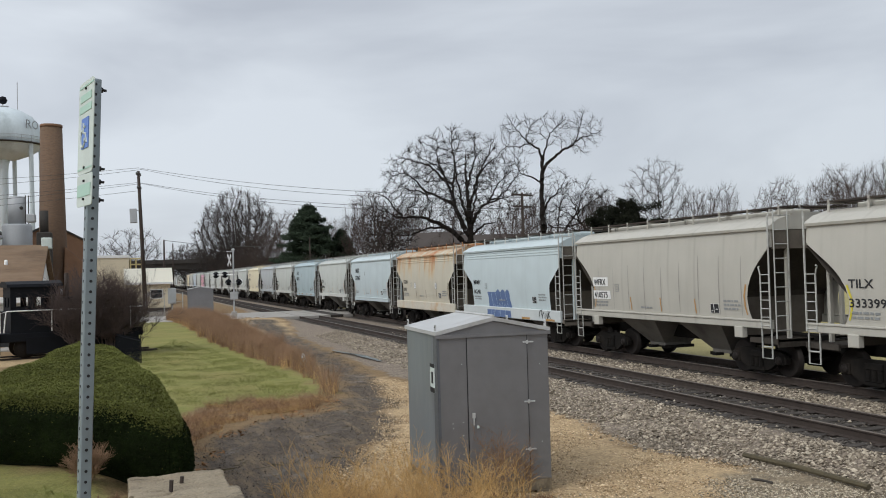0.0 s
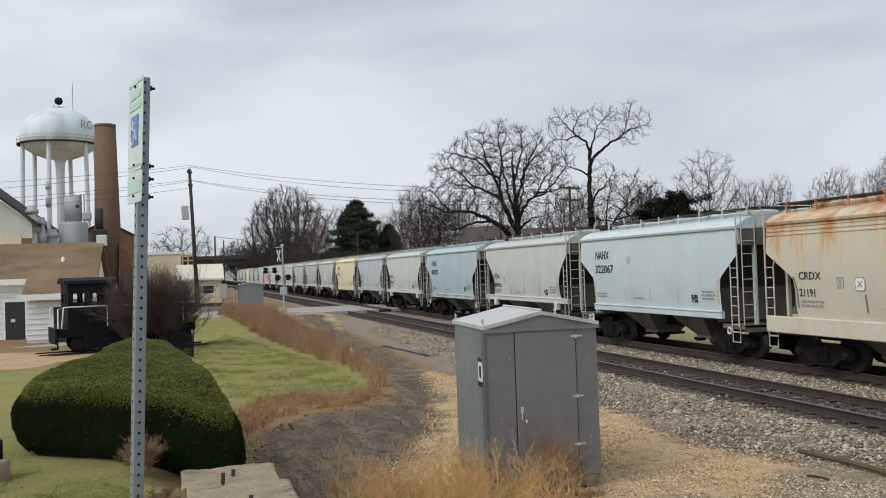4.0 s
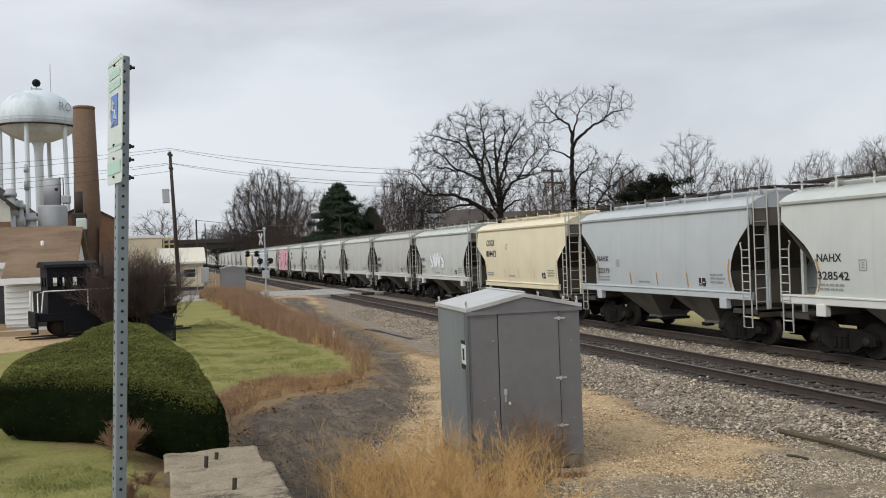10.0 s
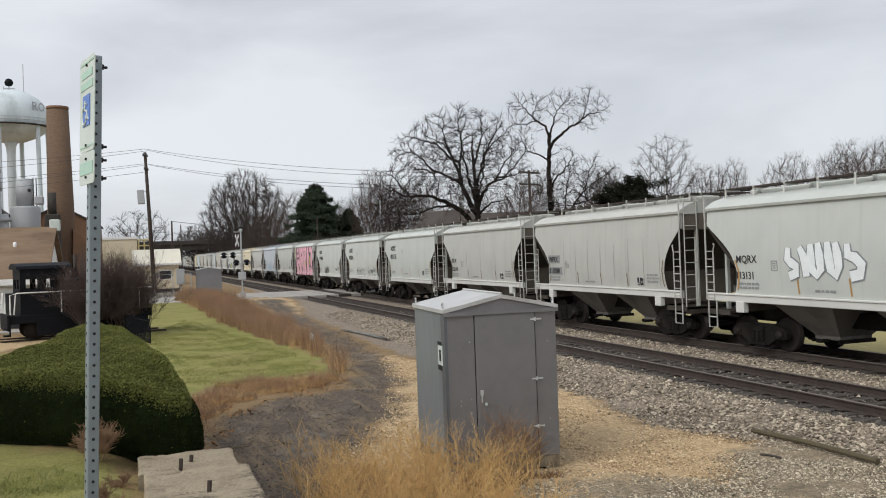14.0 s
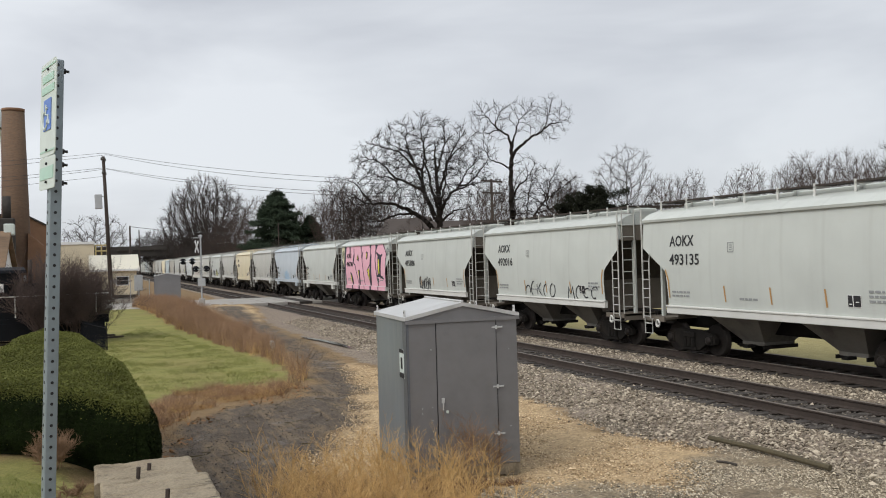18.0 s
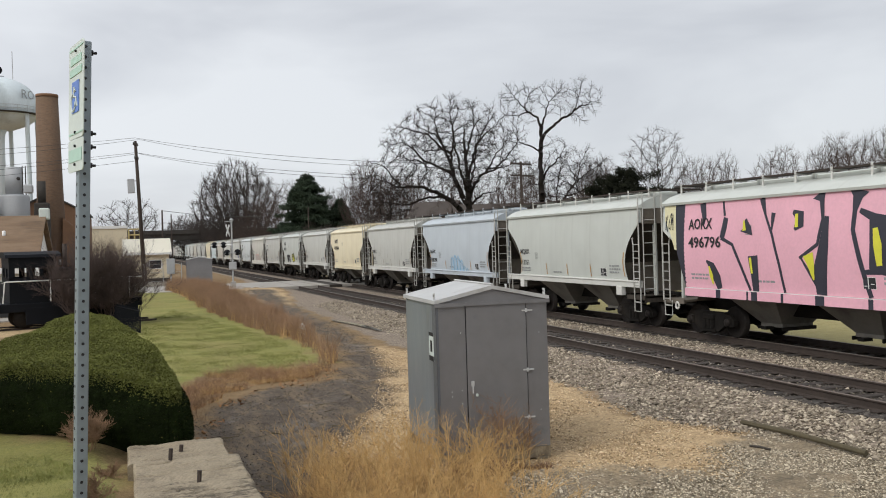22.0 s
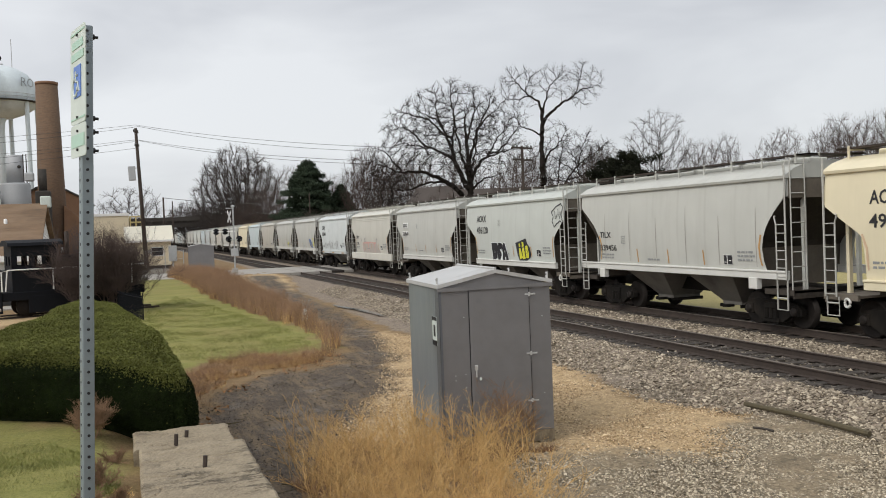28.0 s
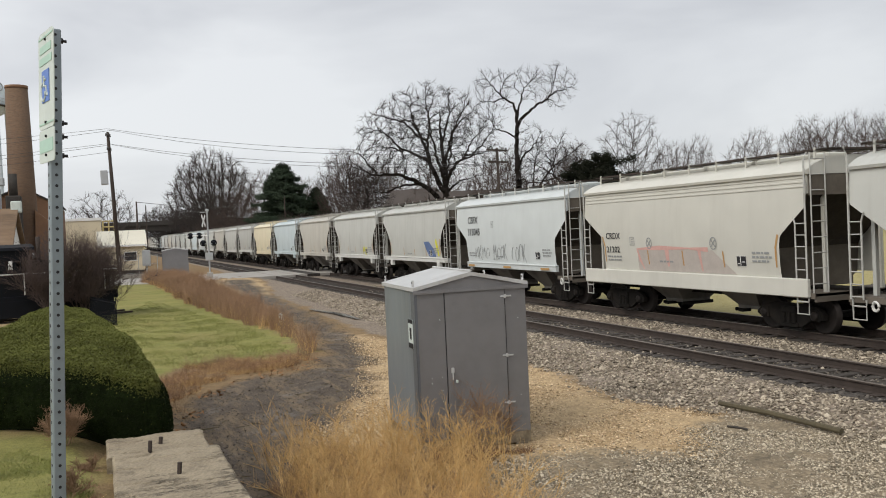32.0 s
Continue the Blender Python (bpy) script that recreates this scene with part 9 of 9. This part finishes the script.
shed_l = thing("factory_shed", "pale two-tone metal factory shed with a dark sloping roof", "building", pose(0, 87, 0))
part("gable_wall", prism([(-24, -0.5), (-12.5, -0.5), (-12.5, 8.35), (-18.2, 13.0), (-24, 8.35)], 0, 0.3), "sage", shed_l)
part("side_wall", boxes((-12.8, -12.5, 0.302, 16, -0.5, 8.3)), "sage", shed_l)
part("roof", prism([(-12.0, 8.05), (-18.2, 13.1), (-18.2, 13.4), (-11.9, 8.3)], -0.5, 16.5), "bridge", shed_l)
part("roof", prism([(-24.4, 8.05), (-18.21, 13.1), (-18.21, 13.4), (-24.5, 8.3)], -0.5, 16.5), "bridge", shed_l)
part("cream_panel", boxes((-19, -13.4, -0.06, -0.01, 3.0, 7.4)), "cream", shed_l)
part("brick_panel", boxes((-13.35, -12.52, -0.05, -0.01, 0.0, 7.0)), "brick_wall", shed_l)
window(shed_l, -16.4, 5.2, 1.6, 1.2, -0.062)
wing = thing("brick_factory", "brown brick factory wing beside the chimney", "building", pose(0, 102.4, 0))
part("gable_wall", prism([(-16, -0.5), (-3.6, -0.5), (-3.6, 7.2), (-7.4, 9.3), (-16, 5.0)], 0, 0.3), "brick_wall", wing)
part("side_wall", boxes((-3.9, -3.6, 0.302, 12, -0.5, 7.15)), "brick_wall", wing)
part("roof", prism([(-3.4, 7.12), (-7.4, 9.32), (-7.4, 9.5), (-3.4, 7.3)], -0.2, 12.2), "bridge", wing)
part("roof", prism([(-16.2, 4.95), (-7.41, 9.32), (-7.41, 9.5), (-16.2, 5.1)], -0.2, 12.2), "bridge", wing)
low_bld = thing("flat_warehouse", "low cream flat-roofed warehouse with a yellow railing", "building", pose(-10.6, 123.5, 0))
part("wall", boxes((0, 11.0, 0, 12, -0.5, 6.1)), "cream", low_bld)
part("roof_edge", boxes((-0.1, 11.1, -0.1, 12.1, 6.1, 6.45)), "white_trim", low_bld)
for x in (11.2, 11.9, 12.6):
    part("rail_post", tubes([[(x, 0, 4.0), (x, 0, 6.0)]], 0.10, 5), "yellow_rail", low_bld)
part("railing", tubes([[(11.1, 0, z), (12.6, 0, z)] for z in (4.4, 5.2, 5.95)], 0.10, 5), "yellow_rail", low_bld)
part("dock", boxes((11.4, 15.5, 0.2, 6, -0.4, 4.0)), "tank", low_bld)

shed = gable_house("cream_shed", "small cream shed with a pale metal roof", pose(0.1, 96, 0.1), 4.2, 5.5, 2.75, 4.1, "cream", "cream_roof", 0.3)
window(shed, 2.3, 1.15, 1.1, 0.8)
part("vent", boxes((1.9, 2.3, -0.06, -0.01, 1.3, 1.75)), "tank", shed)
part("plinth", boxes((-0.05, 4.35, -0.1, 5.6, -0.6, 0.12)), "bridge", shed)

wall_low = thing("low_kerb_wall", "low pale concrete kerb wall before the shed", "kerb", None, "", "structure")
part("kerb", boxes((-12, 4.6, 82.0, 82.4, -0.5, 0.28)), "concrete_far", wall_low)
fence = thing("wire_fence", "thin wire fence with steel posts by the shed", "fence")
for k in range(9):
    part("fence_post", tubes([[(-8 + 1.6 * k, 83.5, -0.2), (-8 + 1.6 * k, 83.5, 1.9)]], 0.035, 5), "silver", fence)
part("fence_wire", tubes([[(-8, 83.5, z), (4.8, 83.5, z)] for z in (0.3, 1.1, 1.85)], 0.012, 4), "silver", fence)

# black picket fence at the lawn
pick = thing("iron_fence", "short black iron picket fence sloping down the lawn", "fence")
for k in range(34):
    t = k / 33
    x, y = -0.9 + 1.45 * t, 47.0 - 6.8 * t
    z = float(ground_z(x, y))
    part("picket", boxes((x - 0.02, x + 0.02, y - 0.02, y + 0.02, z, z + 1.05 + (0.12 if k % 8 == 1 else 0))), "black_paint", pick)
for h in (0.15, 0.95):
    part("fence_rail", tubes([[(-0.9, 47.0, float(ground_z(-0.9, 47)) + h), (0.55, 40.2, float(ground_z(0.55, 40.2)) + h)]], 0.025, 5), "black_paint", pick)


# small black industrial locomotive on display
def build_loco():
    l = thing("small_locomotive", "small black industrial locomotive with white handrails", "locomotive", pose(-5.55, 46.3, -0.36, 0, 0, 14))
    part("frame", boxes((-0.2, 6.2, -1.2, 1.2, 0.75, 1.15), (-0.35, -0.2, -1.25, 1.25, 0.45, 1.2), bevel=0.03), "black_paint", l)
    part("skirt", boxes((0.9, 6.0, -1.22, -1.12, 0.15, 0.95), bevel=0.02), "black_paint", l)
    cab = part("cab", boxes((0.25, 2.3, -1.1, 1.1, 1.15, 1.25), bevel=0.02), "black_paint", l)
    for y in (-1.15, 1.09):
        part("cab_side", boxes((0.25, 2.3, y, y + 0.06, 1.15, 2.35), (0.25, 2.3, y, y + 0.06, 2.80, 3.30), (0.25, 0.5, y, y + 0.06, 2.15, 2.85), (1.0, 1.25, y, y + 0.06, 2.15, 2.85), (1.55, 1.72, y, y + 0.06, 2.15, 2.85), (2.05, 2.3, y, y + 0.06, 2.15, 2.85)), "black_paint", cab)
    for x in (0.252, 2.238):
        part("cab_end", boxes((x, x + 0.06, -1.09, 1.09, 1.15, 2.35), (x, x + 0.06, -1.09, 1.09, 2.80, 3.30), (x, x + 0.06, -1.09, -0.75, 2.15, 2.85), (x, x + 0.06, -0.25, 0.2, 2.15, 2.85), (x, x + 0.06, 0.7, 1.09, 2.15, 2.85)), "black_paint", cab)
    part("cab_roof", prism([(-1.28, 3.28), (1.28, 3.28), (1.2, 3.42), (0.6, 3.56), (-0.6, 3.56), (-1.2, 3.42)], 0.1, 2.5, "x"), "black_paint", l)
    part("hood", boxes((2.3, 6.0, -0.75, 0.75, 1.15, 2.75), bevel=0.06), "black_paint", l)
    for x in (2.9, 3.7):
        part("exhaust", lathe([(0.10, 2.7), (0.10, 3.9), (0.06, 3.9)], 10), "rail_side", l, at=pose(x, 0, 0))
    rails = [[(-0.2, -1.2, 1.2), (-0.2, -1.2, 2.1), (0.1, -1.22, 2.18), (6.2, -1.22, 2.18)], [(-0.05, -1.2, 1.2), (0.05, -1.2, 2.15)], [(2.0, -1.22, 1.2), (2.0, -1.22, 2.18)], [(4.0, -1.22, 1.2), (4.0, -1.22, 2.18)], [(5.6, -1.22, 1.2), (5.6, -1.22, 2.18)], [(-0.25, 0.7, 1.2), (-0.25, 0.7, 2.15)], [(-0.25, 1.1, 1.2), (-0.25, 1.1, 2.15), (-0.25, 0.7, 2.15)]]
    for r in rails:
        part("handrail", tubes([r], 0.030, 5), "white_trim", l, "white handrail")
    for x in (0.9, 2.6, 4.8):
        for y in (-0.78, 0.78):
            part("wheel", lathe([(0.06, -0.07), (0.48, -0.07), (0.50, 0.05), (0.06, 0.07)], 20, "y"), "wheel", l, at=pose(x, y, 0.45))
    part("buffer_beam_step", boxes((-0.5, -0.2, -1.2, -0.8, 0.2, 0.28), (-0.5, -0.2, -1.2, -0.8, 0.5, 0.56), (-0.26, -0.2, -1.2, -1.1, 0.2, 0.6)), "black_paint", l)
    part("headlamp", lathe([(0.05, 0), (0.14, 0.02), (0.14, 0.1), (0.05, 0.12)], 12, "x"), "silver", l, at=pose(2.55, -0.3, 3.0))
    part("white_sheet", boxes((-0.38, -0.36, -1.0, -0.6, 1.25, 1.75), bevel=0.004), "sign_white", l, "white notice on the end rail")
    part("display_rail", boxes((-1.0, 7.0, -0.79, -0.71, -0.12, 0.0), (-1.0, 7.0, 0.71, 0.79, -0.12, 0.0)), "rail_side", l)
    return l


build_loco()

# houses behind the trees
h1 = gable_house("house", "grey house with a dark pitched roof and white gable", pose(30.0, 97.0, 0.6, 0, 0, -55), 5.5, 6.0, 4.2, 7.0, "house_wall", "house_roof", 0.4, "house", "houses behind the railway")
part("dormer", prism([(-0.7, 4.2), (0.7, 4.2), (0, 5.4)], 0.5, 2.5), "white_trim", h1, at=pose(2.6, -0.2, 0))
gable_house("house", "low house with a long brown roof", pose(33.5, 88, 0.6, 0, 0, -15), 14, 8, 3.4, 6.4, "house_wall", "house_roof", 0.4, "house", "houses behind the railway")
gable_house("house", "small far house with a grey roof", pose(38, 90, 0.6, 0, 0, -30), 10, 8, 3.2, 6.0, "sage", "house_roof", 0.4, "house", "houses behind the railway")


# ---- what moves: the train rolls towards the road ----
def run_at(t):
    """Metres rolled after t seconds, smooth through the table."""
    ts, ds = zip(*RUN)
    k = min(max(int(t // 2), 0), len(ts) - 2)
    u = (t - ts[k]) / 2
    p0 = ds[k - 1] if k > 0 else 2 * ds[0] - ds[1]
    p3 = ds[k + 2] if k + 2 < len(ds) else 2 * ds[-1] - ds[-2]
    p1, p2 = ds[k], ds[k + 1]
    return 0.5 * (2 * p1 + (p2 - p0) * u + (2 * p0 - 5 * p1 + 4 * p2 - p3) * u * u + (3 * p1 - p0 - 3 * p2 + p3) * u ** 3)


def motions():
    times = [t * 0.5 for t in range(65)]
    for car in TRAIN:
        x, y, z = car.location
        walk(car, [(t, pose(x, y - run_at(t), z)) for t in times])
    steps = [k / 15 for k in range(481)]
    first = WHEELS[0]
    walk(first, [(t, pose(0, 0, 0, math.degrees(run_at(t) / WHEEL_R))) for t in steps])
    for w in WHEELS[1:]:
        w.rotation_mode = "QUATERNION"
        keys = w.animation_data_create()
        keys.action = first.animation_data.action
        keys.action_slot = first.animation_data.action_slot


motions()
